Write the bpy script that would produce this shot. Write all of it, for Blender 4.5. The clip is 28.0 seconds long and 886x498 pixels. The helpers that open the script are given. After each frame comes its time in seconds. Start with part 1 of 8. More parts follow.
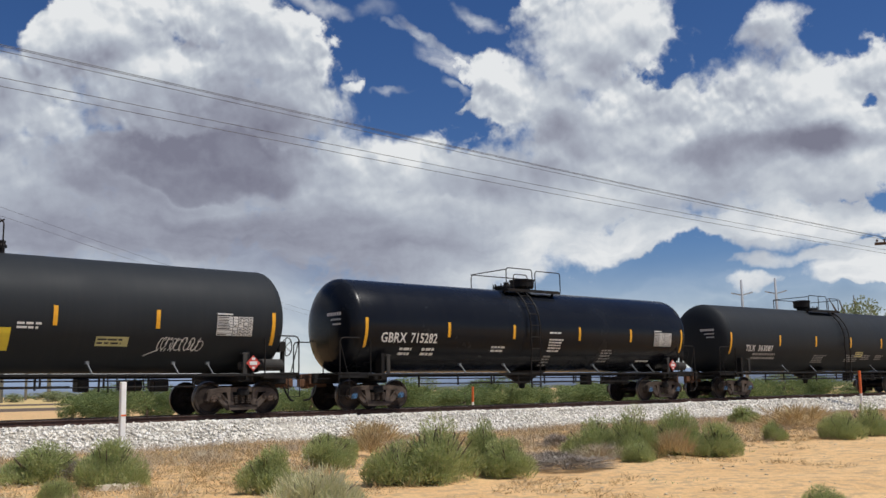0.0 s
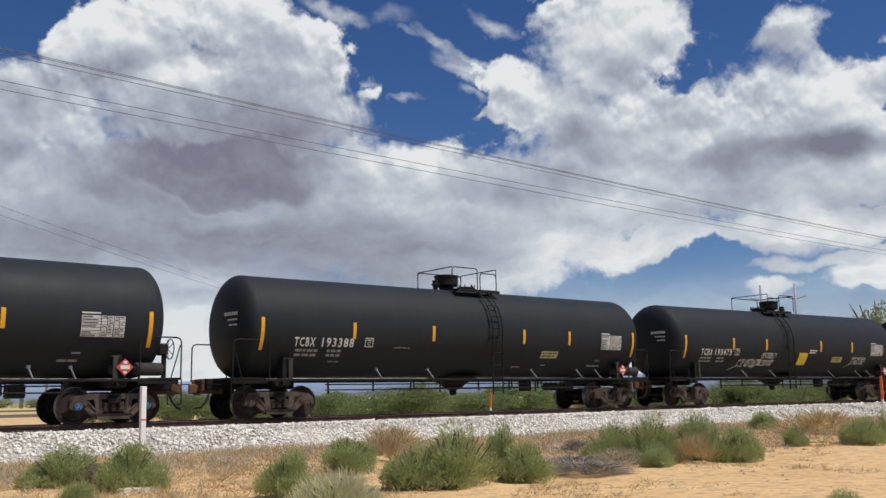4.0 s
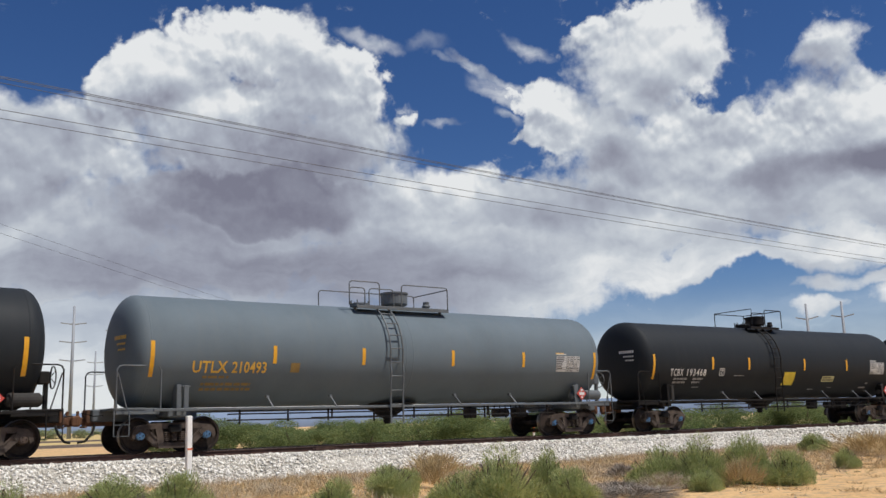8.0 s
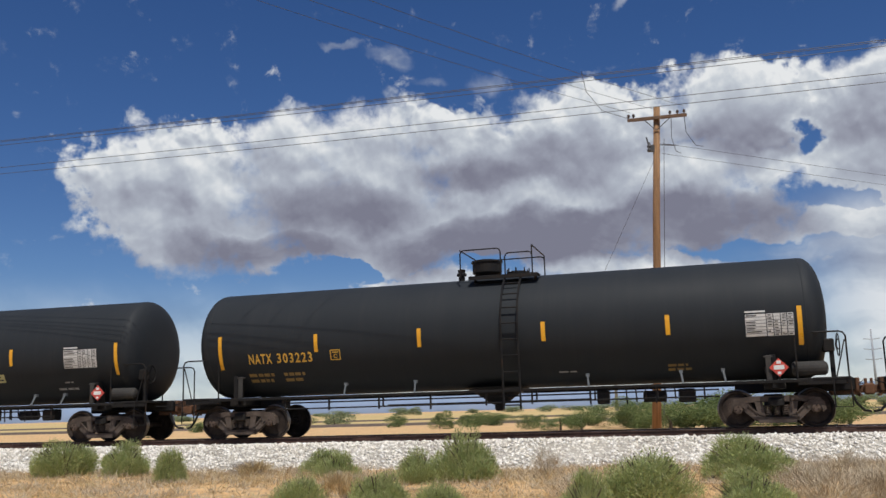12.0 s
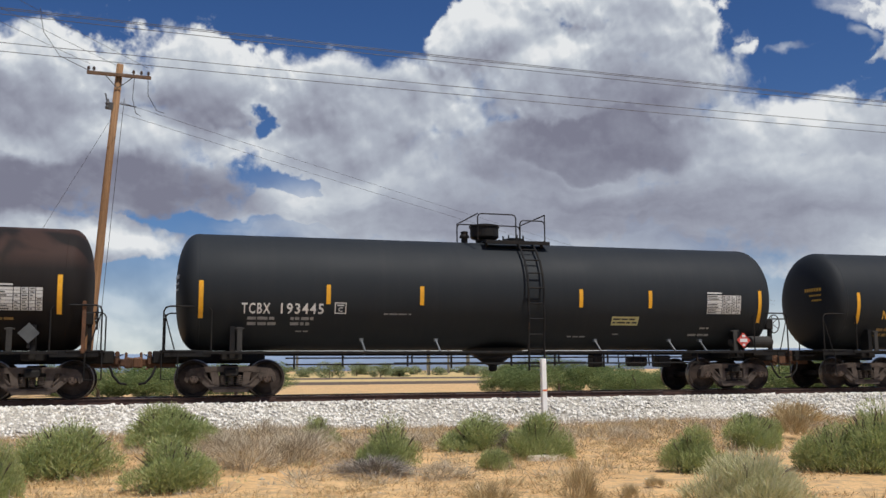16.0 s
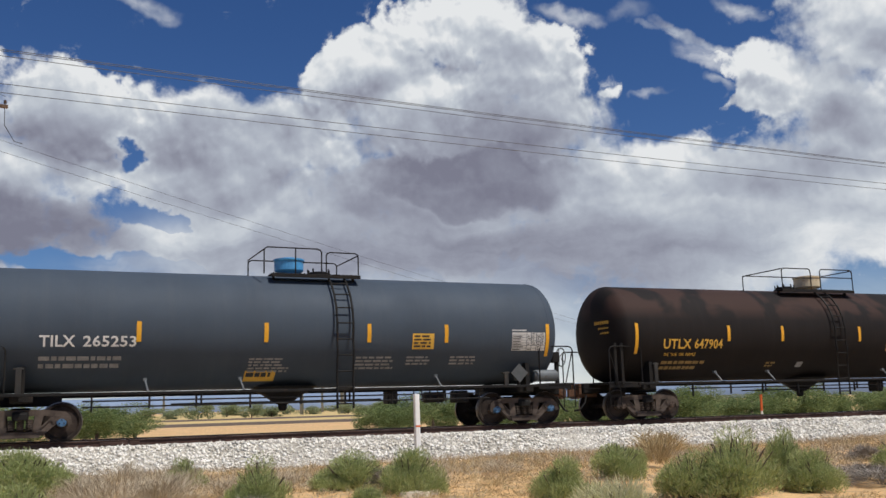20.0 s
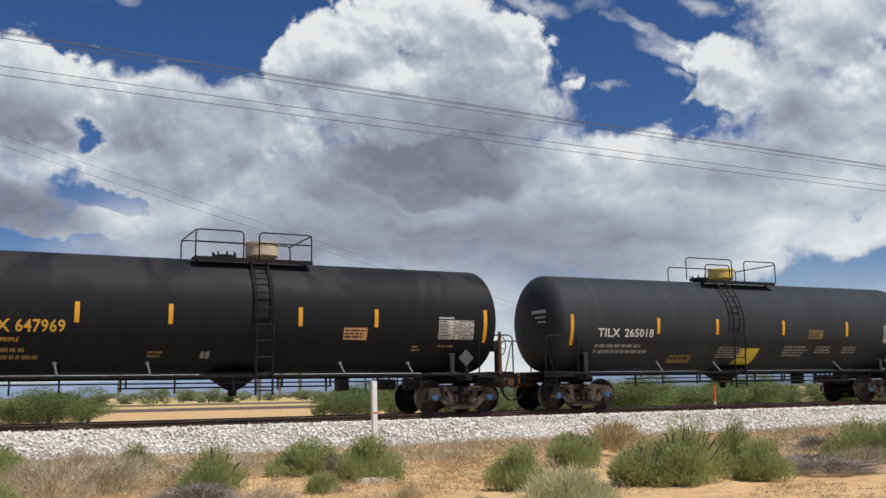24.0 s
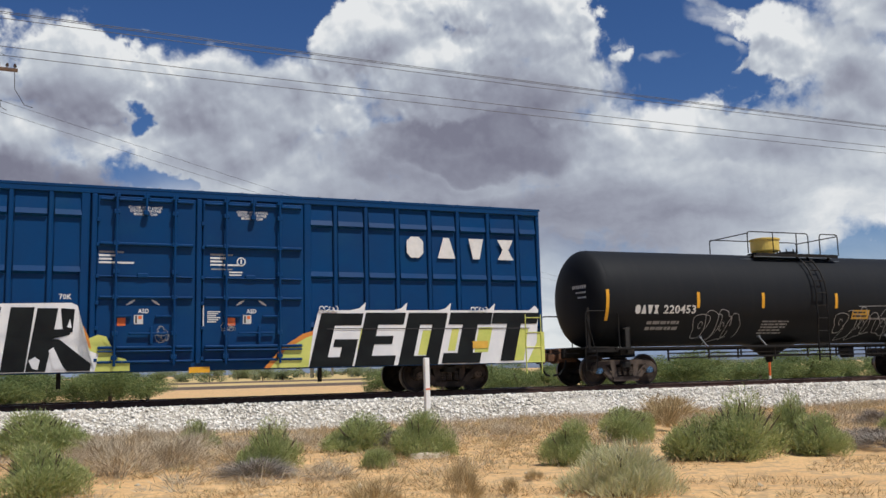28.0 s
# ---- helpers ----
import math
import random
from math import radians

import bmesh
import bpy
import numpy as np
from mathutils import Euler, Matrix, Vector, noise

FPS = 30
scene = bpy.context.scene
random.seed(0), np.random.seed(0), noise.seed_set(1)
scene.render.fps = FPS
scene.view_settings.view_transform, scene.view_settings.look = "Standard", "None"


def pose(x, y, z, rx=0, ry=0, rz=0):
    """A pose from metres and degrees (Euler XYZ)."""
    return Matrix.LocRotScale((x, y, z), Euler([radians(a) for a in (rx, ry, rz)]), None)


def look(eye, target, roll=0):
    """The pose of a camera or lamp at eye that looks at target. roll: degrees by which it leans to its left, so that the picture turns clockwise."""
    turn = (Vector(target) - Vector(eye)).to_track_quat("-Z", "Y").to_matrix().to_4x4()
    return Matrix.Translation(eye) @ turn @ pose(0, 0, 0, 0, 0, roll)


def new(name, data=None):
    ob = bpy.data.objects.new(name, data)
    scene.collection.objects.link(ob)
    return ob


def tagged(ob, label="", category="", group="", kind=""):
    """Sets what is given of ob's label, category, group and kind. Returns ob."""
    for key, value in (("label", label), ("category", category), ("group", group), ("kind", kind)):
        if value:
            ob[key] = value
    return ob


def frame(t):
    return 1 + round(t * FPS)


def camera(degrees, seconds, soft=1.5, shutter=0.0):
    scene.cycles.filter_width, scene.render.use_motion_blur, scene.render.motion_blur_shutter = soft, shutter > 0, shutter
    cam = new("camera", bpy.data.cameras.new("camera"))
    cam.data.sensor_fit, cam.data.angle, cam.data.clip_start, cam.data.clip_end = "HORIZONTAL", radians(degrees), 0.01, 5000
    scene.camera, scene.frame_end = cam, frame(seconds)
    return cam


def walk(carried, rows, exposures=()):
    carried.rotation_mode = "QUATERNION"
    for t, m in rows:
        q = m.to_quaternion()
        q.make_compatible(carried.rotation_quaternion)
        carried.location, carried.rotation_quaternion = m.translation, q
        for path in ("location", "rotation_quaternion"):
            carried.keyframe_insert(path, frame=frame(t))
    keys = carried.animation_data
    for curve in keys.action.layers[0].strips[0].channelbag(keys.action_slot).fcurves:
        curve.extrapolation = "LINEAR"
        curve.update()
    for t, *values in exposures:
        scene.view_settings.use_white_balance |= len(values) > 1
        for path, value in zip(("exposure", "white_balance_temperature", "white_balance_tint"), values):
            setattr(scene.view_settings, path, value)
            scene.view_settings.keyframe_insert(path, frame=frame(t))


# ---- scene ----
# camera: stands beside the line on the sand, turned by hand
cam = camera(51.52, 28.0)
CAM_ROWS = [
    (0.0, 0.16, -0.03, 1.50, 98.70, 1.00, -41.56),
    (0.5, 0.15, -0.04, 1.50, 99.28, 0.80, -42.92),
    (1.0, 0.15, -0.05, 1.49, 98.95, 0.96, -43.06),
    (1.5, 0.13, -0.06, 1.49, 98.65, 1.09, -42.84),
    (2.0, 0.15, -0.07, 1.50, 98.59, 1.14, -42.38),
    (2.5, 0.14, -0.07, 1.48, 98.64, 1.00, -41.97),
    (3.0, 0.14, -0.06, 1.47, 98.72, 0.93, -41.75),
    (3.5, 0.14, -0.05, 1.47, 98.86, 0.93, -41.43),
    (4.0, 0.13, -0.03, 1.47, 99.09, 0.96, -40.50),
    (4.5, 0.12, -0.03, 1.47, 99.40, 0.99, -38.47),
    (5.0, 0.09, -0.04, 1.48, 99.82, 1.01, -35.22),
    (5.5, 0.05, -0.03, 1.47, 100.11, 0.93, -31.44),
    (6.0, 0.02, -0.02, 1.46, 100.27, 0.93, -28.47),
    (6.5, -0.00, -0.01, 1.46, 100.37, 1.10, -28.02),
    (7.0, 0.05, -0.02, 1.46, 100.66, 1.47, -30.77),
    (7.5, 0.08, -0.03, 1.48, 100.72, 1.66, -34.51),
    (8.0, 0.09, -0.04, 1.48, 100.69, 1.68, -37.92),
    (8.5, 0.12, -0.03, 1.48, 100.46, 1.58, -40.27),
    (9.0, 0.12, -0.02, 1.48, 100.28, 1.39, -41.00),
    (9.5, 0.12, -0.03, 1.48, 100.16, 1.27, -40.36),
    (10.0, 0.08, -0.04, 1.49, 100.44, 1.31, -35.05),
    (10.5, 0.06, -0.07, 1.48, 100.86, 1.99, -22.88),
    (11.0, 0.02, -0.11, 1.49, 100.84, 1.82, -8.22),
    (11.5, -0.03, -0.10, 1.52, 100.16, 1.68, 8.37),
    (12.0, -0.07, -0.09, 1.53, 100.01, 1.60, 16.97),
    (12.5, -0.12, -0.08, 1.54, 100.33, 1.56, 16.41),
    (13.0, -0.15, -0.06, 1.53, 100.59, 1.52, 9.45),
    (13.5, -0.13, -0.03, 1.54, 100.27, 1.42, -1.16),
    (14.0, -0.08, 0.02, 1.54, 99.32, 1.25, -14.69),
    (14.5, -0.07, 0.04, 1.55, 97.57, 1.26, -20.66),
    (15.0, -0.08, 0.07, 1.55, 95.85, 1.16, -22.74),
    (15.5, -0.06, 0.07, 1.55, 96.07, 0.52, -22.95),
    (16.0, -0.07, 0.07, 1.54, 97.51, 0.41, -17.07),
    (16.5, -0.11, 0.03, 1.54, 98.89, 0.45, -5.50),
    (17.0, -0.17, -0.01, 1.53, 98.92, 1.46, 1.74),
    (17.5, -0.14, -0.01, 1.53, 98.91, 2.36, -3.74),
    (18.0, -0.09, 0.02, 1.51, 99.15, 1.40, -14.49),
    (18.5, -0.07, 0.04, 1.51, 99.64, 0.89, -19.71),
    (19.0, -0.06, 0.06, 1.51, 99.72, 1.12, -21.44),
    (19.5, -0.04, 0.06, 1.51, 99.71, 1.37, -23.11),
    (20.0, -0.04, 0.06, 1.51, 99.68, 1.56, -24.79),
    (20.5, -0.04, 0.06, 1.51, 99.74, 1.80, -26.14),
    (21.0, -0.01, 0.06, 1.50, 99.77, 1.88, -27.20),
    (21.5, -0.02, 0.06, 1.51, 99.67, 1.71, -27.87),
    (22.0, -0.02, 0.05, 1.51, 99.55, 1.53, -28.23),
    (22.5, -0.02, 0.05, 1.51, 99.39, 1.33, -28.24),
    (23.0, -0.02, 0.05, 1.51, 99.22, 1.15, -28.02),
    (23.5, -0.02, 0.05, 1.50, 99.05, 1.05, -27.72),
    (24.0, -0.02, 0.05, 1.50, 98.88, 1.00, -27.35),
    (24.5, -0.04, 0.04, 1.50, 98.54, 0.96, -26.93),
    (25.0, -0.04, 0.04, 1.49, 98.08, 0.96, -26.65),
    (25.5, -0.05, 0.03, 1.49, 97.56, 0.94, -26.56),
    (26.0, -0.05, 0.02, 1.50, 97.11, 1.07, -26.65),
    (26.5, -0.05, 0.03, 1.49, 96.84, 1.10, -26.69),
    (27.0, -0.06, 0.02, 1.49, 96.74, 1.17, -26.55),
    (27.5, -0.07, 0.03, 1.50, 96.99, 1.21, -25.86),
    (28.0, -0.07, 0.02, 1.50, 97.49, 1.37, -24.22),
]
walk(cam, [(t, pose(x, y, z, rx, ry, rz)) for t, x, y, z, rx, ry, rz in CAM_ROWS])

# ---------------------------------------------------------------- sky, sun
SUN_EL, SUN_AZ = 62.0, 152.0          # degrees above the ground; clockwise from the way across the line
sun_dir = Vector((math.sin(radians(SUN_AZ)) * math.cos(radians(SUN_EL)),
                  math.cos(radians(SUN_AZ)) * math.cos(radians(SUN_EL)), math.sin(radians(SUN_EL))))
sun_data = bpy.data.lights.new("sun", "SUN")
sun_data.energy, sun_data.angle, sun_data.color = 5.0, radians(0.55), (1.0, 0.96, 0.90)
sun = new("sun", sun_data)
sun.matrix_world = look(sun_dir * 60, (0, 0, 0))

world = bpy.data.worlds.new("sky")
scene.world = world
world.use_nodes = True
wt = world.node_tree
wt.nodes.clear()


def wmath(op, a, b=0.0, c=0.0, clamp=False):
    n = wt.nodes.new("ShaderNodeMath")
    n.operation, n.use_clamp = op, clamp
    for i, v in enumerate((a, b, c)):
        if isinstance(v, (int, float)):
            n.inputs[i].default_value = v
        else:
            wt.links.new(v, n.inputs[i])
    return n.outputs[0]


def wvec(op, a, b=None):
    n = wt.nodes.new("ShaderNodeVectorMath")
    n.operation = op
    for i, v in enumerate((a, b)):
        if v is None:
            continue
        if isinstance(v, tuple):
            n.inputs[i].default_value = v
        else:
            wt.links.new(v, n.inputs[i])
    return n.outputs["Value"] if op == "DOT_PRODUCT" else n.outputs["Vector"]


def wrange(v, a, b, c=0.0, d=1.0, smooth=True):
    n = wt.nodes.new("ShaderNodeMapRange")
    n.interpolation_type = "SMOOTHSTEP" if smooth else "LINEAR"
    wt.links.new(v, n.inputs[0])
    for i, q in enumerate((a, b, c, d)):
        n.inputs[i + 1].default_value = q
    return n.outputs[0]


def wnoise(vec, scale, detail, rough, distort=0.0, lac=2.1):
    n = wt.nodes.new("ShaderNodeTexNoise")
    n.noise_dimensions = "3D"
    wt.links.new(vec, n.inputs["Vector"])
    n.inputs["Scale"].default_value, n.inputs["Detail"].default_value = scale, detail
    n.inputs["Roughness"].default_value, n.inputs["Distortion"].default_value = rough, distort
    n.inputs["Lacunarity"].default_value = lac
    return n.outputs["Fac"]


def wpuff(vec, scale, detail, rough=0.5):
    """Heaped lumps, highest in the middle of each."""
    n = wt.nodes.new("ShaderNodeTexVoronoi")
    n.voronoi_dimensions, n.feature = "2D", "SMOOTH_F1"
    wt.links.new(vec, n.inputs["Vector"])
    n.inputs["Scale"].default_value, n.inputs["Detail"].default_value = scale, detail
    n.inputs["Roughness"].default_value, n.inputs["Smoothness"].default_value = rough, 0.45
    return wmath("SUBTRACT", 1.0, n.outputs["Distance"])


def wmix(f, a, b):
    n = wt.nodes.new("ShaderNodeMix")
    n.data_type = "RGBA"
    for i, v in ((0, f), (6, a), (7, b)):
        if isinstance(v, (int, float)):
            n.inputs[i].default_value = v
        elif isinstance(v, tuple):
            n.inputs[i].default_value = (*v, 1)
        else:
            wt.links.new(v, n.inputs[i])
    return n.outputs[2]


# the sky's own coordinates: degrees clockwise from straight across the line, degrees above the ground
tc = wt.nodes.new("ShaderNodeTexCoord")
sep = wt.nodes.new("ShaderNodeSeparateXYZ")
wt.links.new(tc.outputs["Generated"], sep.inputs[0])
sx, sy, sz = sep.outputs
az = wmath("MULTIPLY", wmath("ARCTAN2", sx, sy), 57.2958)
el = wmath("MULTIPLY", wmath("ARCSINE", sz), 57.2958)
comb = wt.nodes.new("ShaderNodeCombineXYZ")
wt.links.new(az, comb.inputs[0])
wt.links.new(el, comb.inputs[1])
flat = comb.outputs[0]
# ragged edges: the coordinates are pushed about by two sizes of noise
w1 = wt.nodes.new("ShaderNodeTexNoise")
wt.links.new(flat, w1.inputs["Vector"])
w1.inputs["Scale"].default_value, w1.inputs["Detail"].default_value, w1.inputs["Roughness"].default_value = 0.17, 5.0, 0.56
push = wvec("MULTIPLY", wvec("SUBTRACT", w1.outputs["Color"], (0.5, 0.5, 0.5)), (6.0, 4.6, 0.0))
warped = wvec("ADD", flat, push)


def field(blobs, vec):
    """The largest of a few soft ovals (az, el, half width, half height, turn, weight)."""
    total = None
    for a, e, ra, re_, turn, w in blobs:
        m = wt.nodes.new("ShaderNodeMapping")
        m.vector_type = "TEXTURE"
        m.inputs["Location"].default_value = (a, e, 0)
        m.inputs["Rotation"].default_value = (0, 0, radians(turn))
        m.inputs["Scale"].default_value = (ra, re_, 1)
        if total is not None:           # one oval after the other, so that few values are held at a time
            nx = wt.nodes.new("ShaderNodeVectorMath")
            nx.operation = "MULTIPLY_ADD"
            wt.links.new(total, nx.inputs[0])
            nx.inputs[1].default_value = (0.0, 0.0, 1e-9)
            wt.links.new(vec, nx.inputs[2])
            wt.links.new(nx.outputs[0], m.inputs["Vector"])
        else:
            wt.links.new(vec, m.inputs["Vector"])
        d = wvec("DOT_PRODUCT", m.outputs[0], m.outputs[0])
        v = wmath("MULTIPLY_ADD", d, -w, w)
        total = v if total is None else wmath("MAXIMUM", total, v)
    return wmath("MAXIMUM", total, -1.0)


# clouds seen beyond the line, oval by oval
SOLID_A = [
    (26.0, 22.9, 4.5, 2.5, 0, 1.2), (20.8, 20.6, 4.8, 2.4, 0, 1.2), (31.5, 20.2, 4.7, 2.8, 0, 1.2),
    (26.2, 17.7, 10.1, 4.1, 0, 1.5), (27.0, 13.6, 10.0, 2.8, 0, 1.9), (36.4, 18.7, 0.9, 0.5, 0, 0.8),
    (14.3, 16.4, 4.6, 3.1, 0, 1.2), (17.1, 12.6, 5.4, 2.4, 0, 1.2), (10.8, 15.9, 7.0, 3.4, -10, 1.2),
    (2.2, 17.3, 5.9, 2.5, -10, 1.2), (0.5, 13.0, 5.6, 3.5, 0, 1.2), (0.6, 17.2, 5.5, 2.2, 0, 1.2),
    (-7.5, 17.0, 7.7, 2.6, 0, 1.2), (-15.0, 16.4, 6.1, 2.1, 0, 1.2)]
SOLID_B = [
    (-8.4, 13.0, 11.5, 3.7, 0, 1.2), (11.1, 14.7, 5.8, 3.8, 0, 1.2), (-23.3, 15.1, 8.6, 3.9, 0, 1.2),
    (-11.6, 15.6, 8.3, 2.9, 0, 1.2), (-13.3, 11.5, 14.2, 3.1, 0, 1.2), (-31.4, 13.2, 8.4, 4.3, 0, 1.2),
    (-23.3, 14.0, 10.5, 4.4, 0, 1.2), (22.1, 10.5, 15.9, 3.2, 0, 1.1), (36.3, 9.9, 9.9, 3.8, 0, 1.1),
    (44.7, 10.6, 7.8, 4.3, 0, 1.1), (9.9, 9.8, 8.6, 1.7, 0, 1), (-4.3, 7.6, 6.9, 1.5, 0, 1),
    (-12.9, 5.9, 4.7, 1.5, 0, 1), (-16.0, 7.8, 1.8, 1.0, 0, 0.9)]
SOLID_C = [
    (-17.3, 8.0, 4.4, 1.0, 0, 1), (-7.4, 8.2, 4.6, 1.1, 0, 1), (-21.5, 6.3, 2.5, 0.8, 0, 0.9),
    (52.8, 21.0, 5.9, 3.6, 0, 1.2), (48.3, 17.3, 5.3, 2.4, -20, 1.1), (53.9, 15.2, 9.3, 3.7, 0, 1.2),
    (63.9, 15.9, 6.2, 3.5, 0, 1.2), (62.7, 20.6, 2.5, 1.6, 0, 0.9), (67.4, 17.6, 2.3, 1.8, 0, 0.9),
    (59.8, 12.7, 9.2, 3.0, 0, 1.2), (49.5, 12.4, 8.9, 3.1, 0, 1.2), (46.9, 9.0, 7.6, 1.8, 8, 1.1),
    (38.7, 8.8, 9.2, 3.2, 0, 1.1), (52.2, 8.8, 5.7, 1.2, 12, 1)]
SOLID_D = [
    (62.8, 9.3, 5.1, 1.4, 0, 1.1), (63.6, 7.4, 4.2, 0.6, 0, 0.8), (61.0, 6.1, 2.2, 0.5, 0, 0.8),
    (65.6, 6.3, 3.2, 1.0, 0, 0.9), (37.5, 14.0, 6.4, 2.0, 0, 1.1), (55.6, 8.9, 4.0, 1.0, 10, 0.9),
    (18.9, 15.4, 2.5, 2.1, 0, 1.1), (41.8, 19.5, 2.6, 0.9, -20, 0.55), (44.7, 19.8, 1.5, 0.7, 0, 0.5)]
solid = field(SOLID_A + SOLID_B + SOLID_C + SOLID_D, warped)
above = wvec("ADD", warped, (0.5, 1.5, 0.0))
solid_above = field(SOLID_A + SOLID_B + SOLID_C + SOLID_D, above)
HOLES_A = [
    (39.4, 18.2, 3.7, 1.8, 0, 1), (39.9, 22.2, 3.8, 1.9, 0, 0.7), (5.3, 16.2, 1.5, 0.8, -20, 0.62), (6.4, 15.3, 1.3, 0.8, 35, 0.5),
    (4.4, 12.6, 3.2, 1.1, -15, 0.34), (7.2, 11.7, 2.0, 0.5, -10, 0.3), (8.3, 8.7, 2.3, 0.6, 0, 0.55), (11.4, 21.6, 4.4, 2.0, 0, 0.6),
    (55.7, 19.5, 2.7, 1.1, 12, 0.8), (59.4, 21.3, 2.3, 1.9, 0, 0.9), (52.7, 6.3, 4.4, 1.0, 8, 0.9),
    (57.9, 8.1, 2.3, 0.9, 0, 0.9), (36.6, 21.9, 3.3, 3.6, 0, 0.8), (39.6, 18.5, 3.5, 2.2, 0, 0.9),
    (66.7, 16.5, 0.8, 0.4, 0, 0.6), (66.1, 20.0, 1.8, 1.2, 0, 0.8)]
HOLES_B = [
    (-22.8, 8.9, 2.2, 0.6, 0, 0.8), (-13.7, 8.6, 2.2, 0.7, 0, 0.8), (3.4, 9.1, 3.2, 0.5, 0, 0.7)]
holes = field(HOLES_A + HOLES_B, warped)
DARK_PART_A = [
    (1.6, 17.3, 5.1, 2.8, 0, 0.55), (11.5, 17.0, 6.4, 2.7, 0, 0.3), (-10.1, 15.6, 8.9, 2.0, 0, 0.5),
    (27.0, 13.9, 7.9, 2.1, 0, 2.0), (28.6, 16.2, 6.4, 2.2, 0, 0.55), (-8.3, 11.0, 12.1, 1.7, 0, 1.6),
    (0.6, 11.0, 5.3, 1.7, 0, 1.1), (-11.6, 10.1, 11.7, 1.7, 0, 1.1), (-23.2, 12.5, 7.5, 2.0, 0, 0.7),
    (-13.3, 15.0, 7.2, 1.3, 0, 0.8), (-28.2, 10.2, 6.6, 1.3, 0, 0.9), (35.2, 9.1, 10.7, 3.1, 0, 0.85),
    (23.2, 12.3, 7.8, 2.0, 0, 0.5), (18.6, 9.1, 6.3, 1.9, 0, 0.7)]
DARK_PART_B = [
    (59.2, 13.8, 3.5, 1.5, 0, 0.7), (63.8, 14.0, 4.8, 1.1, 0, 0.65), (49.7, 15.8, 3.2, 1.7, 0, 0.5),
    (44.9, 13.3, 4.9, 2.0, 0, 0.5), (1.2, 10.8, 5.6, 1.9, 0, 0.9), (22.8, 9.8, 14.8, 2.1, 0, 0.6),
    (29.2, 9.6, 8.7, 2.1, 0, 0.8)]
dark_part = field(DARK_PART_A + DARK_PART_B, warped)
BRIGHT_PART_A = [
    (48.5, 8.3, 7.6, 2.6, 0, 1), (51.4, 13.9, 4.1, 3.8, 0, 0.6), (38.2, 12.9, 4.0, 2.0, 0, 0.8),
    (17.1, 16.4, 2.2, 2.1, 0, 0.5), (12.2, 11.2, 7.0, 1.0, 0, 0.7), (39.0, 10.4, 5.6, 1.0, 10, 0.5),
    (46.8, 16.4, 4.9, 3.8, 0, 0.7), (41.6, 13.6, 6.4, 1.7, 0, 0.6), (52.9, 18.1, 5.5, 4.0, 0, 0.5),
    (26.1, 23.2, 4.8, 2.0, 0, 1), (19.3, 20.6, 3.3, 1.5, 0, 0.8), (34.8, 20.3, 1.8, 1.7, 0, 0.9),
    (-1.5, 19.3, 6.6, 1.4, 0, 0.5), (3.0, 18.9, 5.8, 1.7, 0, 0.9)]
BRIGHT_PART_B = [
    (13.0, 16.0, 2.2, 1.4, 0, 0.6), (-3.9, 7.6, 5.5, 1.2, 0, 0.8), (-25.0, 17.2, 4.8, 1.6, 0, 0.3),
    (62.2, 9.8, 3.7, 1.0, 0, 0.9), (66.9, 14.5, 1.5, 2.2, 0, 0.6), (52.7, 20.7, 4.2, 2.6, 0, 0.9),
    (49.7, 16.8, 5.3, 2.0, 0, 0.7), (64.9, 17.0, 3.6, 1.9, 0, 0.7)]
bright_part = field(BRIGHT_PART_A + BRIGHT_PART_B, warped)
THIN_A = [
    (31.7, 7.4, 11.6, 2.4, 0, 1), (40.9, 10.9, 9.3, 2.5, 5, 0.9), (29.2, 8.9, 11.4, 2.1, 0, 1),
    (8.3, 8.7, 7.4, 1.4, 0, 0.8), (21.7, 8.2, 8.2, 2.3, 0, 0.9), (40.2, 21.5, 2.1, 0.6, -25, 0.8),
    (43.7, 19.0, 1.6, 0.6, -30, 0.8), (42.2, 18.6, 1.3, 0.4, -20, 0.7), (37.4, 22.8, 1.8, 0.7, 0, 0.35),
    (44.1, 22.8, 2.2, 0.7, -30, 0.7), (42.2, 20.5, 2.2, 0.5, -25, 0.8), (38.5, 21.9, 1.1, 0.3, -20, 0.4),
    (-3.4, 24.6, 2.2, 0.5, 8, 0.6), (3.7, 25.4, 1.9, 0.5, -20, 0.6)]
THIN_B = [
    (-20.0, 21.9, 2.0, 0.6, -20, 0.7), (-22.8, 23.1, 1.4, 0.3, -20, 0.6), (6.9, 23.9, 2.4, 0.8, 0, 0.6),
    (41.4, 20.5, 2.0, 0.7, -10, 0.6), (44.8, 8.7, 9.1, 2.1, 8, 1), (39.6, 8.7, 8.0, 2.0, 5, 1),
    (46.6, 9.5, 8.3, 2.4, 8, 0.9), (35.2, 7.7, 8.9, 2.1, 0, 0.9), (17.1, 7.7, 8.8, 2.1, 0, 0.8),
    (0.7, 25.2, 5.6, 0.6, -5, 0.7), (5.5, 24.1, 1.9, 0.8, -20, 0.6), (-19.6, 21.9, 1.7, 0.8, -20, 0.6),
    (41.4, 20.0, 2.4, 0.8, -20, 0.8), (38.5, 18.1, 1.4, 0.3, 0, 0.6)]
THIN_C = [
    (33.7, 23.3, 2.6, 0.8, -15, 0.7), (-17.5, 20.2, 1.4, 0.4, 0, 0.4), (-13.4, 20.3, 1.8, 0.7, 0, 0.4)]
thin = field(THIN_A + THIN_B + THIN_C, warped)
shade = wmath("MULTIPLY", wrange(dark_part, -0.35, 1.0), 0.52)
bright = wmath("MULTIPLY", wrange(bright_part, -0.3, 1.0), 0.20)
veil = wmath("MULTIPLY", wrange(thin, 0.0, 1.0), 0.85)
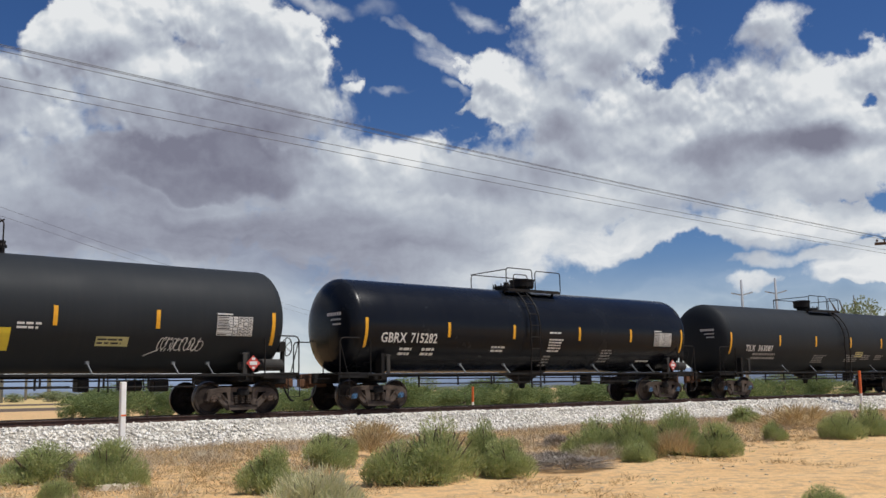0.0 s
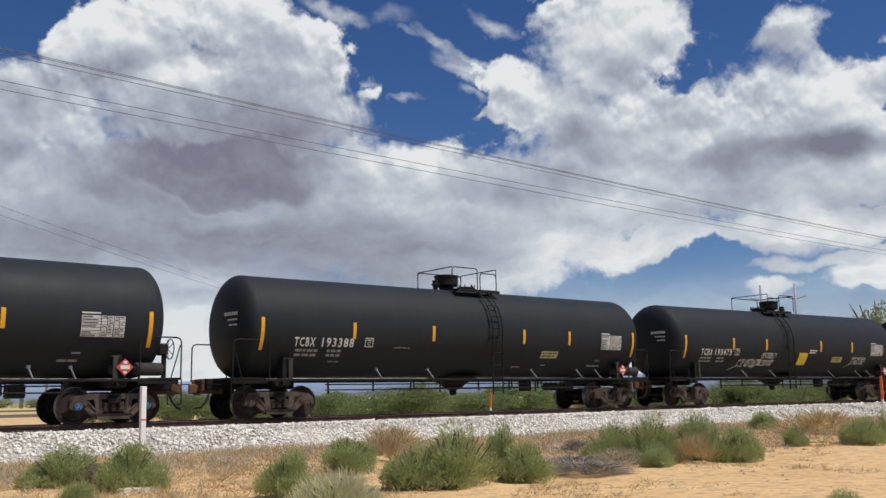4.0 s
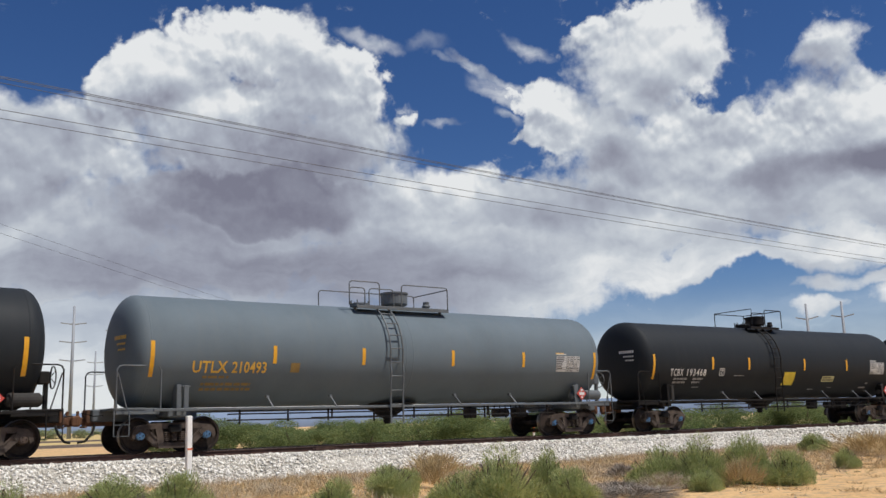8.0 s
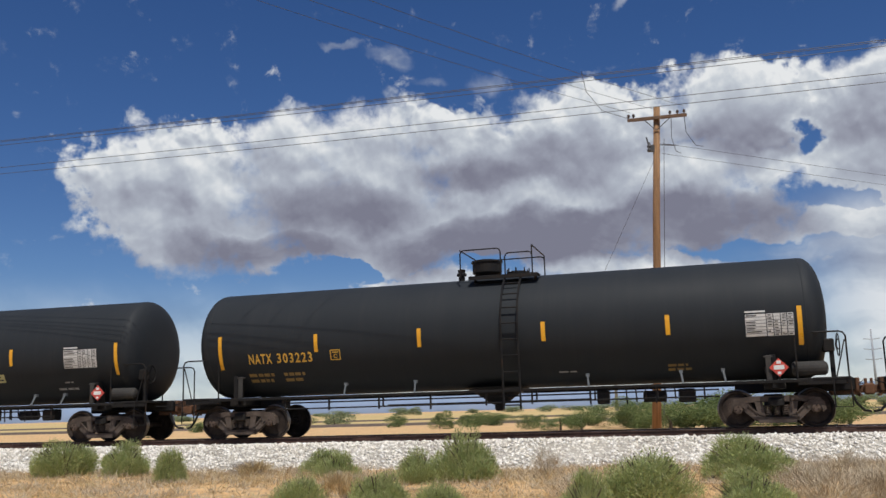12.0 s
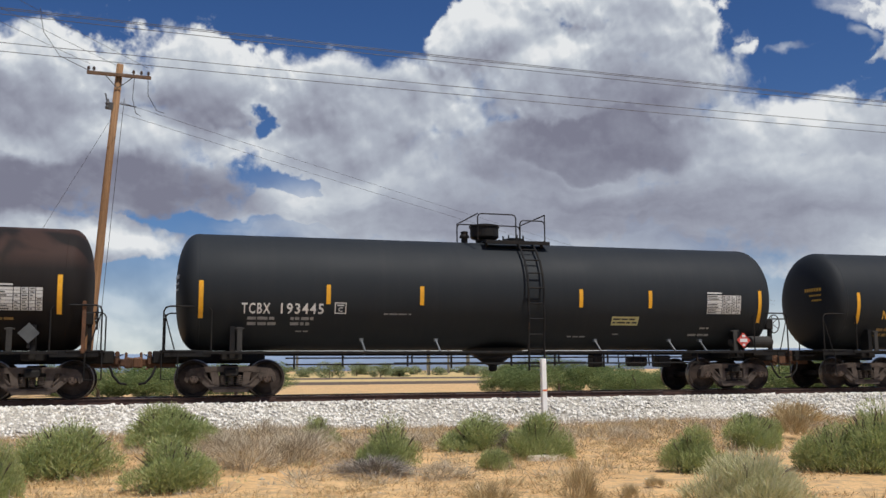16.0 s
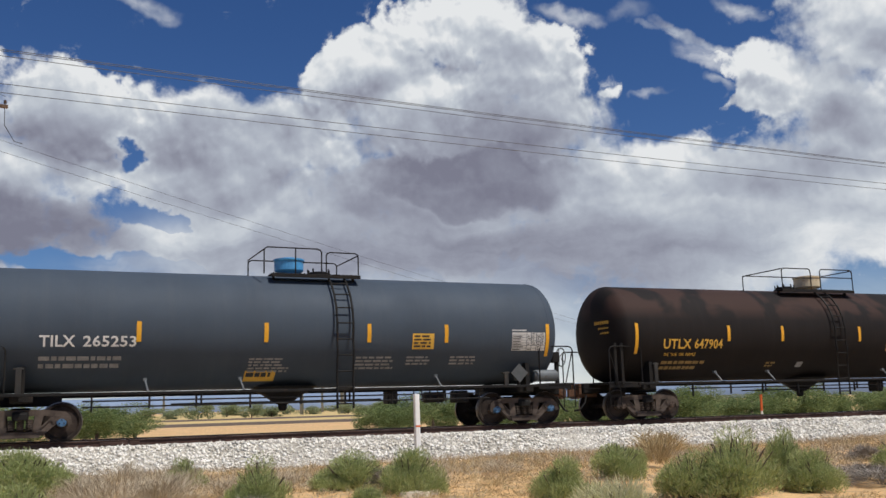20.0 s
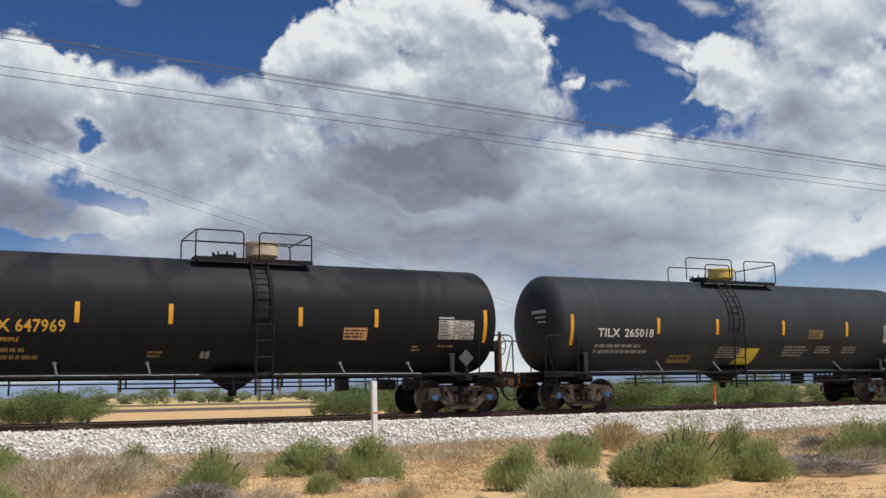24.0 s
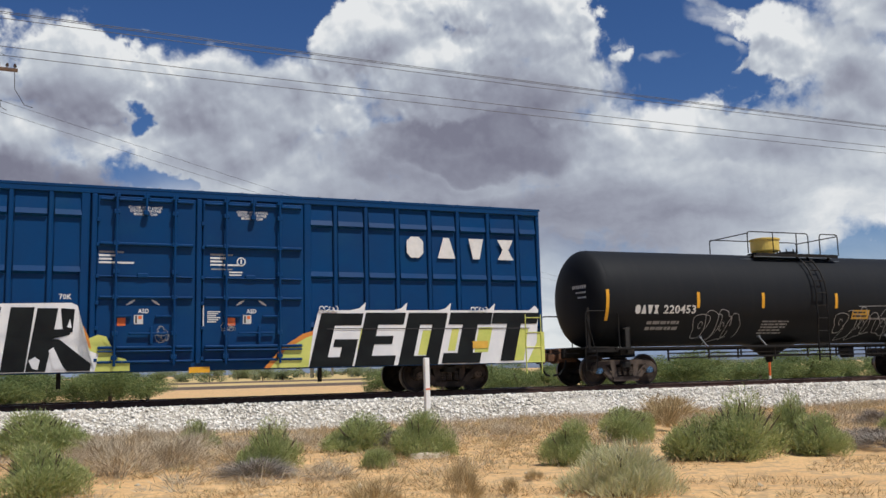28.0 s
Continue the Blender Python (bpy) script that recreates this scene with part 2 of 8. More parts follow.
# beyond the part that is known the same broken cloud goes on, less of it towards the top
far_el = wmath("MULTIPLY", sz, 1.0)
broken = wmath("MULTIPLY_ADD", wnoise(tc.outputs["Generated"], 2.2, 3.0, 0.5), 3.2, -2.15)
known = wmath("MULTIPLY", wmath("MULTIPLY", wrange(az, -48, -36), wrange(az, 74, 86, 1.0, 0.0)), wrange(el, 28, 36, 1.0, 0.0))
body = wmath("ADD", wmath("MULTIPLY", solid, known), wmath("MULTIPLY", broken, wmath("SUBTRACT", 1.0, known)))
billow = wnoise(flat, 0.32, 5.0, 0.52)
fine = wnoise(flat, 1.3, 5.0, 0.56)
streak = wnoise(wvec("MULTIPLY", wvec("ADD", flat, push), (0.13, 0.65, 1.0)), 1.0, 4.0, 0.55)
lumpy = wvec("ADD", flat, wvec("MULTIPLY", push, (0.32, 0.32, 0.0)))
puff = wpuff(lumpy, 0.24, 4.0, 0.50)
heaped = wpuff(lumpy, 0.24, 1.0, 0.42)
body = wmath("MINIMUM", body, 0.95)
body = wmath("SUBTRACT", body, wmath("MULTIPLY", wmath("MAXIMUM", wmath("ADD", holes, 0.25), 0.0), wmath("MULTIPLY", known, 1.30)))
thick = wmath("ADD", wmath("ADD", body, wmath("MULTIPLY_ADD", billow, 1.3, -0.65)), wmath("MULTIPLY_ADD", fine, 1.1, -0.52))
thick = wmath("ADD", thick, wmath("MULTIPLY_ADD", puff, 0.75, 0.22))
soft_edge = wrange(wnoise(flat, 0.11, 2.0, 0.5), 0.40, 0.62, 0.40, 1.25)
cover = wmath("DIVIDE", thick, soft_edge, 0.0, True)
cover = wmath("MULTIPLY", wmath("MULTIPLY", cover, cover), wmath("MULTIPLY_ADD", cover, -2.0, 3.0))
cover = wmath("MAXIMUM", cover, wmath("MULTIPLY", wmath("MULTIPLY", veil, wrange(streak, 0.30, 0.62, 0.35, 1.0)), known))
# torn shreds in the blue close to the heaps
shred = wmath("MULTIPLY", wrange(wnoise(wvec("ADD", flat, wvec("MULTIPLY", push, (0.6, 0.5, 0.0))), 0.55, 6.0, 0.60), 0.57, 0.76), wrange(thick, -0.8, -0.1))
cover = wmath("MAXIMUM", cover, wmath("MULTIPLY", wmath("MULTIPLY", shred, known), 0.75))
cover = wmath("MAXIMUM", cover, wmath("MULTIPLY", wrange(el, 9.0, 2.0), 0.62))
cover = wmath("MAXIMUM", cover, wmath("MULTIPLY", wmath("MULTIPLY", wrange(el, 13.0, 10.0), wmath("MULTIPLY", wrange(az, 2.0, 10.0), wrange(az, 40.0, 30.0))), 0.88))
# light from above: each heap, and each lump on it, is compared with itself a little higher up
heap = wmath("SUBTRACT", wmath("MINIMUM", solid, 1.3), wmath("MINIMUM", solid_above, 1.3))
relief = wmath("SUBTRACT", wnoise(flat, 0.26, 2.0, 0.45), wnoise(wvec("ADD", flat, (0.45, 1.3, 0.0)), 0.26, 2.0, 0.45))
crisp = wmath("SUBTRACT", heaped, wpuff(wvec("ADD", lumpy, (0.25, 0.80, 0.0)), 0.24, 1.0, 0.42))
knobs = wmath("SUBTRACT", wpuff(lumpy, 0.66, 2.0, 0.5), wpuff(wvec("ADD", lumpy, (0.12, 0.36, 0.0)), 0.66, 2.0, 0.5))
rim = wmath("MULTIPLY", wrange(thick, 1.5, 0.3), wrange(el, 12.0, 17.0))
deep = wmath("ADD", wmath("MULTIPLY", shade, known), wmath("MULTIPLY", wrange(thick, 0.3, 2.2), 0.20))
smooth_part = wmath("MULTIPLY", wrange(el, 14.5, 9.5), wrange(az, 2.0, 13.0))
bumpy = wmath("MULTIPLY", wmath("MULTIPLY_ADD", smooth_part, -0.75, 1.0), wmath("MULTIPLY_ADD", shade, -1.3, 1.0))
lumps = wmath("ADD", wmath("MULTIPLY", relief, 0.55), wmath("ADD", wmath("MULTIPLY", crisp, 0.75), wmath("MULTIPLY", knobs, wmath("MULTIPLY_ADD", rim, 0.40, 0.20))))
light = wmath("MULTIPLY_ADD", lumps, bumpy, 0.67)
light = wmath("ADD", light, wmath("MULTIPLY", wrange(el, 9.5, 5.0), 0.16))
light = wmath("ADD", light, wmath("MULTIPLY", rim, 0.12))
light = wmath("ADD", light, wmath("MULTIPLY", smooth_part, 0.13))
light = wmath("ADD", light, wmath("MULTIPLY", wmath("MULTIPLY", heap, 0.24), known))
light = wmath("ADD", light, wmath("MULTIPLY", wmath("MULTIPLY_ADD", streak, 0.55, -0.27), wrange(el, 14.0, 9.0)))
light = wmath("ADD", wmath("SUBTRACT", light, deep), wmath("MULTIPLY", bright, known), 0.0, True)
ramp = wt.nodes.new("ShaderNodeValToRGB")
wt.links.new(light, ramp.inputs[0])
cr = ramp.color_ramp
cr.elements[0].position, cr.elements[0].color = 0.0, (0.215, 0.220, 0.290, 1)
cr.elements[1].position, cr.elements[1].color = 1.0, (0.855, 0.875, 0.89, 1)
for p, c in ((0.28, (0.330, 0.350, 0.430)), (0.55, (0.455, 0.495, 0.575)), (0.78, (0.62, 0.665, 0.722))):
    e = cr.elements.new(p)
    e.color = (*c, 1)
sky = wt.nodes.new("ShaderNodeTexSky")
sky.sky_type, sky.sun_disc = "NISHITA", False
sky.sun_elevation, sky.sun_rotation = radians(SUN_EL), radians(SUN_AZ)
sky.altitude, sky.air_density, sky.dust_density, sky.ozone_density = 1200.0, 1.0, 0.1, 4.0
back_sky = wt.nodes.new("ShaderNodeBackground")
deepen = wt.nodes.new("ShaderNodeHueSaturation")
deepen.inputs["Hue"].default_value, deepen.inputs["Saturation"].default_value, deepen.inputs["Value"].default_value = 0.511, 1.22, 0.98
wt.links.new(sky.outputs[0], deepen.inputs["Color"])
wt.links.new(deepen.outputs[0], back_sky.inputs[0])
back_sky.inputs[1].default_value = 0.092
back_cloud = wt.nodes.new("ShaderNodeBackground")
wt.links.new(ramp.outputs[0], back_cloud.inputs[0])
back_cloud.inputs[1].default_value = 1.12
mix = wt.nodes.new("ShaderNodeMixShader")
wt.links.new(wmath("MULTIPLY", cover, wrange(el, -1.0, 0.5)), mix.inputs[0])
wt.links.new(back_sky.outputs[0], mix.inputs[1])
wt.links.new(back_cloud.outputs[0], mix.inputs[2])
wout = wt.nodes.new("ShaderNodeOutputWorld")
wt.links.new(mix.outputs[0], wout.inputs[0])
scene.view_settings.exposure = -0.30

# ---------------------------------------------------------------- materials
def surface(name, base, other=None, rough=0.6, metal=0.0, grain=30.0, patch=2.0, mixing=0.5, bump=0.15, depth=0.01,
            rough_var=0.12, spots=None, spot_scale=5.0, spot_cut=0.62, stretch=(1, 1, 1), rand=0.0, spec=0.5):
    """Two-colour surface with patches, grain, optional stains and fine relief, in the object's own metres."""
    m = bpy.data.materials.new(name)
    m.use_nodes = True
    nt = m.node_tree
    nt.nodes.clear()
    nodes, links = nt.nodes, nt.links
    other = other or tuple(c * 0.72 for c in base)
    co = nodes.new("ShaderNodeTexCoord")
    mp = nodes.new("ShaderNodeMapping")
    mp.inputs["Scale"].default_value = stretch
    links.new(co.outputs["Object"], mp.inputs["Vector"])

    def noise_node(scale, detail, r):
        n = nodes.new("ShaderNodeTexNoise")
        n.inputs["Scale"].default_value, n.inputs["Detail"].default_value, n.inputs["Roughness"].default_value = scale, detail, r
        links.new(mp.outputs[0], n.inputs["Vector"])
        return n.outputs["Fac"]

    big, small = noise_node(patch, 4.0, 0.6), noise_node(grain, 3.0, 0.65)

    def rng(v, a, b, c, d):
        n = nodes.new("ShaderNodeMapRange")
        links.new(v, n.inputs[0])
        for i, q in enumerate((a, b, c, d)):
            n.inputs[i + 1].default_value = q
        return n.outputs[0]

    def blend(f, a, b, mode="MIX"):
        n = nodes.new("ShaderNodeMix")
        n.data_type, n.blend_type = "RGBA", mode
        for i, v in ((0, f), (6, a), (7, b)):
            if isinstance(v, tuple):
                n.inputs[i].default_value = (*v, 1)
            elif isinstance(v, float):
                n.inputs[i].default_value = v
            else:
                links.new(v, n.inputs[i])
        return n.outputs[2]

    col = blend(rng(big, 0.35, 0.65, 0.0, 1.0), base, other)
    tone = nodes.new("ShaderNodeCombineColor")
    g = rng(small, 0.25, 0.75, 1.0 - 0.5 * mixing, 1.0 + 0.5 * mixing)
    for i in range(3):
        links.new(g, tone.inputs[i])
    col = blend(1.0, col, tone.outputs[0], "MULTIPLY")
    if spots:
        st = noise_node(spot_scale, 5.0, 0.62)
        col = blend(rng(st, spot_cut, spot_cut + 0.09, 0.0, 0.85), col, spots)
    if rand:
        info = nodes.new("ShaderNodeObjectInfo")
        hv = nodes.new("ShaderNodeHueSaturation")
        links.new(rng(info.outputs["Random"], 0.0, 1.0, 1.0 - rand, 1.0 + rand), hv.inputs["Value"])
        links.new(col, hv.inputs["Color"])
        col = hv.outputs[0]
    p = nodes.new("ShaderNodeBsdfPrincipled")
    links.new(col, p.inputs["Base Color"])
    p.inputs["Metallic"].default_value = metal
    p.inputs["Specular IOR Level"].default_value = spec
    links.new(rng(big, 0.3, 0.7, max(0.03, rough - rough_var), min(1.0, rough + rough_var)), p.inputs["Roughness"])
    if bump:
        b = nodes.new("ShaderNodeBump")
        b.inputs["Strength"].default_value, b.inputs["Distance"].default_value = bump, depth
        links.new(small, b.inputs["Height"])
        links.new(b.outputs[0], p.inputs["Normal"])
    out = nodes.new("ShaderNodeOutputMaterial")
    links.new(p.outputs[0], out.inputs[0])
    return m


def island_surface(name, colours, rough=0.9, bump=0.0, grain=40.0, trans=0.0):
    """Each loose piece of a joined mesh takes its own tone from a short row of colours."""
    m = bpy.data.materials.new(name)
    m.use_nodes = True
    nt = m.node_tree
    nt.nodes.clear()
    nodes, links = nt.nodes, nt.links
    geo = nodes.new("ShaderNodeNewGeometry")
    ramp_n = nodes.new("ShaderNodeValToRGB")
    links.new(geo.outputs["Random Per Island"], ramp_n.inputs[0])
    r = ramp_n.color_ramp
    while len(r.elements) < len(colours):
        r.elements.new(0.5)
    for i, c in enumerate(colours):
        r.elements[i].position, r.elements[i].color = i / (len(colours) - 1), (*c, 1)
    p = nodes.new("ShaderNodeBsdfPrincipled")
    col = ramp_n.outputs[0]
    if grain:
        co = nodes.new("ShaderNodeTexCoord")
        n = nodes.new("ShaderNodeTexNoise")
        n.inputs["Scale"].default_value, n.inputs["Detail"].default_value = grain, 3.0
        links.new(co.outputs["Object"], n.inputs["Vector"])
        hv = nodes.new("ShaderNodeHueSaturation")
        mr = nodes.new("ShaderNodeMapRange")
        links.new(n.outputs["Fac"], mr.inputs[0])
        for i, q in enumerate((0.3, 0.7, 0.8, 1.2)):
            mr.inputs[i + 1].default_value = q
        links.new(mr.outputs[0], hv.inputs["Value"])
        links.new(col, hv.inputs["Color"])
        col = hv.outputs[0]
    links.new(col, p.inputs["Base Color"])
    p.inputs["Roughness"].default_value = rough
    p.inputs["Specular IOR Level"].default_value = 0.25
    out = nodes.new("ShaderNodeOutputMaterial")
    if trans:
        tr = nodes.new("ShaderNodeBsdfTranslucent")
        links.new(col, tr.inputs[0])
        mx = nodes.new("ShaderNodeMixShader")
        mx.inputs[0].default_value = trans
        links.new(p.outputs[0], mx.inputs[1])
        links.new(tr.outputs[0], mx.inputs[2])
        links.new(mx.outputs[0], out.inputs[0])
    else:
        links.new(p.outputs[0], out.inputs[0])
    return m


def tank_paint(name, base, other, rough, streak, streak_amount=0.35, top=None, spec=0.5):
    """Sprayed tank paint: soft patches, run-down streaks, road dust in the low parts of its grain; top: worn blotches near the crown."""
    m = surface(name, base, other, rough=rough, grain=55.0, patch=0.55, mixing=0.16, bump=0.05, depth=0.004, rough_var=0.07, spec=spec)
    nt = m.node_tree
    nodes, links = nt.nodes, nt.links
    p = next(n for n in nodes if n.type == "BSDF_PRINCIPLED")
    src = p.inputs["Base Color"].links[0].from_socket
    co = nodes.new("ShaderNodeTexCoord")
    mp = nodes.new("ShaderNodeMapping")
    mp.inputs["Scale"].default_value = (3.2, 0.25, 0.22)
    links.new(co.outputs["Object"], mp.inputs["Vector"])
    n = nodes.new("ShaderNodeTexNoise")
    n.inputs["Scale"].default_value, n.inputs["Detail"].default_value, n.inputs["Roughness"].default_value = 1.6, 5.0, 0.65
    links.new(mp.outputs[0], n.inputs["Vector"])
    mr = nodes.new("ShaderNodeMapRange")
    links.new(n.outputs["Fac"], mr.inputs[0])
    for i, q in enumerate((0.48, 0.72, 0.0, streak_amount)):
        mr.inputs[i + 1].default_value = q
    mx = nodes.new("ShaderNodeMix")
    mx.data_type = "RGBA"
    links.new(mr.outputs[0], mx.inputs[0])
    links.new(src, mx.inputs[6])
    mx.inputs[7].default_value = (*streak, 1)
    last = mx.outputs[2]
    if top:
        n2 = nodes.new("ShaderNodeTexNoise")
        n2.inputs["Scale"].default_value, n2.inputs["Detail"].default_value, n2.inputs["Distortion"].default_value = 0.62, 2.5, 0.6
        links.new(co.outputs["Object"], n2.inputs["Vector"])
        sp = nodes.new("ShaderNodeSeparateXYZ")
        links.new(co.outputs["Object"], sp.inputs[0])
        hi = nodes.new("ShaderNodeMapRange")
        links.new(sp.outputs[2], hi.inputs[0])
        for i, q in enumerate((3.05, 3.45, 0.0, 1.0)):
            hi.inputs[i + 1].default_value = q
        a = nodes.new("ShaderNodeMapRange")
        links.new(n2.outputs["Fac"], a.inputs[0])
        for i, q in enumerate((0.46, 0.54, 0.0, 0.8)):
            a.inputs[i + 1].default_value = q
        mu = nodes.new("ShaderNodeMath")
        mu.operation = "MULTIPLY"
        links.new(hi.outputs[0], mu.inputs[0])
        links.new(a.outputs[0], mu.inputs[1])
        m2 = nodes.new("ShaderNodeMix")
        m2.data_type = "RGBA"
        links.new(mu.outputs[0], m2.inputs[0])
        links.new(last, m2.inputs[6])
        m2.inputs[7].default_value = (*top, 1)
        last = m2.outputs[2]
    links.new(last, p.inputs["Base Color"])
    return m


M = {}
M["sand"] = surface("sand", (0.69, 0.455, 0.222), (0.60, 0.375, 0.175), rough=0.95, grain=14.0, patch=0.6, mixing=0.5, bump=0.6, depth=0.03,
                    spots=(0.43, 0.30, 0.165), spot_scale=3.4, spot_cut=0.50, spec=0.2)
M["ballast_bed"] = surface("ballast_bed", (0.52, 0.48, 0.41), (0.42, 0.385, 0.33), rough=0.95, grain=26.0, patch=3.0, mixing=0.9, bump=1.0, depth=0.05, spec=0.2)
M["stone"] = island_surface("ballast_stone", [(0.44, 0.405, 0.345), (0.78, 0.74, 0.66), (0.88, 0.84, 0.76), (0.66, 0.61, 0.53), (0.91, 0.88, 0.82), (0.54, 0.495, 0.42), (0.84, 0.79, 0.71), (0.72, 0.66, 0.56)], 0.9, grain=30)
M["rail_side"] = surface("rusted_rail", (0.115, 0.066, 0.052), (0.075, 0.045, 0.036), rough=0.75, grain=40, patch=3, mixing=0.4, bump=0.3, spec=0.15)
M["rail_top"] = surface("worn_rail_head", (0.42, 0.39, 0.36), (0.33, 0.30, 0.27), rough=0.28, metal=1.0, grain=30, patch=4, mixing=0.2, bump=0.05, stretch=(0.1, 4, 1))
M["tie"] = surface("tie_wood", (0.10, 0.075, 0.055), (0.055, 0.042, 0.034), rough=0.9, grain=60, patch=5, mixing=0.5, bump=0.5, stretch=(4, 0.5, 4), rand=0.3)
M["black_tank"] = tank_paint("black_tank_paint", (0.0212, 0.0248, 0.0285), (0.0245, 0.0282, 0.032), 0.60, (0.045, 0.045, 0.046), 0.16, spec=0.13)
M["deep_black_tank"] = tank_paint("deep_black_tank_paint", (0.0148, 0.0165, 0.0190), (0.017, 0.0188, 0.0213), 0.60, (0.035, 0.035, 0.034), 0.14, spec=0.09)
M["gloss_black_tank"] = tank_paint("gloss_black_tank_paint", (0.0085, 0.0098, 0.0135), (0.010, 0.012, 0.016), 0.24, (0.03, 0.03, 0.03), 0.08, spec=0.16)
M["grey_tank"] = tank_paint("grey_tank_paint", (0.138, 0.172, 0.196), (0.120, 0.150, 0.170), 0.62, (0.17, 0.18, 0.18), 0.2, spec=0.1)
M["blue_grey_tank"] = tank_paint("blue_grey_tank_paint", (0.062, 0.080, 0.104), (0.053, 0.068, 0.089), 0.6, (0.09, 0.10, 0.11), 0.2, spec=0.1)
M["dark_grey_tank"] = tank_paint("dark_grey_tank_paint", (0.044, 0.050, 0.054), (0.036, 0.040, 0.044), 0.6, (0.08, 0.08, 0.08), 0.3, spec=0.1)
M["brown_black_tank"] = tank_paint("worn_brown_black_tank_paint", (0.018, 0.0158, 0.0152), (0.022, 0.0190, 0.0178), 0.66, (0.04, 0.034, 0.032), 0.15, top=(0.058, 0.035, 0.029), spec=0.08)
M["worn_black_tank"] = tank_paint("worn_black_tank_paint", (0.0165, 0.0182, 0.0205), (0.019, 0.0208, 0.023), 0.60, (0.040, 0.041, 0.043), 0.15, top=(0.040, 0.036, 0.036), spec=0.08)
M["frame_black"] = surface("frame_black_steel", (0.014, 0.014, 0.015), (0.022, 0.02, 0.018), rough=0.6, grain=35, patch=2, mixing=0.4, bump=0.15, spots=(0.05, 0.032, 0.022), spot_scale=3.0, spot_cut=0.6, spec=0.12)
M["frame_dusty"] = surface("dusty_black_steel", (0.060, 0.057, 0.052), (0.040, 0.038, 0.036), rough=0.75, grain=35, patch=2, mixing=0.4, bump=0.15, spots=(0.085, 0.07, 0.055), spot_scale=3.0, spot_cut=0.6, spec=0.12)
M["frame_grey"] = surface("frame_grey_steel", (0.12, 0.135, 0.145), (0.09, 0.10, 0.105), rough=0.6, grain=35, patch=2, mixing=0.3, bump=0.15, spots=(0.06, 0.045, 0.035), spot_scale=3.0, spot_cut=0.62)
M["frame_rust"] = surface("rusty_brown_steel", (0.15, 0.075, 0.042), (0.085, 0.048, 0.032), rough=0.8, grain=40, patch=3, mixing=0.5, bump=0.3, spec=0.15)
M["truck"] = surface("cast_truck_steel", (0.108, 0.084, 0.068), (0.060, 0.046, 0.038), rough=0.8, grain=45, patch=3, mixing=0.45, bump=0.3, spots=(0.055, 0.043, 0.035), spot_scale=4.0, spot_cut=0.58, spec=0.12)
M["wheel"] = surface("wheel_steel", (0.060, 0.044, 0.036), (0.020, 0.016, 0.014), rough=0.7, grain=30, patch=3, mixing=0.4, bump=0.2, spec=0.12)
M["tread"] = surface("polished_tread", (0.26, 0.23, 0.20), (0.18, 0.155, 0.135), rough=0.4, metal=1.0, grain=30, patch=4, mixing=0.2, bump=0.05)
M["bearing_blue"] = surface("blue_bearing_cap", (0.07, 0.18, 0.33), (0.05, 0.11, 0.20), rough=0.5, grain=60, patch=8, mixing=0.4, bump=0.1, spots=(0.07, 0.05, 0.04), spot_scale=9, spot_cut=0.58)
M["bearing_brown"] = surface("brown_bearing_cap", (0.12, 0.085, 0.065), (0.07, 0.05, 0.04), rough=0.7, grain=60, patch=8, mixing=0.4, bump=0.1, spec=0.2)
M["yellow"] = surface("yellow_reflector", (0.78, 0.40, 0.025), (0.70, 0.34, 0.02), rough=0.35, grain=90, patch=6, mixing=0.12, bump=0.0)
M["white"] = surface("white_stencil_paint", (0.72, 0.72, 0.70), (0.62, 0.62, 0.60), rough=0.6, grain=60, patch=5, mixing=0.2, bump=0.0)
M["faded"] = surface("faded_stencil_paint", (0.30, 0.30, 0.30), (0.20, 0.20, 0.20), rough=0.6, grain=60, patch=5, mixing=0.3, bump=0.0)
M["yellow_paint"] = surface("yellow_stencil_paint", (0.72, 0.43, 0.06), (0.62, 0.36, 0.05), rough=0.6, grain=60, patch=5, mixing=0.2, bump=0.0)
M["faded_yellow"] = surface("faded_yellow_stencil_paint", (0.28, 0.18, 0.05), (0.20, 0.13, 0.04), rough=0.6, grain=60, patch=5, mixing=0.3, bump=0.0)
M["bright_yellow"] = surface("yellow_panel_paint", (0.74, 0.58, 0.04), (0.66, 0.50, 0.04), rough=0.55, grain=60, patch=4, mixing=0.15, bump=0.0)
M["pale_yellow"] = surface("pale_yellow_label", (0.52, 0.50, 0.24), (0.44, 0.42, 0.20), rough=0.55, grain=60, patch=4, mixing=0.15, bump=0.0)
M["orange_label"] = surface("faded_orange_label", (0.62, 0.36, 0.17), (0.55, 0.30, 0.13), rough=0.6, grain=60, patch=4, mixing=0.15, bump=0.0)
M["panel_white"] = surface("white_data_panel", (0.62, 0.62, 0.60), (0.5, 0.5, 0.48), rough=0.6, grain=60, patch=4, mixing=0.2, bump=0.0)
M["panel_dark"] = surface("dark_print", (0.03, 0.03, 0.032), (0.02, 0.02, 0.02), rough=0.6, grain=60, patch=4, mixing=0.2, bump=0.0)
M["red_placard"] = surface("red_placard", (0.55, 0.07, 0.05), (0.48, 0.06, 0.045), rough=0.5, grain=60, patch=5, mixing=0.15, bump=0.0)
M["grey_placard"] = surface("grey_placard", (0.09, 0.095, 0.095), (0.07, 0.075, 0.075), rough=0.5, grain=60, patch=5, mixing=0.15, bump=0.05)
M["cream"] = surface("cream_housing_paint", (0.62, 0.53, 0.36), (0.54, 0.45, 0.30), rough=0.55, grain=50, patch=4, mixing=0.2, bump=0.1, spots=(0.25, 0.14, 0.07), spot_scale=4, spot_cut=0.62)
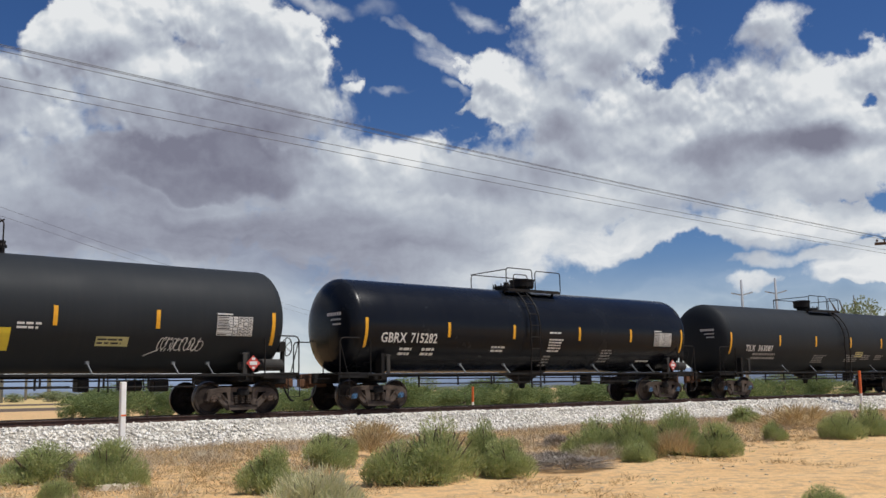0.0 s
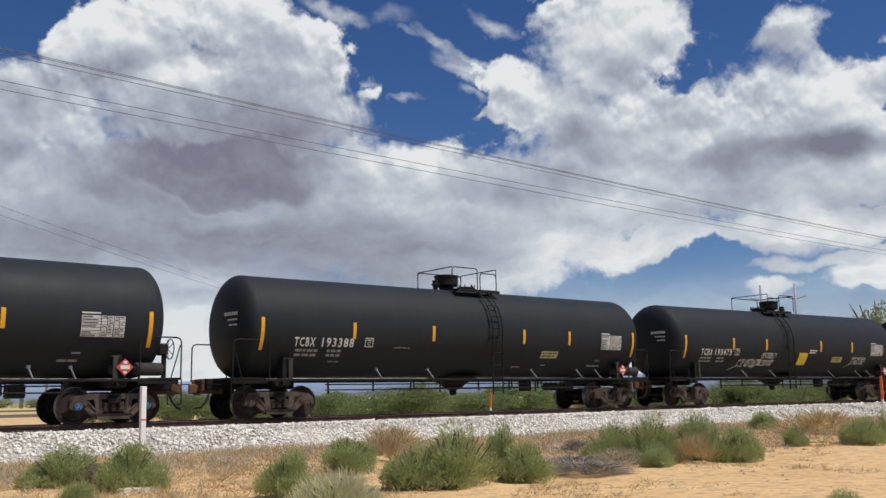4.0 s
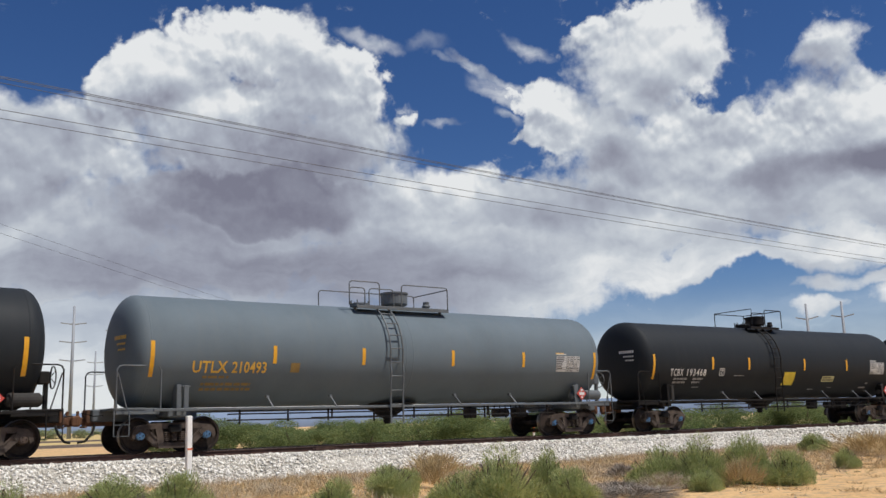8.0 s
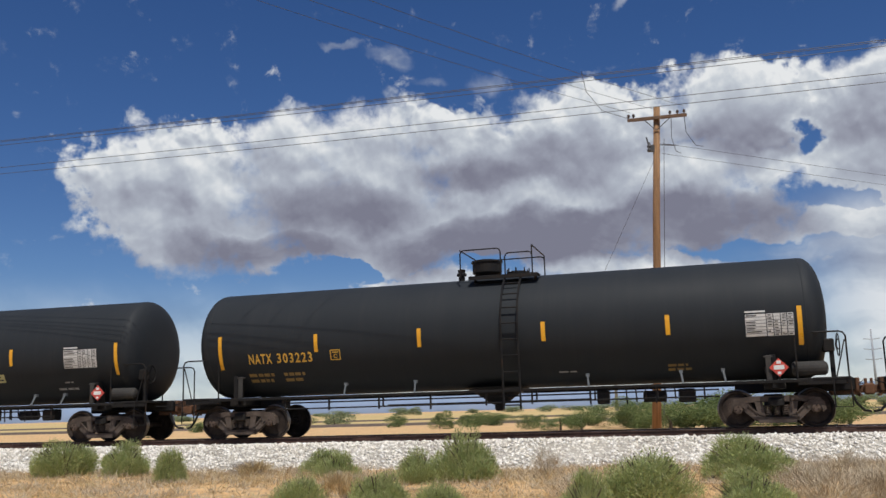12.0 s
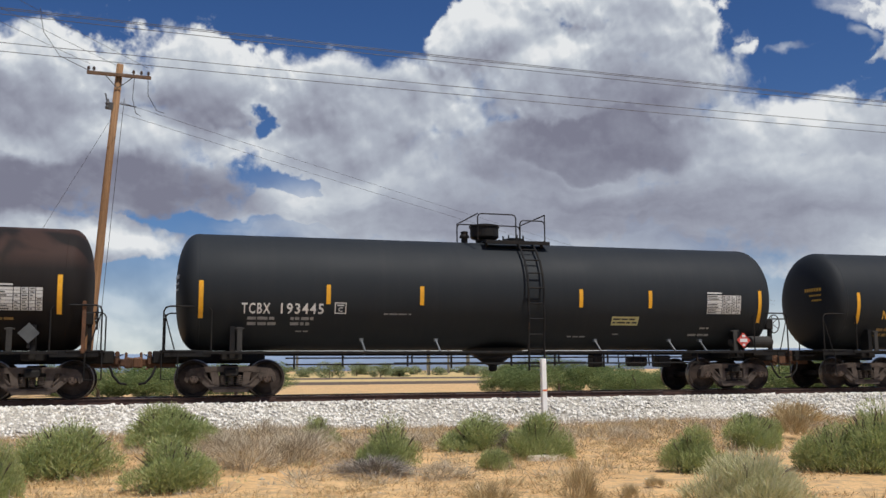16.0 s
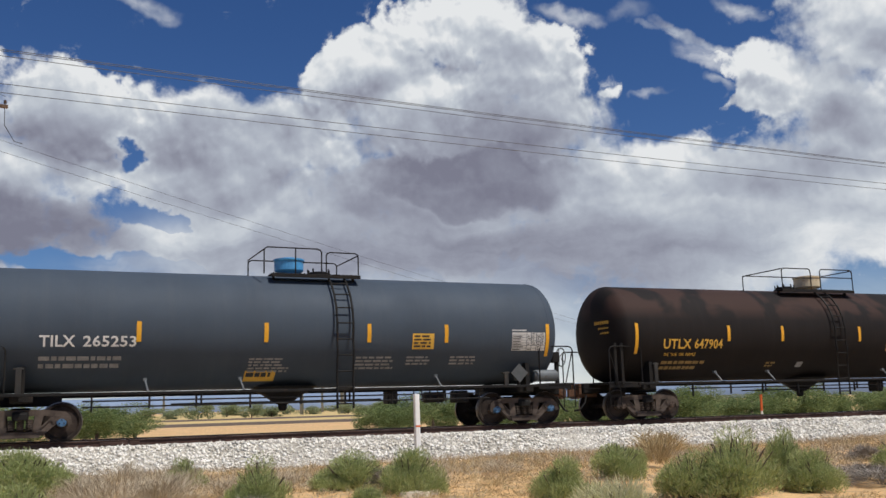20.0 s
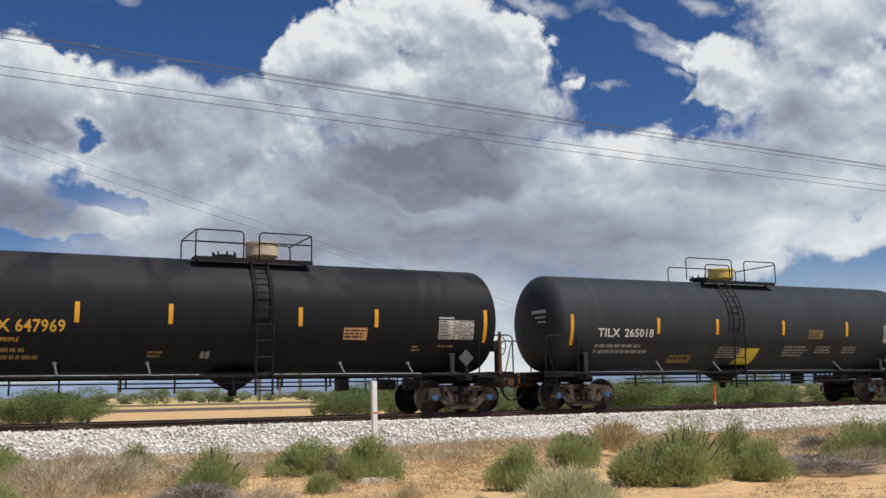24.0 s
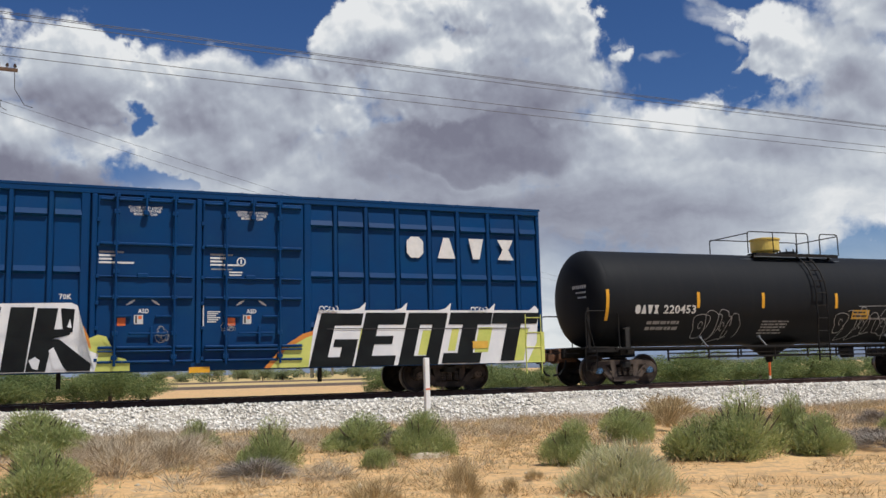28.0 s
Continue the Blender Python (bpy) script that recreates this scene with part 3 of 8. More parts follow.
M["dome_yellow"] = surface("yellow_housing_paint", (0.74, 0.56, 0.13), (0.66, 0.48, 0.10), rough=0.5, grain=50, patch=4, mixing=0.2, bump=0.1)
M["dome_blue"] = surface("blue_housing_paint", (0.07, 0.32, 0.62), (0.06, 0.26, 0.52), rough=0.45, grain=50, patch=4, mixing=0.2, bump=0.1)
M["hose"] = surface("black_rubber", (0.02, 0.02, 0.02), (0.03, 0.028, 0.026), rough=0.7, grain=60, patch=5, mixing=0.3, bump=0.1, spec=0.1)
M["box_blue"] = surface("boxcar_blue_paint", (0.0022, 0.043, 0.142), (0.002, 0.036, 0.122), rough=0.42, grain=50, patch=0.8, mixing=0.14, bump=0.05, depth=0.004, spots=(0.003, 0.044, 0.130), spot_scale=0.9, spot_cut=0.55, spec=0.16)
M["roof_grey"] = surface("galvanised_roof", (0.50, 0.52, 0.54), (0.42, 0.44, 0.46), rough=0.4, metal=0.7, grain=40, patch=2, mixing=0.2, bump=0.1)
M["graf_black"] = surface("black_spray_paint", (0.008, 0.009, 0.010), (0.012, 0.015, 0.015), rough=0.5, grain=40, patch=2, mixing=0.2, bump=0.0, spec=0.15)
M["graf_white"] = surface("white_spray_paint", (0.78, 0.78, 0.77), (0.68, 0.69, 0.70), rough=0.5, grain=40, patch=2, mixing=0.15, bump=0.0)
M["graf_yellow"] = surface("yellow_spray_paint", (0.62, 0.62, 0.16), (0.50, 0.55, 0.12), rough=0.5, grain=40, patch=1.5, mixing=0.2, bump=0.0)
M["graf_orange"] = surface("orange_spray_paint", (0.66, 0.20, 0.03), (0.58, 0.24, 0.04), rough=0.5, grain=40, patch=1.5, mixing=0.2, bump=0.0)
M["orange"] = surface("orange_paint", (0.75, 0.16, 0.04), (0.65, 0.13, 0.03), rough=0.5, grain=40, patch=2, mixing=0.15, bump=0.0)
M["post_white"] = surface("white_post_paint", (0.86, 0.86, 0.84), (0.78, 0.78, 0.75), rough=0.5, grain=40, patch=4, mixing=0.12, bump=0.05, spots=(0.5, 0.46, 0.4), spot_scale=6, spot_cut=0.66)
M["pole_wood"] = surface("weathered_pole_wood", (0.30, 0.165, 0.075), (0.19, 0.105, 0.05), rough=0.85, grain=30, patch=2.5, mixing=0.5, bump=0.5, stretch=(8, 8, 0.35))
M["arm_wood"] = surface("grey_brown_crossarm_wood", (0.16, 0.095, 0.055), (0.10, 0.062, 0.04), rough=0.85, grain=30, patch=4, mixing=0.5, bump=0.4)
M["wire"] = surface("dull_line_wire", (0.06, 0.06, 0.065), (0.05, 0.05, 0.05), rough=0.6, grain=10, patch=1, mixing=0.1, bump=0.0)
M["ceramic"] = surface("dark_insulator_glaze", (0.07, 0.045, 0.035), (0.05, 0.03, 0.025), rough=0.25, grain=20, patch=3, mixing=0.2, bump=0.0)
M["steel_pole"] = surface("far_grey_steel", (0.30, 0.32, 0.35), (0.26, 0.28, 0.31), rough=0.6, grain=4, patch=0.4, mixing=0.15, bump=0.0)
M["leaf"] = island_surface("green_shrub_leaf", [(0.27, 0.335, 0.125), (0.38, 0.425, 0.17), (0.46, 0.485, 0.215), (0.32, 0.38, 0.145), (0.52, 0.50, 0.275)], 0.8, grain=0, trans=0.42)
M["leaf_light"] = island_surface("pale_shrub_leaf", [(0.56, 0.54, 0.31), (0.64, 0.60, 0.37), (0.48, 0.49, 0.26), (0.70, 0.64, 0.44)], 0.85, grain=0, trans=0.4)
M["leaf_tree"] = island_surface("mesquite_leaf", [(0.09, 0.135, 0.05), (0.17, 0.225, 0.085), (0.24, 0.29, 0.12), (0.125, 0.175, 0.065)], 0.8, grain=0, trans=0.4)
# paler than the mesquite leaf: distance haze put into the colours
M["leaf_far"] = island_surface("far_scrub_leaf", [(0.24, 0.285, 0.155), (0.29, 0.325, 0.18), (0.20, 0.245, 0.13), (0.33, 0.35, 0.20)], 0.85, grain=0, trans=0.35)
M["twig"] = island_surface("dry_twig", [(0.41, 0.345, 0.245), (0.54, 0.455, 0.325), (0.31, 0.26, 0.19), (0.64, 0.55, 0.40)], 0.9, grain=0)
M["dark_twig"] = island_surface("dead_grey_wood", [(0.25, 0.222, 0.19), (0.34, 0.30, 0.255), (0.19, 0.168, 0.145)], 0.9, grain=0)
M["litter"] = island_surface("dry_litter", [(0.42, 0.30, 0.155), (0.56, 0.405, 0.205), (0.32, 0.24, 0.14), (0.62, 0.46, 0.24), (0.45, 0.35, 0.205)], 0.9, grain=0)
M["chalk"] = surface("chalky_spray_line", (0.42, 0.42, 0.41), (0.30, 0.30, 0.30), rough=0.7, grain=40, patch=4, mixing=0.3, bump=0.0)
M["straw"] = island_surface("dry_grass", [(0.50, 0.38, 0.20), (0.42, 0.31, 0.16), (0.58, 0.46, 0.26), (0.36, 0.29, 0.16)], 0.9, grain=0, trans=0.2)
M["bark"] = surface("shrub_bark", (0.13, 0.095, 0.07), (0.09, 0.065, 0.05), rough=0.9, grain=30, patch=5, mixing=0.4, bump=0.3)
M["slab"] = surface("pale_stone_slab", (0.66, 0.58, 0.47), (0.58, 0.49, 0.38), rough=0.9, grain=25, patch=4, mixing=0.3, bump=0.4)
M["field"] = surface("dry_field_grass", (0.60, 0.44, 0.20), (0.48, 0.37, 0.17), rough=0.95, grain=0.5, patch=0.05, mixing=0.4, bump=0.0, spec=0.1)
# blue haze of the distance mixed into the ridge's own colour
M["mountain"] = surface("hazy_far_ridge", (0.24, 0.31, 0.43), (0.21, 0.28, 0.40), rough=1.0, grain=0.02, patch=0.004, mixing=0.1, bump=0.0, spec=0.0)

# ---------------------------------------------------------------- mesh tools
def part(name, bm, material, parent=None, label="", smooth=False, at=None):
    """Links a bmesh as one mesh object, under parent if one is given."""
    me = bpy.data.meshes.new(name)
    bm.to_mesh(me)
    bm.free()
    for m in material if isinstance(material, (list, tuple)) else [material]:
        me.materials.append(m)
    if smooth:
        me.polygons.foreach_set("use_smooth", [True] * len(me.polygons))
    ob = new(name, me)
    if parent is not None:
        ob.parent = parent
    if at is not None:
        ob.matrix_basis = at
    if label:
        ob["label"] = label
    return ob


def empty(name, m, label, category, group=""):
    ob = new(name)
    ob.matrix_basis = m
    ob.empty_display_size = 0.3
    return tagged(ob, label, category, group)


def add_box(bm, c, s, turn=None, mat=0, bevel=0.0):
    """A block of size s round c; turn: a 3x3 or None; bevel: chamfer of its upright and lying edges."""
    hx, hy, hz = s[0] / 2, s[1] / 2, s[2] / 2
    c = Vector(c)
    if not bevel:
        pts = [Vector((x, y, z)) for x in (-hx, hx) for y in (-hy, hy) for z in (-hz, hz)]
        if turn is not None:
            pts = [turn @ p for p in pts]
        v = [bm.verts.new(c + p) for p in pts]
        for f in ((0, 1, 3, 2), (4, 6, 7, 5), (0, 4, 5, 1), (2, 3, 7, 6), (0, 2, 6, 4), (1, 5, 7, 3)):
            bm.faces.new([v[i] for i in f]).material_index = mat
        return
    b = min(bevel, hx * 0.9, hy * 0.9, hz * 0.9)
    rings = []
    for z, k in ((-hz, b), (-hz + b, 0), (hz - b, 0), (hz, b)):
        x, y = hx - k, hy - k
        cut = b * (1 if k == 0 else 0.6)
        ring = [(-x + cut, -y), (x - cut, -y), (x, -y + cut), (x, y - cut), (x - cut, y), (-x + cut, y), (-x, y - cut), (-x, -y + cut)]
        row = []
        for px, py in ring:
            p = Vector((px, py, z))
            if turn is not None:
                p = turn @ p
            row.append(bm.verts.new(c + p))
        rings.append(row)
    for a, d in zip(rings, rings[1:]):
        for i in range(8):
            bm.faces.new((a[i], a[(i + 1) % 8], d[(i + 1) % 8], d[i])).material_index = mat
    bm.faces.new(rings[0][::-1]).material_index = mat
    bm.faces.new(rings[-1]).material_index = mat


def add_tube(bm, pts, r, n=8, mat=0, r_end=None):
    """A round bar along a row of points."""
    pts = [Vector(p) for p in pts]
    rings = []
    for i, p in enumerate(pts):
        d = (pts[min(i + 1, len(pts) - 1)] - pts[max(i - 1, 0)]).normalized()
        a = d.orthogonal().normalized() if i == 0 else (rings_a - d * rings_a.dot(d)).normalized()
        rings_a = a
        b = d.cross(a)
        rr = r if r_end is None else r + (r_end - r) * i / (len(pts) - 1)
        rings.append([bm.verts.new(p + (a * math.cos(q) + b * math.sin(q)) * rr) for q in (2 * math.pi * k / n for k in range(n))])
    for u, w in zip(rings, rings[1:]):
        for k in range(n):
            bm.faces.new((u[k], u[(k + 1) % n], w[(k + 1) % n], w[k])).material_index = mat
    bm.faces.new(rings[0][::-1]).material_index = mat
    bm.faces.new(rings[-1]).material_index = mat


def add_lathe(bm, profile, axis="z", n=24, c=(0, 0, 0), mat=0):
    """A turned form; profile: (along the axis, radius)."""
    c = Vector(c)
    rings = []
    for h, r in profile:
        ring = []
        for k in range(n):
            q = 2 * math.pi * k / n
            u, w = r * math.cos(q), r * math.sin(q)
            p = {"z": (u, w, h), "x": (h, u, w), "y": (w, h, u)}[axis]
            ring.append(bm.verts.new(c + Vector(p)))
        rings.append(ring)
    for a, d in zip(rings, rings[1:]):
        for k in range(n):
            bm.faces.new((a[k], a[(k + 1) % n], d[(k + 1) % n], d[k])).material_index = mat
    bm.faces.new(rings[0][::-1]).material_index = mat
    bm.faces.new(rings[-1]).material_index = mat


def add_slab(bm, outline, y0, y1, mat=0):
    """An outline in x and z, drawn out from y0 to y1."""
    a = [bm.verts.new((x, y0, z)) for x, z in outline]
    b = [bm.verts.new((x, y1, z)) for x, z in outline]
    n = len(a)
    for i in range(n):
        bm.faces.new((a[i], b[i], b[(i + 1) % n], a[(i + 1) % n])).material_index = mat
    bm.faces.new(a).material_index = mat
    bm.faces.new(b[::-1]).material_index = mat


def arc(c, r, a0, a1, n, plane="xz", y=0.0):
    return [((c[0] + r * math.cos(radians(a0 + (a1 - a0) * i / n))), y, (c[1] + r * math.sin(radians(a0 + (a1 - a0) * i / n)))) for i in range(n + 1)]


def joined(name, verts, faces, material, parent=None, label="", smooth=False):
    """A mesh from computed arrays (n x 3 and m x k)."""
    me = bpy.data.meshes.new(name)
    verts, faces = np.asarray(verts, np.float32), np.asarray(faces, np.int32)
    k = faces.shape[1]
    me.vertices.add(len(verts))
    me.vertices.foreach_set("co", verts.ravel())
    me.loops.add(faces.size)
    me.loops.foreach_set("vertex_index", faces.ravel())
    me.polygons.add(len(faces))
    me.polygons.foreach_set("loop_start", np.arange(0, faces.size, k, dtype=np.int32))
    me.update(calc_edges=True)
    me.validate()
    me.materials.append(material)
    if smooth:
        me.polygons.foreach_set("use_smooth", [True] * len(me.polygons))
    ob = new(name, me)
    if parent is not None:
        ob.parent = parent
    if label:
        ob["label"] = label
    return ob

# ---------------------------------------------------------------- ground and track
RAIL_TOP, TRACK_Y = 0.91, 24.72       # metres; the line runs along x, bending gently
K_CURVE = -0.00104
GAUGE = 1.435


def track_y(x):
    """The middle of the track at x."""
    return TRACK_Y + K_CURVE * min(x * x, 240.0 * abs(x) - 14400.0 if abs(x) > 120 else x * x)


def ground_z(x, y):
    """Height of the sand: flat by the camera, rising a little to the line, level again beyond it."""
    yy = y + TRACK_Y - track_y(x) if abs(x) < 90 and 0 < y < 60 else y
    rise = 0.17 * max(0.0, min(1.0, (yy - 13.0) / 8.5)) if yy < 24.7 else 0.15
    if y > 30:
        rise = 0.15 - 0.1 * min(1.0, (y - 30) / 30)
    bumps = 0.05 * noise.noise(Vector((x * 0.35, y * 0.35, 0.0))) + 0.022 * noise.noise(Vector((x * 1.3, y * 1.3, 4.0)))
    return rise + bumps * (1.0 if abs(y) < 60 else 0.3)


def build_ground():
    xs = [-4200, -2000, -900, -400, -200, -110, -70] + [-45 + 0.5 * i for i in range(250)] + [85, 100, 130, 180, 260, 420, 900, 2000, 4200]
    ys = [-4200, -1500, -500, -200, -80, -40, -20, -8, -2, 2] + [4 + 0.4 * i for i in range(50)] + [24.5, 26, 28, 31, 34, 38, 43, 50, 58, 68, 80, 95, 115, 150, 200, 300, 500, 900, 1600, 2600, 4200]
    verts = [(x, y, ground_z(x, y)) for y in ys for x in xs]
    n = len(xs)
    faces = [(j * n + i, j * n + i + 1, (j + 1) * n + i + 1, (j + 1) * n + i) for j in range(len(ys) - 1) for i in range(n - 1)]
    g = joined("ground", verts, faces, M["sand"], smooth=True)
    tagged(g, "pale orange desert sand with dry patches and low tracks", "ground", kind="structure")


build_ground()


def build_track():
    # ballast bank: a long low ridge of crushed stone
    prof = [(-3.35, 0.06), (-3.0, 0.24), (-2.2, 0.50), (-1.65, 0.69), (-1.45, 0.73), (1.45, 0.73), (1.65, 0.69), (2.6, 0.36), (3.4, 0.06)]
    xs = [-400, -200, -100] + [-60 + i for i in range(151)] + [110, 150, 250, 400]
    verts, faces = [], []
    for x in xs:
        for y, z in prof:
            verts.append((x, track_y(x) + y + 0.10 * noise.noise(Vector((x * 0.7, y * 3, 2))), z + 0.03 * noise.noise(Vector((x * 0.9, y * 2, 7)))))
    k = len(prof)
    for i in range(len(xs) - 1):
        for j in range(k - 1):
            faces.append((i * k + j, (i + 1) * k + j, (i + 1) * k + j + 1, i * k + j + 1))
    b = joined("ballast_bank", verts, faces, M["ballast_bed"], smooth=True)
    tagged(b, "grey and white crushed stone bank under the rails", "ballast", kind="structure")
    # loose stones over the near shoulder, thinner further along
    rng = np.random.default_rng(5)
    counts = ((-24.0, 34.0, 32000, 0.040), (34.0, 90.0, 11000, 0.055), (-60.0, -22.0, 4000, 0.05))
    base = np.array([(1, 0, 0), (-1, 0, 0), (0, 1, 0), (0, -1, 0), (0, 0, 1), (0, 0, -1)], float)
    tri = np.array([(0, 2, 4), (2, 1, 4), (1, 3, 4), (3, 0, 4), (2, 0, 5), (1, 2, 5), (3, 1, 5), (0, 3, 5)])
    py, pz = [p[0] for p in prof], [p[1] for p in prof]
    vs, fs, at = [], [], 0
    for x0, x1, num, size in counts:
        x = rng.uniform(x0, x1, num)
        u = rng.random(num)
        y = np.where(u < 0.86, -3.5 + rng.random(num) ** 0.9 * 2.5, -1.0 + rng.random(num) * 4.0)
        z = np.interp(y, py, pz)
        z = np.maximum(z, 0.13)
        y = y + np.array([track_y(v) for v in x])
        r = size * rng.uniform(0.6, 1.5, num)
        sc = np.stack([r * rng.uniform(0.7, 1.4, num), r * rng.uniform(0.7, 1.3, num), r * rng.uniform(0.55, 1.0, num)], 1)
        jit = rng.uniform(0.7, 1.25, (num, 6, 1))
        p = base[None] * jit * sc[:, None, :]
        p += rng.normal(0, 0.18, (num, 6, 3)) * r[:, None, None]
        a, e = rng.uniform(0, 6.28, num), rng.uniform(-0.8, 0.8, num)
        ca, sa, ce, se = np.cos(a), np.sin(a), np.cos(e), np.sin(e)
        q = p.copy()
        q[..., 1] = p[..., 1] * ce[:, None] - p[..., 2] * se[:, None]
        q[..., 2] = p[..., 1] * se[:, None] + p[..., 2] * ce[:, None]
        w = q.copy()
        w[..., 0] = q[..., 0] * ca[:, None] - q[..., 1] * sa[:, None]
        w[..., 1] = q[..., 0] * sa[:, None] + q[..., 1] * ca[:, None]
        w += np.stack([x, y, z + r * 0.3], 1)[:, None, :]
        vs.append(w.reshape(-1, 3))
        fs.append((tri[None] + (at + np.arange(num) * 6)[:, None, None]).reshape(-1, 3))
        at += num * 6
    s = joined("ballast_stones", np.concatenate(vs), np.concatenate(fs), M["stone"])
    tagged(s, "loose pale grey and white ballast stones", "gravel", kind="stuff")
    # rails
    half = [(-0.07, -0.172), (-0.07, -0.160), (-0.012, -0.135), (-0.010, -0.045), (-0.036, -0.034), (-0.036, -0.006), (-0.028, 0.0)]
    prof_r = half + [(-y, z) for y, z in half[::-1]]
    for side in (-1, 1):
        bm = bmesh.new()
        off = side * (GAUGE / 2 + 0.036)
        ends = []
        for x in [-400, -200] + [-120 + 3 * i for i in range(81)] + [200, 400]:
            ends.append([bm.verts.new((x, track_y(x) + off + y, RAIL_TOP + z)) for y, z in prof_r])
        k = len(prof_r)
        for a, b in zip(ends, ends[1:]):
            for i in range(k):
                f = bm.faces.new((a[i], a[(i + 1) % k], b[(i + 1) % k], b[i]))
                f.material_index = 1 if i in (5, 6, 7) else 0
        bm.faces.new(ends[0][::-1])
        bm.faces.new(ends[-1])
        bmesh.ops.recalc_face_normals(bm, faces=bm.faces)
        rail = part("rail", bm, [M["rail_side"], M["rail_top"]])
        tagged(rail, "long rusty steel rail with a worn bright head", "rail", "rails of the line", "structure")
        # joint bars with bolts every rail length
        for i in range(-4, 9):
            xj = 2.35 + i * 11.9 + (5.95 if side > 0 else 0)
            yc = track_y(xj) + off
            bm = bmesh.new()
            for s2 in (-1, 1):
                add_box(bm, (xj, yc + s2 * 0.026, RAIL_TOP - 0.095), (0.92, 0.026, 0.085), bevel=0.008)
                for b in range(6):
                    add_tube(bm, [(xj - 0.36 + b * 0.144, yc + s2 * 0.036, RAIL_TOP - 0.09), (xj - 0.36 + b * 0.144, yc + s2 * 0.066, RAIL_TOP - 0.09)], 0.017, 6)
            part("joint_bar", bm, M["rail_side"], rail)
    # ties, ends showing a little over the stones
    for i in range(240):
        x = -45 + i * 0.545
        ob = part("tie", tie_mesh(), M["tie"]) if i == 0 else new("tie", tie0.data)
        if i == 0:
            tie0 = ob
            tagged(ob, "dark weathered wooden railway tie bedded in the stones", "railway tie", "ties under the rails", "structure")
        else:
            for key in ("label", "category", "group", "kind"):
                ob[key] = tie0[key]
        ob.matrix_basis = pose(x + random.uniform(-0.03, 0.03), track_y(x) + random.uniform(-0.04, 0.04), 0.647, 0, 0, math.degrees(math.atan(2 * K_CURVE * x)) + random.uniform(-0.8, 0.8))


def tie_mesh():
    bm = bmesh.new()
    add_box(bm, (0, 0, 0), (0.23, 2.6, 0.18), bevel=0.012)
    for s in (-1, 1):
        add_box(bm, (0, s * (GAUGE / 2 + 0.036), 0.091), (0.19, 0.34, 0.02), bevel=0.004)
    return bm


build_track()

# ---------------------------------------------------------------- rail cars
TANK_R, TANK_H = 1.52, 2.69           # metres: shell radius, its axis over the rail
WHEEL_R = 0.457
WHEELSETS = []                        # all that turn, keyed at the end


def on_shell(x, h, lift=0.006):
    """The point of the near side of the shell at x along the car and h over the rail."""
    q = math.asin(max(-1.0, min(1.0, (h - TANK_H) / TANK_R)))
    r = TANK_R + lift
    return (x, -r * math.cos(q), TANK_H + r * math.sin(q))


def add_patch(bm, x0, x1, h0, h1, lift=0.006, mat=0, rows=None, slant=0.0):
    rows = rows or max(1, int(abs(h1 - h0) / 0.12))
    old = None
    for i in range(rows + 1):
        f = i / rows
        h = h0 + (h1 - h0) * f
        sh = slant * (f - 0.5)
        row = (bm.verts.new(on_shell(x0 + sh, h, lift)), bm.verts.new(on_shell(x1 + sh, h, lift)))
        if old:
            bm.faces.new((old[0], old[1], row[1], row[0])).material_index = mat
        old = row


LETTER_CACHE = {}


def letters(text, bold=0.02):
    """Flat outlines of a text in the built-in font as points and faces, its box scaled to one by one."""
    if text in LETTER_CACHE:
        return LETTER_CACHE[text]
    cu = bpy.data.curves.new("lettering", "FONT")
    cu.body, cu.size, cu.offset, cu.resolution_u = text, 1.0, bold, 2
    cu.space_character = 1.22 if text[:4] in ("TCBX", "NATX") or text[:3] in ("193", "303") else 1.05
    ob = new("lettering", cu)
    dg = bpy.context.evaluated_depsgraph_get()
    dg.update()
    me = bpy.data.meshes.new_from_object(ob.evaluated_get(dg))
    pts = [v.co.copy() for v in me.vertices]
    faces = [tuple(p.vertices) for p in me.polygons]
    bpy.data.objects.remove(ob)
    bpy.data.curves.remove(cu)
    bpy.data.meshes.remove(me)
    x0, x1 = min(p.x for p in pts), max(p.x for p in pts)
    y0, y1 = min(p.y for p in pts), max(p.y for p in pts)
    out = [((p.x - x0) / (x1 - x0), (p.y - y0) / (y1 - y0)) for p in pts], faces
    LETTER_CACHE[text] = out
    return out


def add_text(bm, text, x0, x1, h0, h1, place, mat=0):
    pts, faces = letters(text)
    v = [bm.verts.new(place(x0 + (x1 - x0) * u, h0 + (h1 - h0) * w)) for u, w in pts]
    for f in faces:
        try:
            bm.faces.new([v[i] for i in f]).material_index = mat
        except ValueError:
            pass


def add_dashes(bm, x0, x1, h1, rows, pitch, rnd, place_patch, mat=0, thick=0.55):
    """Unreadable small print: rows of short bars."""
    for r in range(rows):
        h = h1 - r * pitch
        x, end = x0, x1 - rnd.uniform(0, 0.25) * (x1 - x0)
        while x < end:
            w = min(rnd.uniform(0.08, 0.26), end - x)
            if w > 0.03:
                place_patch(bm, x, x + w, h - pitch * thick, h, mat)
            x += w + rnd.uniform(0.025, 0.05)


def shell_patch(bm, x0, x1, h0, h1, mat=0):
    add_patch(bm, x0, x1, h0, h1, 0.008, mat, rows=max(1, int((h1 - h0) / 0.1)))


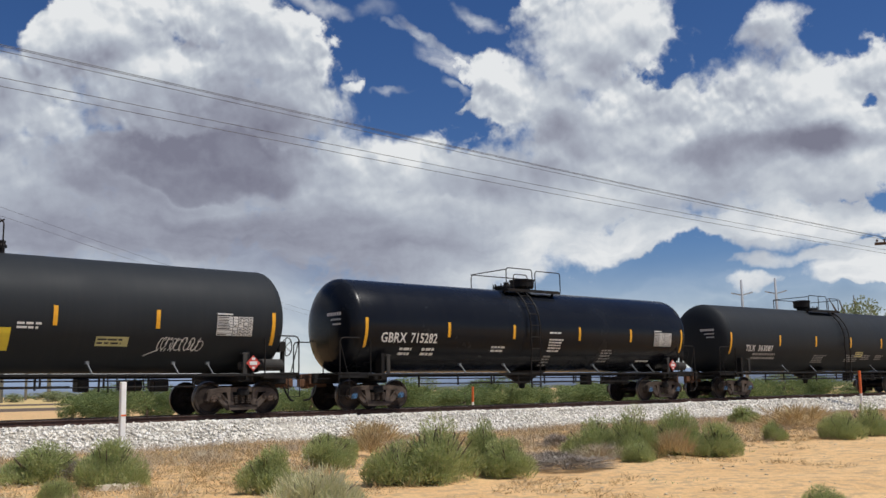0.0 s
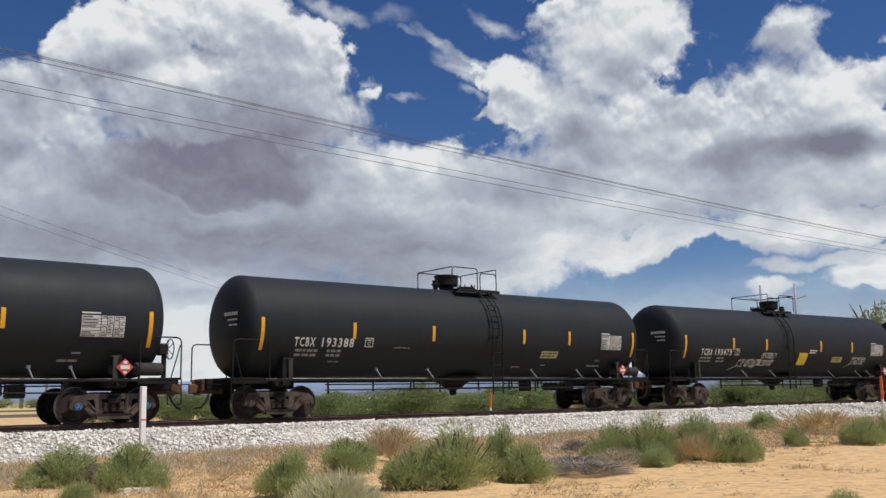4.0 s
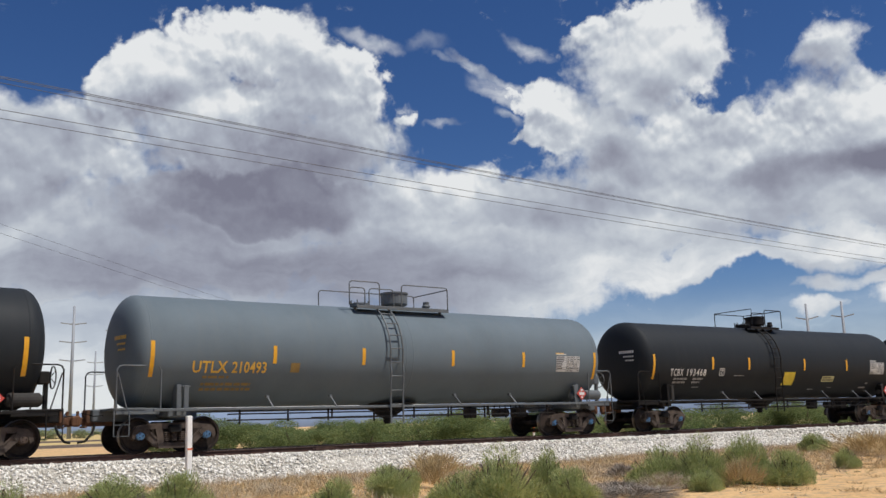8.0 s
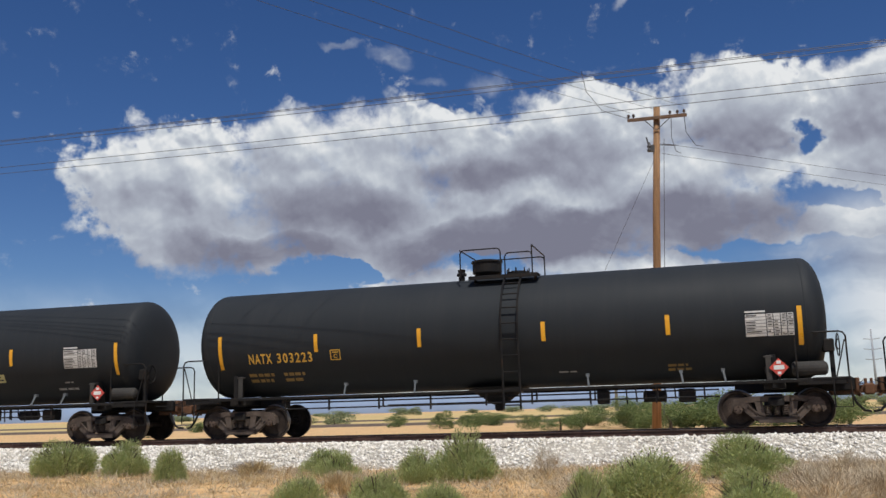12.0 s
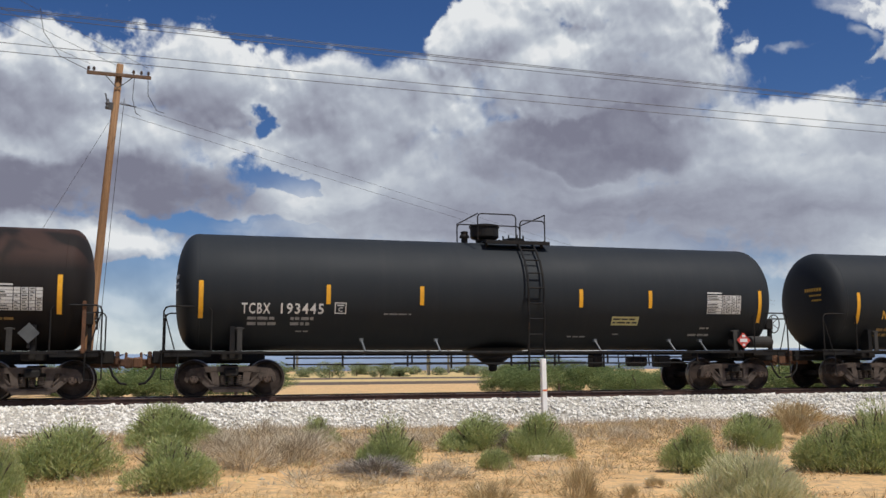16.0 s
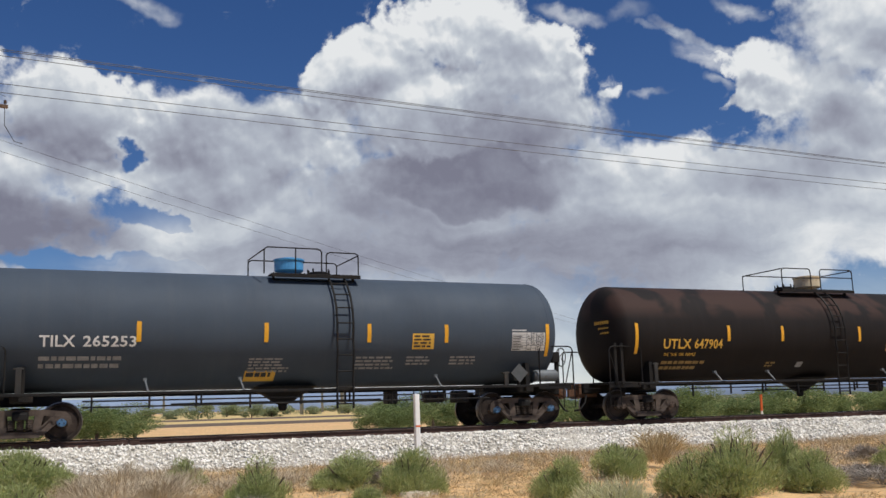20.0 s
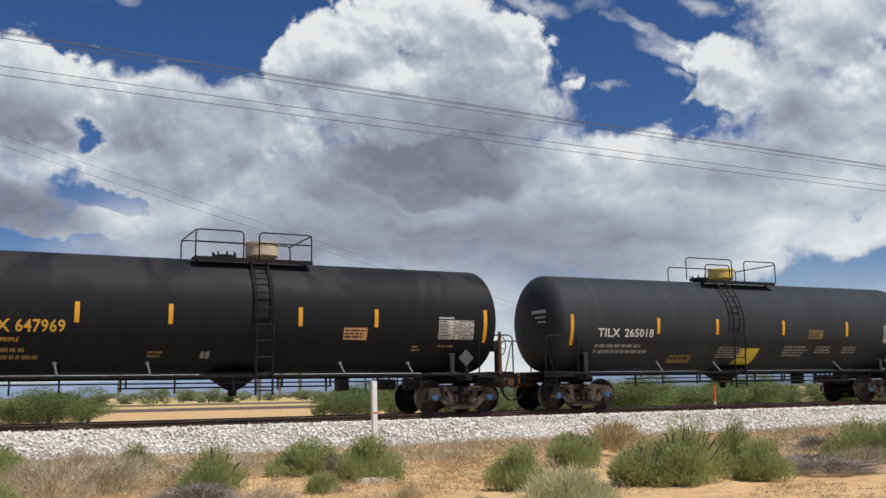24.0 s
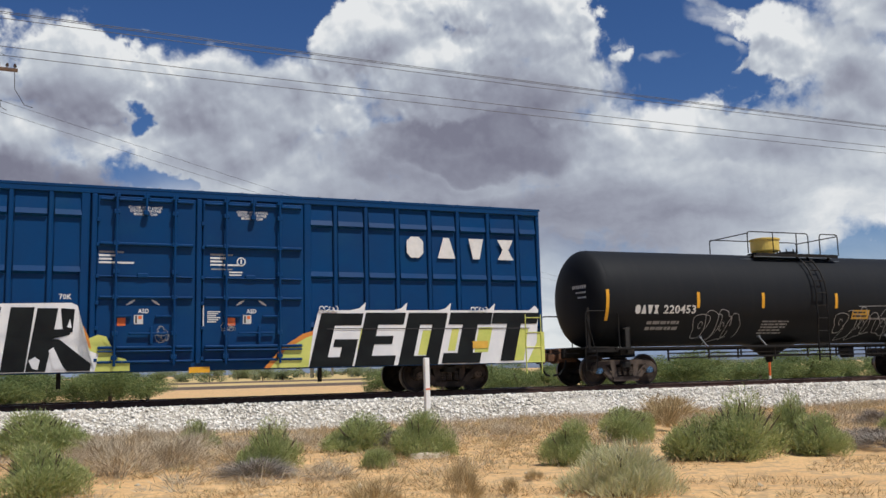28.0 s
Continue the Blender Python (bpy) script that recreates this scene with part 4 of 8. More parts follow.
# -- running gear, built once
def sideframe_mesh(s):
    """One cast side frame with its windows, springs and bolster end, on side s (-1 near, 1 far)."""
    bm = bmesh.new()
    y0, y1 = s * 0.93, s * 1.07

    def slab(outline, a=y0, b=y1):
        add_slab(bm, outline, a, b)

    # arched top chord, sloping arms, columns and the hoods over the bearings
    slab([(-1.08, 0.60), (-0.98, 0.70), (-0.55, 0.76), (0.55, 0.76), (0.98, 0.70), (1.08, 0.60), (0.96, 0.56), (0.80, 0.60), (0.50, 0.62), (-0.50, 0.62), (-0.80, 0.60), (-0.96, 0.56)])
    for k in (-1, 1):
        slab([(k * 0.30, 0.13), (k * 0.50, 0.17), (k * 0.86, 0.50), (k * 0.70, 0.58), (k * 0.46, 0.34), (k * 0.30, 0.29)])
        slab([(k * 0.27, 0.27), (k * 0.43, 0.30), (k * 0.50, 0.64), (k * 0.31, 0.64)])
        slab([(k * 1.08, 0.61), (k * 1.12, 0.42), (k * 1.04, 0.36), (k * 1.00, 0.50), (k * 0.78, 0.50), (k * 0.72, 0.44), (k * 0.66, 0.52), (k * 0.74, 0.64)], s * 0.91, s * 1.10)
        # raised edges along the arms, bearing adapter
        slab([(k * 0.46, 0.34), (k * 0.70, 0.58), (k * 0.67, 0.60), (k * 0.43, 0.36)], s * 1.06, s * 1.10)
        add_box(bm, (k * 0.889, s * 1.0, 0.575), (0.28, 0.17, 0.07), bevel=0.015)
    slab([(-0.42, 0.12), (0.42, 0.12), (0.46, 0.26), (-0.46, 0.26)], s * 0.88, s * 1.12)
    bmesh.ops.recalc_face_normals(bm, faces=bm.faces)
    return bm


def spring_mesh(s):
    bm = bmesh.new()
    for i in range(3):
        for j in range(2):
            c = (-0.2 + 0.2 * i, s * (0.93 + 0.12 * j), 0.26)
            for k in range(5):
                add_tube(bm, [(c[0] + 0.07 * math.cos(q), c[1] + 0.05 * math.sin(q), c[2] + 0.035 + k * 0.05 + 0.03 * q / 6.28) for q in (0, 1.05, 2.1, 3.14, 4.2, 5.2, 6.28)], 0.016, 5)
    return bm


def bolster_mesh():
    bm = bmesh.new()
    add_box(bm, (0, 0, 0.62), (0.36, 2.3, 0.20), bevel=0.03)
    add_box(bm, (0, 0, 0.76), (0.44, 0.5, 0.10), bevel=0.03)
    for s in (-1, 1):
        add_box(bm, (0, s * 1.12, 0.60), (0.30, 0.12, 0.16), bevel=0.02)
        add_box(bm, (0, s * 0.64, 0.74), (0.22, 0.16, 0.08), bevel=0.015)
    return bm


def brake_mesh():
    bm = bmesh.new()
    for k in (-1, 1):
        add_tube(bm, [(k * 0.37, -0.82, 0.36), (k * 0.30, 0, 0.36), (k * 0.37, 0.82, 0.36)], 0.035, 6)
        for s in (-1, 1):
            add_box(bm, (k * 0.41, s * 0.74, 0.42), (0.05, 0.10, 0.28), bevel=0.012)
    add_tube(bm, [(-0.34, 0.05, 0.30), (0.34, 0.05, 0.30)], 0.025, 6)
    return bm


def wheelset_mesh():
    """Two wheels on one axle, origin on the axle."""
    bm = bmesh.new()
    for s in (-1, 1):
        y = s * (GAUGE / 2 + 0.03)
        prof = [(-0.062, 0.0), (-0.062, 0.13), (-0.02, 0.16), (-0.012, 0.36), (-0.062, 0.40), (-0.066, WHEEL_R - 0.006), (-0.060, WHEEL_R)]
        add_lathe(bm, [(y + s * -h if False else y - s * h, r) for h, r in prof[:1]] + [(y - s * h, r) for h, r in prof[1:]] +
                  [(y - s * h, r) for h, r in ((0.035, WHEEL_R + 0.002), (0.042, WHEEL_R + 0.026), (0.062, WHEEL_R + 0.022), (0.072, WHEEL_R - 0.02), (0.066, 0.40), (0.02, 0.35), (0.03, 0.16), (0.07, 0.13), (0.07, 0.0))],
                  "y", 36)
        add_lathe(bm, [(s * 0.80, 0.085), (s * 0.92, 0.085), (s * 0.925, 0.11), (s * 1.085, 0.11), (s * 1.10, 0.085), (s * 1.112, 0.085)], "y", 16, mat=2)
        for k in range(3):
            q = 2.094 * k
            add_tube(bm, [(0.055 * math.cos(q), s * 1.10, 0.055 * math.sin(q)), (0.055 * math.cos(q), s * 1.13, 0.055 * math.sin(q))], 0.018, 6, mat=0)
    add_tube(bm, [(0, -0.82, 0), (0, 0.82, 0)], 0.082, 12)
    bmesh.ops.recalc_face_normals(bm, faces=bm.faces)
    for f in bm.faces:
        c = f.calc_center_median()
        r = math.hypot(c.x, c.z)
        if f.material_index == 0 and r > WHEEL_R - 0.012 and abs(abs(c.y) - 0.75) < 0.06:
            f.material_index = 1
    return bm


GEAR = {}


def gear_mesh(key, make):
    if key not in GEAR:
        me = bpy.data.meshes.new(key)
        bm = make()
        bm.to_mesh(me)
        bm.free()
        GEAR[key] = me
    return GEAR[key]


def make_truck(car, x, blue, metal):
    """A four-wheeled truck at x under the car."""
    t = part("truck", bolster_mesh(), M["frame_black"], car, at=pose(x, 0, 0))
    for s in (-1, 1):
        sf = new("side_frame", mesh_with("sideframe%d_%s" % (s, metal), lambda: sideframe_mesh(s), [M[metal]]))
        sf.parent = t
        sp = new("spring_pack", mesh_with("spring%d" % s, lambda: spring_mesh(s), [M["truck"]]))
        sp.parent = t
    br = new("brake_gear", mesh_with("brake", brake_mesh, [M["frame_black"]]))
    br.parent = t
    for k in (-1, 1):
        w = new("wheelset", mesh_with("wheelset_%s" % blue, wheelset_mesh, [M["wheel"], M["tread"], M["bearing_blue" if blue else "bearing_brown"]]))
        w.parent = t
        w.matrix_basis = pose(k * 0.889, 0, WHEEL_R)
        WHEELSETS.append(w)
    return t


def mesh_with(key, make, mats):
    fresh = key not in GEAR
    me = gear_mesh(key, make)
    if fresh:
        for m in mats:
            me.materials.append(m)
        if key.startswith("wheelset"):
            me.polygons.foreach_set("use_smooth", [False] * len(me.polygons))
    return me


def make_coupler(car, x, d):
    """Draft gear and knuckle at the end x, pointing along d, with the air hose."""
    bm = bmesh.new()
    add_box(bm, (x - d * 0.55, 0, 0.88), (0.7, 0.30, 0.30), bevel=0.02)
    add_box(bm, (x - d * 0.18, 0, 0.87), (0.30, 0.17, 0.19), bevel=0.03)
    add_box(bm, (x - d * 0.02, d * 0.05, 0.87), (0.16, 0.26, 0.28), bevel=0.04)
    add_box(bm, (x + d * 0.06, d * 0.13, 0.87), (0.16, 0.09, 0.26), bevel=0.03)
    add_box(bm, (x - d * 0.26, 0, 0.98), (0.10, 0.46, 0.34), bevel=0.02)
    add_box(bm, (x - d * 0.05, 0, 1.05), (0.07, 0.07, 0.16), bevel=0.015)
    add_tube(bm, [(x - d * 0.20, -0.24, 0.72), (x - d * 0.20, 0.24, 0.72)], 0.03, 6)
    c = part("coupler", bm, M["frame_rust"], car, "rusty brown knuckle coupler")
    bm = bmesh.new()
    add_tube(bm, [(x - d * 0.42, -0.28, 0.78), (x - d * 0.34, -0.32, 0.55), (x - d * 0.18, -0.30, 0.36), (x - d * 0.02, -0.20, 0.33)], 0.032, 7)
    part("air_hose", bm, M["hose"], c, "sagging black air hose")
    bm = bmesh.new()
    add_tube(bm, [(x - d * 0.30, -1.32, 0.98), (x - d * 0.30, -0.6, 0.98), (x - d * 0.12, -0.1, 1.08)], 0.014, 6)
    part("cut_lever", bm, M["frame_black"], c)


def tank_mesh(half, head):
    bm = bmesh.new()
    prof = [(-half - head * math.cos(radians(a)), TANK_R * math.sin(radians(a)) ** 0.75) for a in (3, 12, 22, 32, 42, 52, 62, 72, 82)]
    prof += [(-half, TANK_R)]
    n = 14
    prof += [(-half + 2 * half * i / n, TANK_R) for i in range(1, n)]
    prof += [(half, TANK_R)] + [(-a, b) for a, b in prof[8::-1]]
    add_lathe(bm, prof, "x", 72, (0, 0, TANK_H))
    return bm


# four plain block shapes that stand for an owner's mark, each in a box of one by one
BLOCKS = [[[(0.25, 0.0), (0.75, 0.0), (1.0, 0.22), (1.0, 0.78), (0.75, 1.0), (0.25, 1.0), (0.0, 0.78), (0.0, 0.22)]],
          [[(0.0, 0.0), (1.0, 0.0), (0.66, 1.0), (0.34, 1.0)]],
          [[(0.28, 0.0), (0.72, 0.0), (1.0, 1.0), (0.0, 1.0)]],
          [[(0.0, 0.0), (1.0, 0.0), (0.68, 0.5), (0.32, 0.5)], [(0.32, 0.5), (0.68, 0.5), (1.0, 1.0), (0.0, 1.0)]]]


def tank_car(spec):
    """A tank car standing at spec['x'] when the train is at its mark; parts in the car's own metres, rail top at nought."""
    rnd = random.Random(int(spec["x"] * 10) + 7000)
    half, tc_x, end = spec["half"], spec["trucks"], spec["end"]
    fr = M[spec["frame"]]
    car = empty("tank_car", pose(spec["x"], TRACK_Y, RAIL_TOP), spec["label"], "tank car", "tank cars of the train")
    shell = part("tank", tank_mesh(half, 0.52), M[spec["paint"]], car, spec["shell"], smooth=True)
    # weld rings, hardly proud
    for x in spec.get("rings", (-half + 0.05, half - 0.05)):
        bm = bmesh.new()
        add_lathe(bm, [(x - 0.02, TANK_R - 0.01), (x - 0.012, TANK_R + 0.004), (x + 0.012, TANK_R + 0.004), (x + 0.02, TANK_R - 0.01)], "x", 72, (0, 0, TANK_H))
        part("weld_ring", bm, M[spec["paint"]], shell, smooth=True)
    # saddles over the trucks, stub sills, body bolsters
    for d in (-1, 1):
        bm = bmesh.new()
        add_box(bm, (d * tc_x, 0, 1.02), (0.5, 2.5, 0.22), bevel=0.03)
        add_slab(bm, [(d * tc_x - 0.06, 0.95), (d * tc_x + 0.06, 0.95), (d * tc_x + 0.06, 1.75), (d * tc_x - 0.06, 1.75)], -1.36, -1.02)
        add_slab(bm, [(d * tc_x - 0.06, 0.95), (d * tc_x + 0.06, 0.95), (d * tc_x + 0.06, 1.75), (d * tc_x - 0.06, 1.75)], 1.02, 1.36)
        bmesh.ops.recalc_face_normals(bm, faces=bm.faces)
        part("bolster_saddle", bm, fr, car)
        bm = bmesh.new()
        a, b = d * (tc_x - 0.9), d * (end - 0.35)
        add_box(bm, ((a + b) / 2, 0, 1.0), (abs(b - a), 0.62, 0.32), bevel=0.03)
        part("stub_sill", bm, fr, car)
        # end platform and its front board
        bm = bmesh.new()
        add_box(bm, (d * (half + 0.42), 0, 1.13), (0.85, 2.7, 0.06), bevel=0.01)
        for y in (-1.3, 1.3):
            add_box(bm, (d * (half + 0.2), y, 1.07), (1.1, 0.07, 0.16), bevel=0.01)
        part("end_platform", bm, fr, car)
        make_coupler(car, d * (end - 0.02), d)
        # end hand rails
        for y in (-1.42, 1.42):
            bm = bmesh.new()
            xa, xb = d * (half - 0.35), d * (half + 0.78)
            top = 2.22
            add_tube(bm, [(xa, y, 1.12), (xa, y, top - 0.12), (xa + d * 0.05, y, top - 0.03), (xa + d * 0.14, y, top), (xb - d * 0.14, y, top), (xb - d * 0.05, y, top - 0.03), (xb, y, top - 0.12), (xb, y, 1.12)], 0.021, 7)
            if y < 0:
                add_tube(bm, [(xb - d * 0.28, y, 1.12), (xb - d * 0.03, y, top - 0.2)], 0.016, 6)
            part("end_handrail", bm, fr, car)
        # corner step under the platform
        bm = bmesh.new()
        xs = d * (half + 0.62)
        add_tube(bm, [(xs - 0.19, -1.40, 1.1), (xs - 0.19, -1.42, 0.46), (xs + 0.19, -1.42, 0.46), (xs + 0.19, -1.40, 1.1)], 0.018, 6)
        add_box(bm, (xs, -1.42, 0.74), (0.36, 0.05, 0.02))
        part("corner_step", bm, fr, car)
        make_truck(car, d * tc_x, spec["blue"], spec["gear"])
    # side sill, its brackets and the pipes that hang below it
    for y in (-1.50, 1.50):
        bm = bmesh.new()
        add_box(bm, (0, y, 1.09), (2 * half - 0.3, 0.06, 0.07), bevel=0.008)
        part("side_sill", bm, fr, car)
        if y < 0:
            for x in spec["brackets"]:
                bm = bmesh.new()
                add_tube(bm, [(x + 0.05, -1.49, 1.10), (x, -1.22, 1.40)], 0.026, 6)
                add_box(bm, (x, -1.19, 1.42), (0.09, 0.10, 0.08))
                part("sill_bracket", bm, fr if spec["frame"] != "frame_black" else M["frame_grey"], car)
            for h in spec.get("pipes", (0.95, 0.79)):
                bm = bmesh.new()
                add_tube(bm, [(-tc_x + 1.3, y + 0.05, h), (tc_x - 1.3, y + 0.05, h)], 0.020, 6)
                part("safety_rod", bm, M["frame_black"], car)
            n = 9
            for i in range(n):
                x = -tc_x + 1.5 + (2 * tc_x - 3.0) * i / (n - 1) + rnd.uniform(-0.2, 0.2)
                bm = bmesh.new()
                add_box(bm, (x, y + 0.05, 0.90), (0.045, 0.05, 0.34 if i % 3 else 0.44), bevel=0.006)
                if i in (2, 5, 6):
                    add_box(bm, (x + 0.12, y + 0.05, 0.93), (0.04, 0.05, 0.26), bevel=0.006)
                part("rod_hanger", bm, M["frame_black"], car)
    # bottom outlet under the middle
    bm = bmesh.new()
    add_lathe(bm, [(0.58, 0.08), (0.64, 0.12), (0.74, 0.12), (0.78, 0.22), (0.98, 0.50), (1.22, 0.95)], "z", 20, (spec["outlet"], 0, 0))
    part("bottom_outlet", bm, M["frame_black"], car, smooth=False)
    bm = bmesh.new()
    ox = spec["outlet"]
    add_box(bm, (ox + 2.9, -0.55, 0.86), (0.30, 0.4, 0.36), bevel=0.03)
    add_box(bm, (ox + 5.0, -0.55, 0.84), (0.42, 0.4, 0.34), bevel=0.03)
    add_lathe(bm, [(-0.3, 0.02), (-0.28, 0.15), (0.28, 0.15), (0.3, 0.02)], "x", 14, (ox + 4.2, -0.55, 0.84))
    add_tube(bm, [(ox + 2.6, -0.6, 0.82), (ox - 3.0, -0.6, 0.82)], 0.022, 6)
    for k in range(6):
        add_tube(bm, [(ox + 3.5 + 0.24 * k, -0.8, 1.08), (ox + 3.52 + 0.24 * k, -0.8, 0.66 + 0.05 * (k % 3))], 0.02, 5)
    part("brake_cylinder", bm, M["frame_black"], car)
    # uprights beside the near-end lettering
    for x, h in spec["uprights"]:
        bm = bmesh.new()
        add_box(bm, (x, -1.40, (1.1 + h) / 2), (0.13, 0.05, h - 1.1), bevel=0.01)
        add_box(bm, (x, -1.36, h - 0.03), (0.22, 0.12, 0.04), bevel=0.008)
        part("upright", bm, fr if spec["frame"] != "frame_black" else M["frame_dusty"], car)
    for x in spec.get("posts", ()):
        bm = bmesh.new()
        add_box(bm, (x, -1.36, 1.70), (0.09, 0.06, 1.24), bevel=0.008)
        add_box(bm, (x, -1.31, 1.16), (0.16, 0.14, 0.05), bevel=0.006)
        part("end_post", bm, M["frame_rust"] if x > 0 else fr, car)
    # hand-brake stand at the leading end
    bx = half + 0.50
    bm = bmesh.new()
    add_box(bm, (bx, -0.95, 1.55), (0.10, 0.12, 0.85), bevel=0.01)
    add_box(bm, (bx - 0.06, -0.95, 1.92), (0.26, 0.22, 0.32), bevel=0.03)
    stand = part("brake_stand", bm, fr, car)
    bm = bmesh.new()
    for k in range(20):
        q, q2 = 2 * math.pi * k / 20, 2 * math.pi * (k + 1) / 20
        add_tube(bm, [(bx + 0.16, -0.95 + 0.27 * math.cos(q), 1.93 + 0.27 * math.sin(q)), (bx + 0.16, -0.95 + 0.27 * math.cos(q2), 1.93 + 0.27 * math.sin(q2))], 0.016, 5)
    for k in range(5):
        q = 2 * math.pi * k / 5
        add_tube(bm, [(bx + 0.10, -0.95, 1.93), (bx + 0.16, -0.95 + 0.27 * math.cos(q), 1.93 + 0.27 * math.sin(q))], 0.011, 5)
    part("hand_wheel", bm, fr, stand, "spoked hand-brake wheel")
    # air tank or box beside the leading end
    if spec["air_tank"]:
        bm = bmesh.new()
        add_lathe(bm, [(-0.42, 0.03), (-0.40, 0.12), (-0.34, 0.17), (0.34, 0.17), (0.40, 0.12), (0.42, 0.03)], "x", 16, (half - 0.05, -1.20, 1.38))
        add_lathe(bm, [(-0.12, 0.03), (-0.10, 0.11), (0.10, 0.11), (0.12, 0.03)], "x", 12, (half - 0.95, -1.22, 1.36))
        part("air_reservoir", bm, M[spec["air_tank"]], car, smooth=False)
    # ladder bent round the shell
    lx = spec["ladder"]
    sides = [(0.60, -1.60), (1.0, -1.60), (1.5, -1.60), (2.1, -1.66)]
    path = [(y, h) for h, y in sides]
    for a in (-12, 4, 18, 32, 46, 58, 66):
        path.append((-(TANK_R + 0.14) * math.cos(radians(a)), TANK_H + (TANK_R + 0.14) * math.sin(radians(a))))
    lad = None
    for k in (-0.22, 0.22):
        bm = bmesh.new()
        add_tube(bm, [(lx + k, y, h) for y, h in path], 0.029, 6)
        ob = part("ladder" if lad is None else "ladder_side", bm, fr, car if lad is None else lad)
        lad = lad or ob
    seg = [0.0]
    for p, q in zip(path, path[1:]):
        seg.append(seg[-1] + math.dist(p, q))
    k = 0
    while 0.12 + k * 0.42 < seg[-1] - 0.1:
        d = 0.12 + k * 0.42
        y, h = np.interp(d, seg, [p[0] for p in path]), np.interp(d, seg, [p[1] for p in path])
        bm = bmesh.new()
        add_tube(bm, [(lx - 0.22, y, h), (lx + 0.22, y, h)], 0.019, 6)
        part("rung", bm, fr, lad)
        k += 1
    # top platform, its rails, manway and valves
    p0, p1 = spec["plat"]
    tz = TANK_H + TANK_R
    for y in (-0.78, 0.78):
        bm = bmesh.new()
        add_box(bm, ((p0 + p1) / 2, y, tz - 0.05), (p1 - p0, 0.44, 0.04), bevel=0.006)
        add_box(bm, ((p0 + p1) / 2, y - 0.21 if y < 0 else y + 0.21, tz - 0.08), (p1 - p0, 0.03, 0.10), bevel=0.005)
        n = int((p1 - p0) / 0.12)
        for i in range(n):
            add_box(bm, (p0 + 0.06 + i * 0.12, y, tz - 0.022), (0.03, 0.40, 0.016))
        for x in (p0 + 0.12, p1 - 0.12):
            add_box(bm, (x, y * 0.86, tz - 0.24), (0.06, 0.10, 0.34), bevel=0.01)
        plat = part("top_platform", bm, M[spec["top"]], car)
    for pts in spec["rails"]:
        bm = bmesh.new()
        add_tube(bm, pts, 0.019, 7)
        part("top_handrail", bm, M[spec["top"]], car)
    dx, dr, dh = spec["dome"]
    bm = bmesh.new()
    add_lathe(bm, [(tz - 0.12, dr * 0.62), (tz + 0.10, dr * 0.62), (tz + 0.14, dr * 0.9), (tz + 0.18, dr), (tz + dh - 0.07, dr), (tz + dh - 0.06, dr + 0.03), (tz + dh - 0.01, dr + 0.03), (tz + dh, dr * 0.96), (tz + dh + 0.03, dr * 0.6)], "z", 28, (dx, 0, 0))
    part("valve_housing", bm, M[spec["dome_paint"]], car, spec["dome_label"])
    mx = spec["manway"]
    bm = bmesh.new()
    add_lathe(bm, [(tz - 0.1, 0.26), (tz + 0.08, 0.26), (tz + 0.09, 0.32), (tz + 0.14, 0.32), (tz + 0.17, 0.22), (tz + 0.19, 0.05)], "z", 20, (mx, 0, 0))
    cover_part = part("manway_cover", bm, M[spec["top"]], car)
    for k in range(8):
        q = 2 * math.pi * k / 8
        bm = bmesh.new()
        add_tube(bm, [(mx + 0.31 * math.cos(q), 0.31 * math.sin(q), tz + 0.02), (mx + 0.31 * math.cos(q), 0.31 * math.sin(q), tz + 0.24)], 0.022, 6)
        part("eye_bolt", bm, M[spec["top"]], cover_part)
    for vx in spec.get("valves", ()):
        bm = bmesh.new()
        add_lathe(bm, [(tz - 0.05, 0.09), (tz + 0.10, 0.09), (tz + 0.11, 0.14), (tz + 0.16, 0.14), (tz + 0.20, 0.10), (tz + 0.28, 0.11), (tz + 0.30, 0.05)], "z", 14, (vx, -0.25, 0))
        part("relief_valve", bm, M[spec["top"]], car)
    if spec.get("pad"):
        bm = bmesh.new()
        a, b = spec["pad"]
        for q0, q1 in ((58, 74), (74, 90), (90, 106), (106, 122)):
            r = TANK_R + 0.006
            v = [bm.verts.new((x, -r * math.cos(radians(q)), TANK_H + r * math.sin(radians(q)))) for x, q in ((a, q0), (b, q0), (b, q1), (a, q1))]
            bm.faces.new(v)
        part("non_slip_pad", bm, M["frame_grey"], shell, "pale worn non-slip coating")
    # reflectors
    for i, x in enumerate(spec["bars"]):
        long = i in (0, len(spec["bars"]) - 1)
        bm = bmesh.new()
        c, hh = (2.40, 0.46) if long else (2.56, 0.245)
        c += spec.get("bar_dh", 0.0)
        add_patch(bm, x - 0.055, x + 0.055, c - hh, c + hh, 0.010)
        part("reflector_strip", bm, M["yellow"], shell, "bright yellow reflector strip")
    # lettering
    ink = spec["ink"]
    faint = "faded_yellow" if ink == "yellow_paint" else "faded"
    for text, x0, x1, h0, h1 in spec["marks"]:
        bm = bmesh.new()
        if text.startswith("#"):
            n = len(text)
            w = (x1 - x0) / (n + 0.25 * (n - 1))
            for k in range(n):
                for o in BLOCKS[k]:
                    bm.faces.new([bm.verts.new(on_shell(x0 + k * 1.25 * w + w * u, h0 + (h1 - h0) * v, 0.008)) for u, v in o])
            part("reporting_mark", bm, M[ink], shell, "white painted mark")
        else:
            add_text(bm, text, x0, x1, h0, h1, lambda x, h: on_shell(x, h, 0.008))
            part("reporting_mark", bm, M[ink], shell, "painted reporting mark")
    for x0, x1, h1, rows, pitch, mk in spec["print"]:
        bm = bmesh.new()
        add_dashes(bm, x0, x1, h1, rows, pitch, rnd, shell_patch)
        part("stencil_print", bm, M[mk or faint], shell)
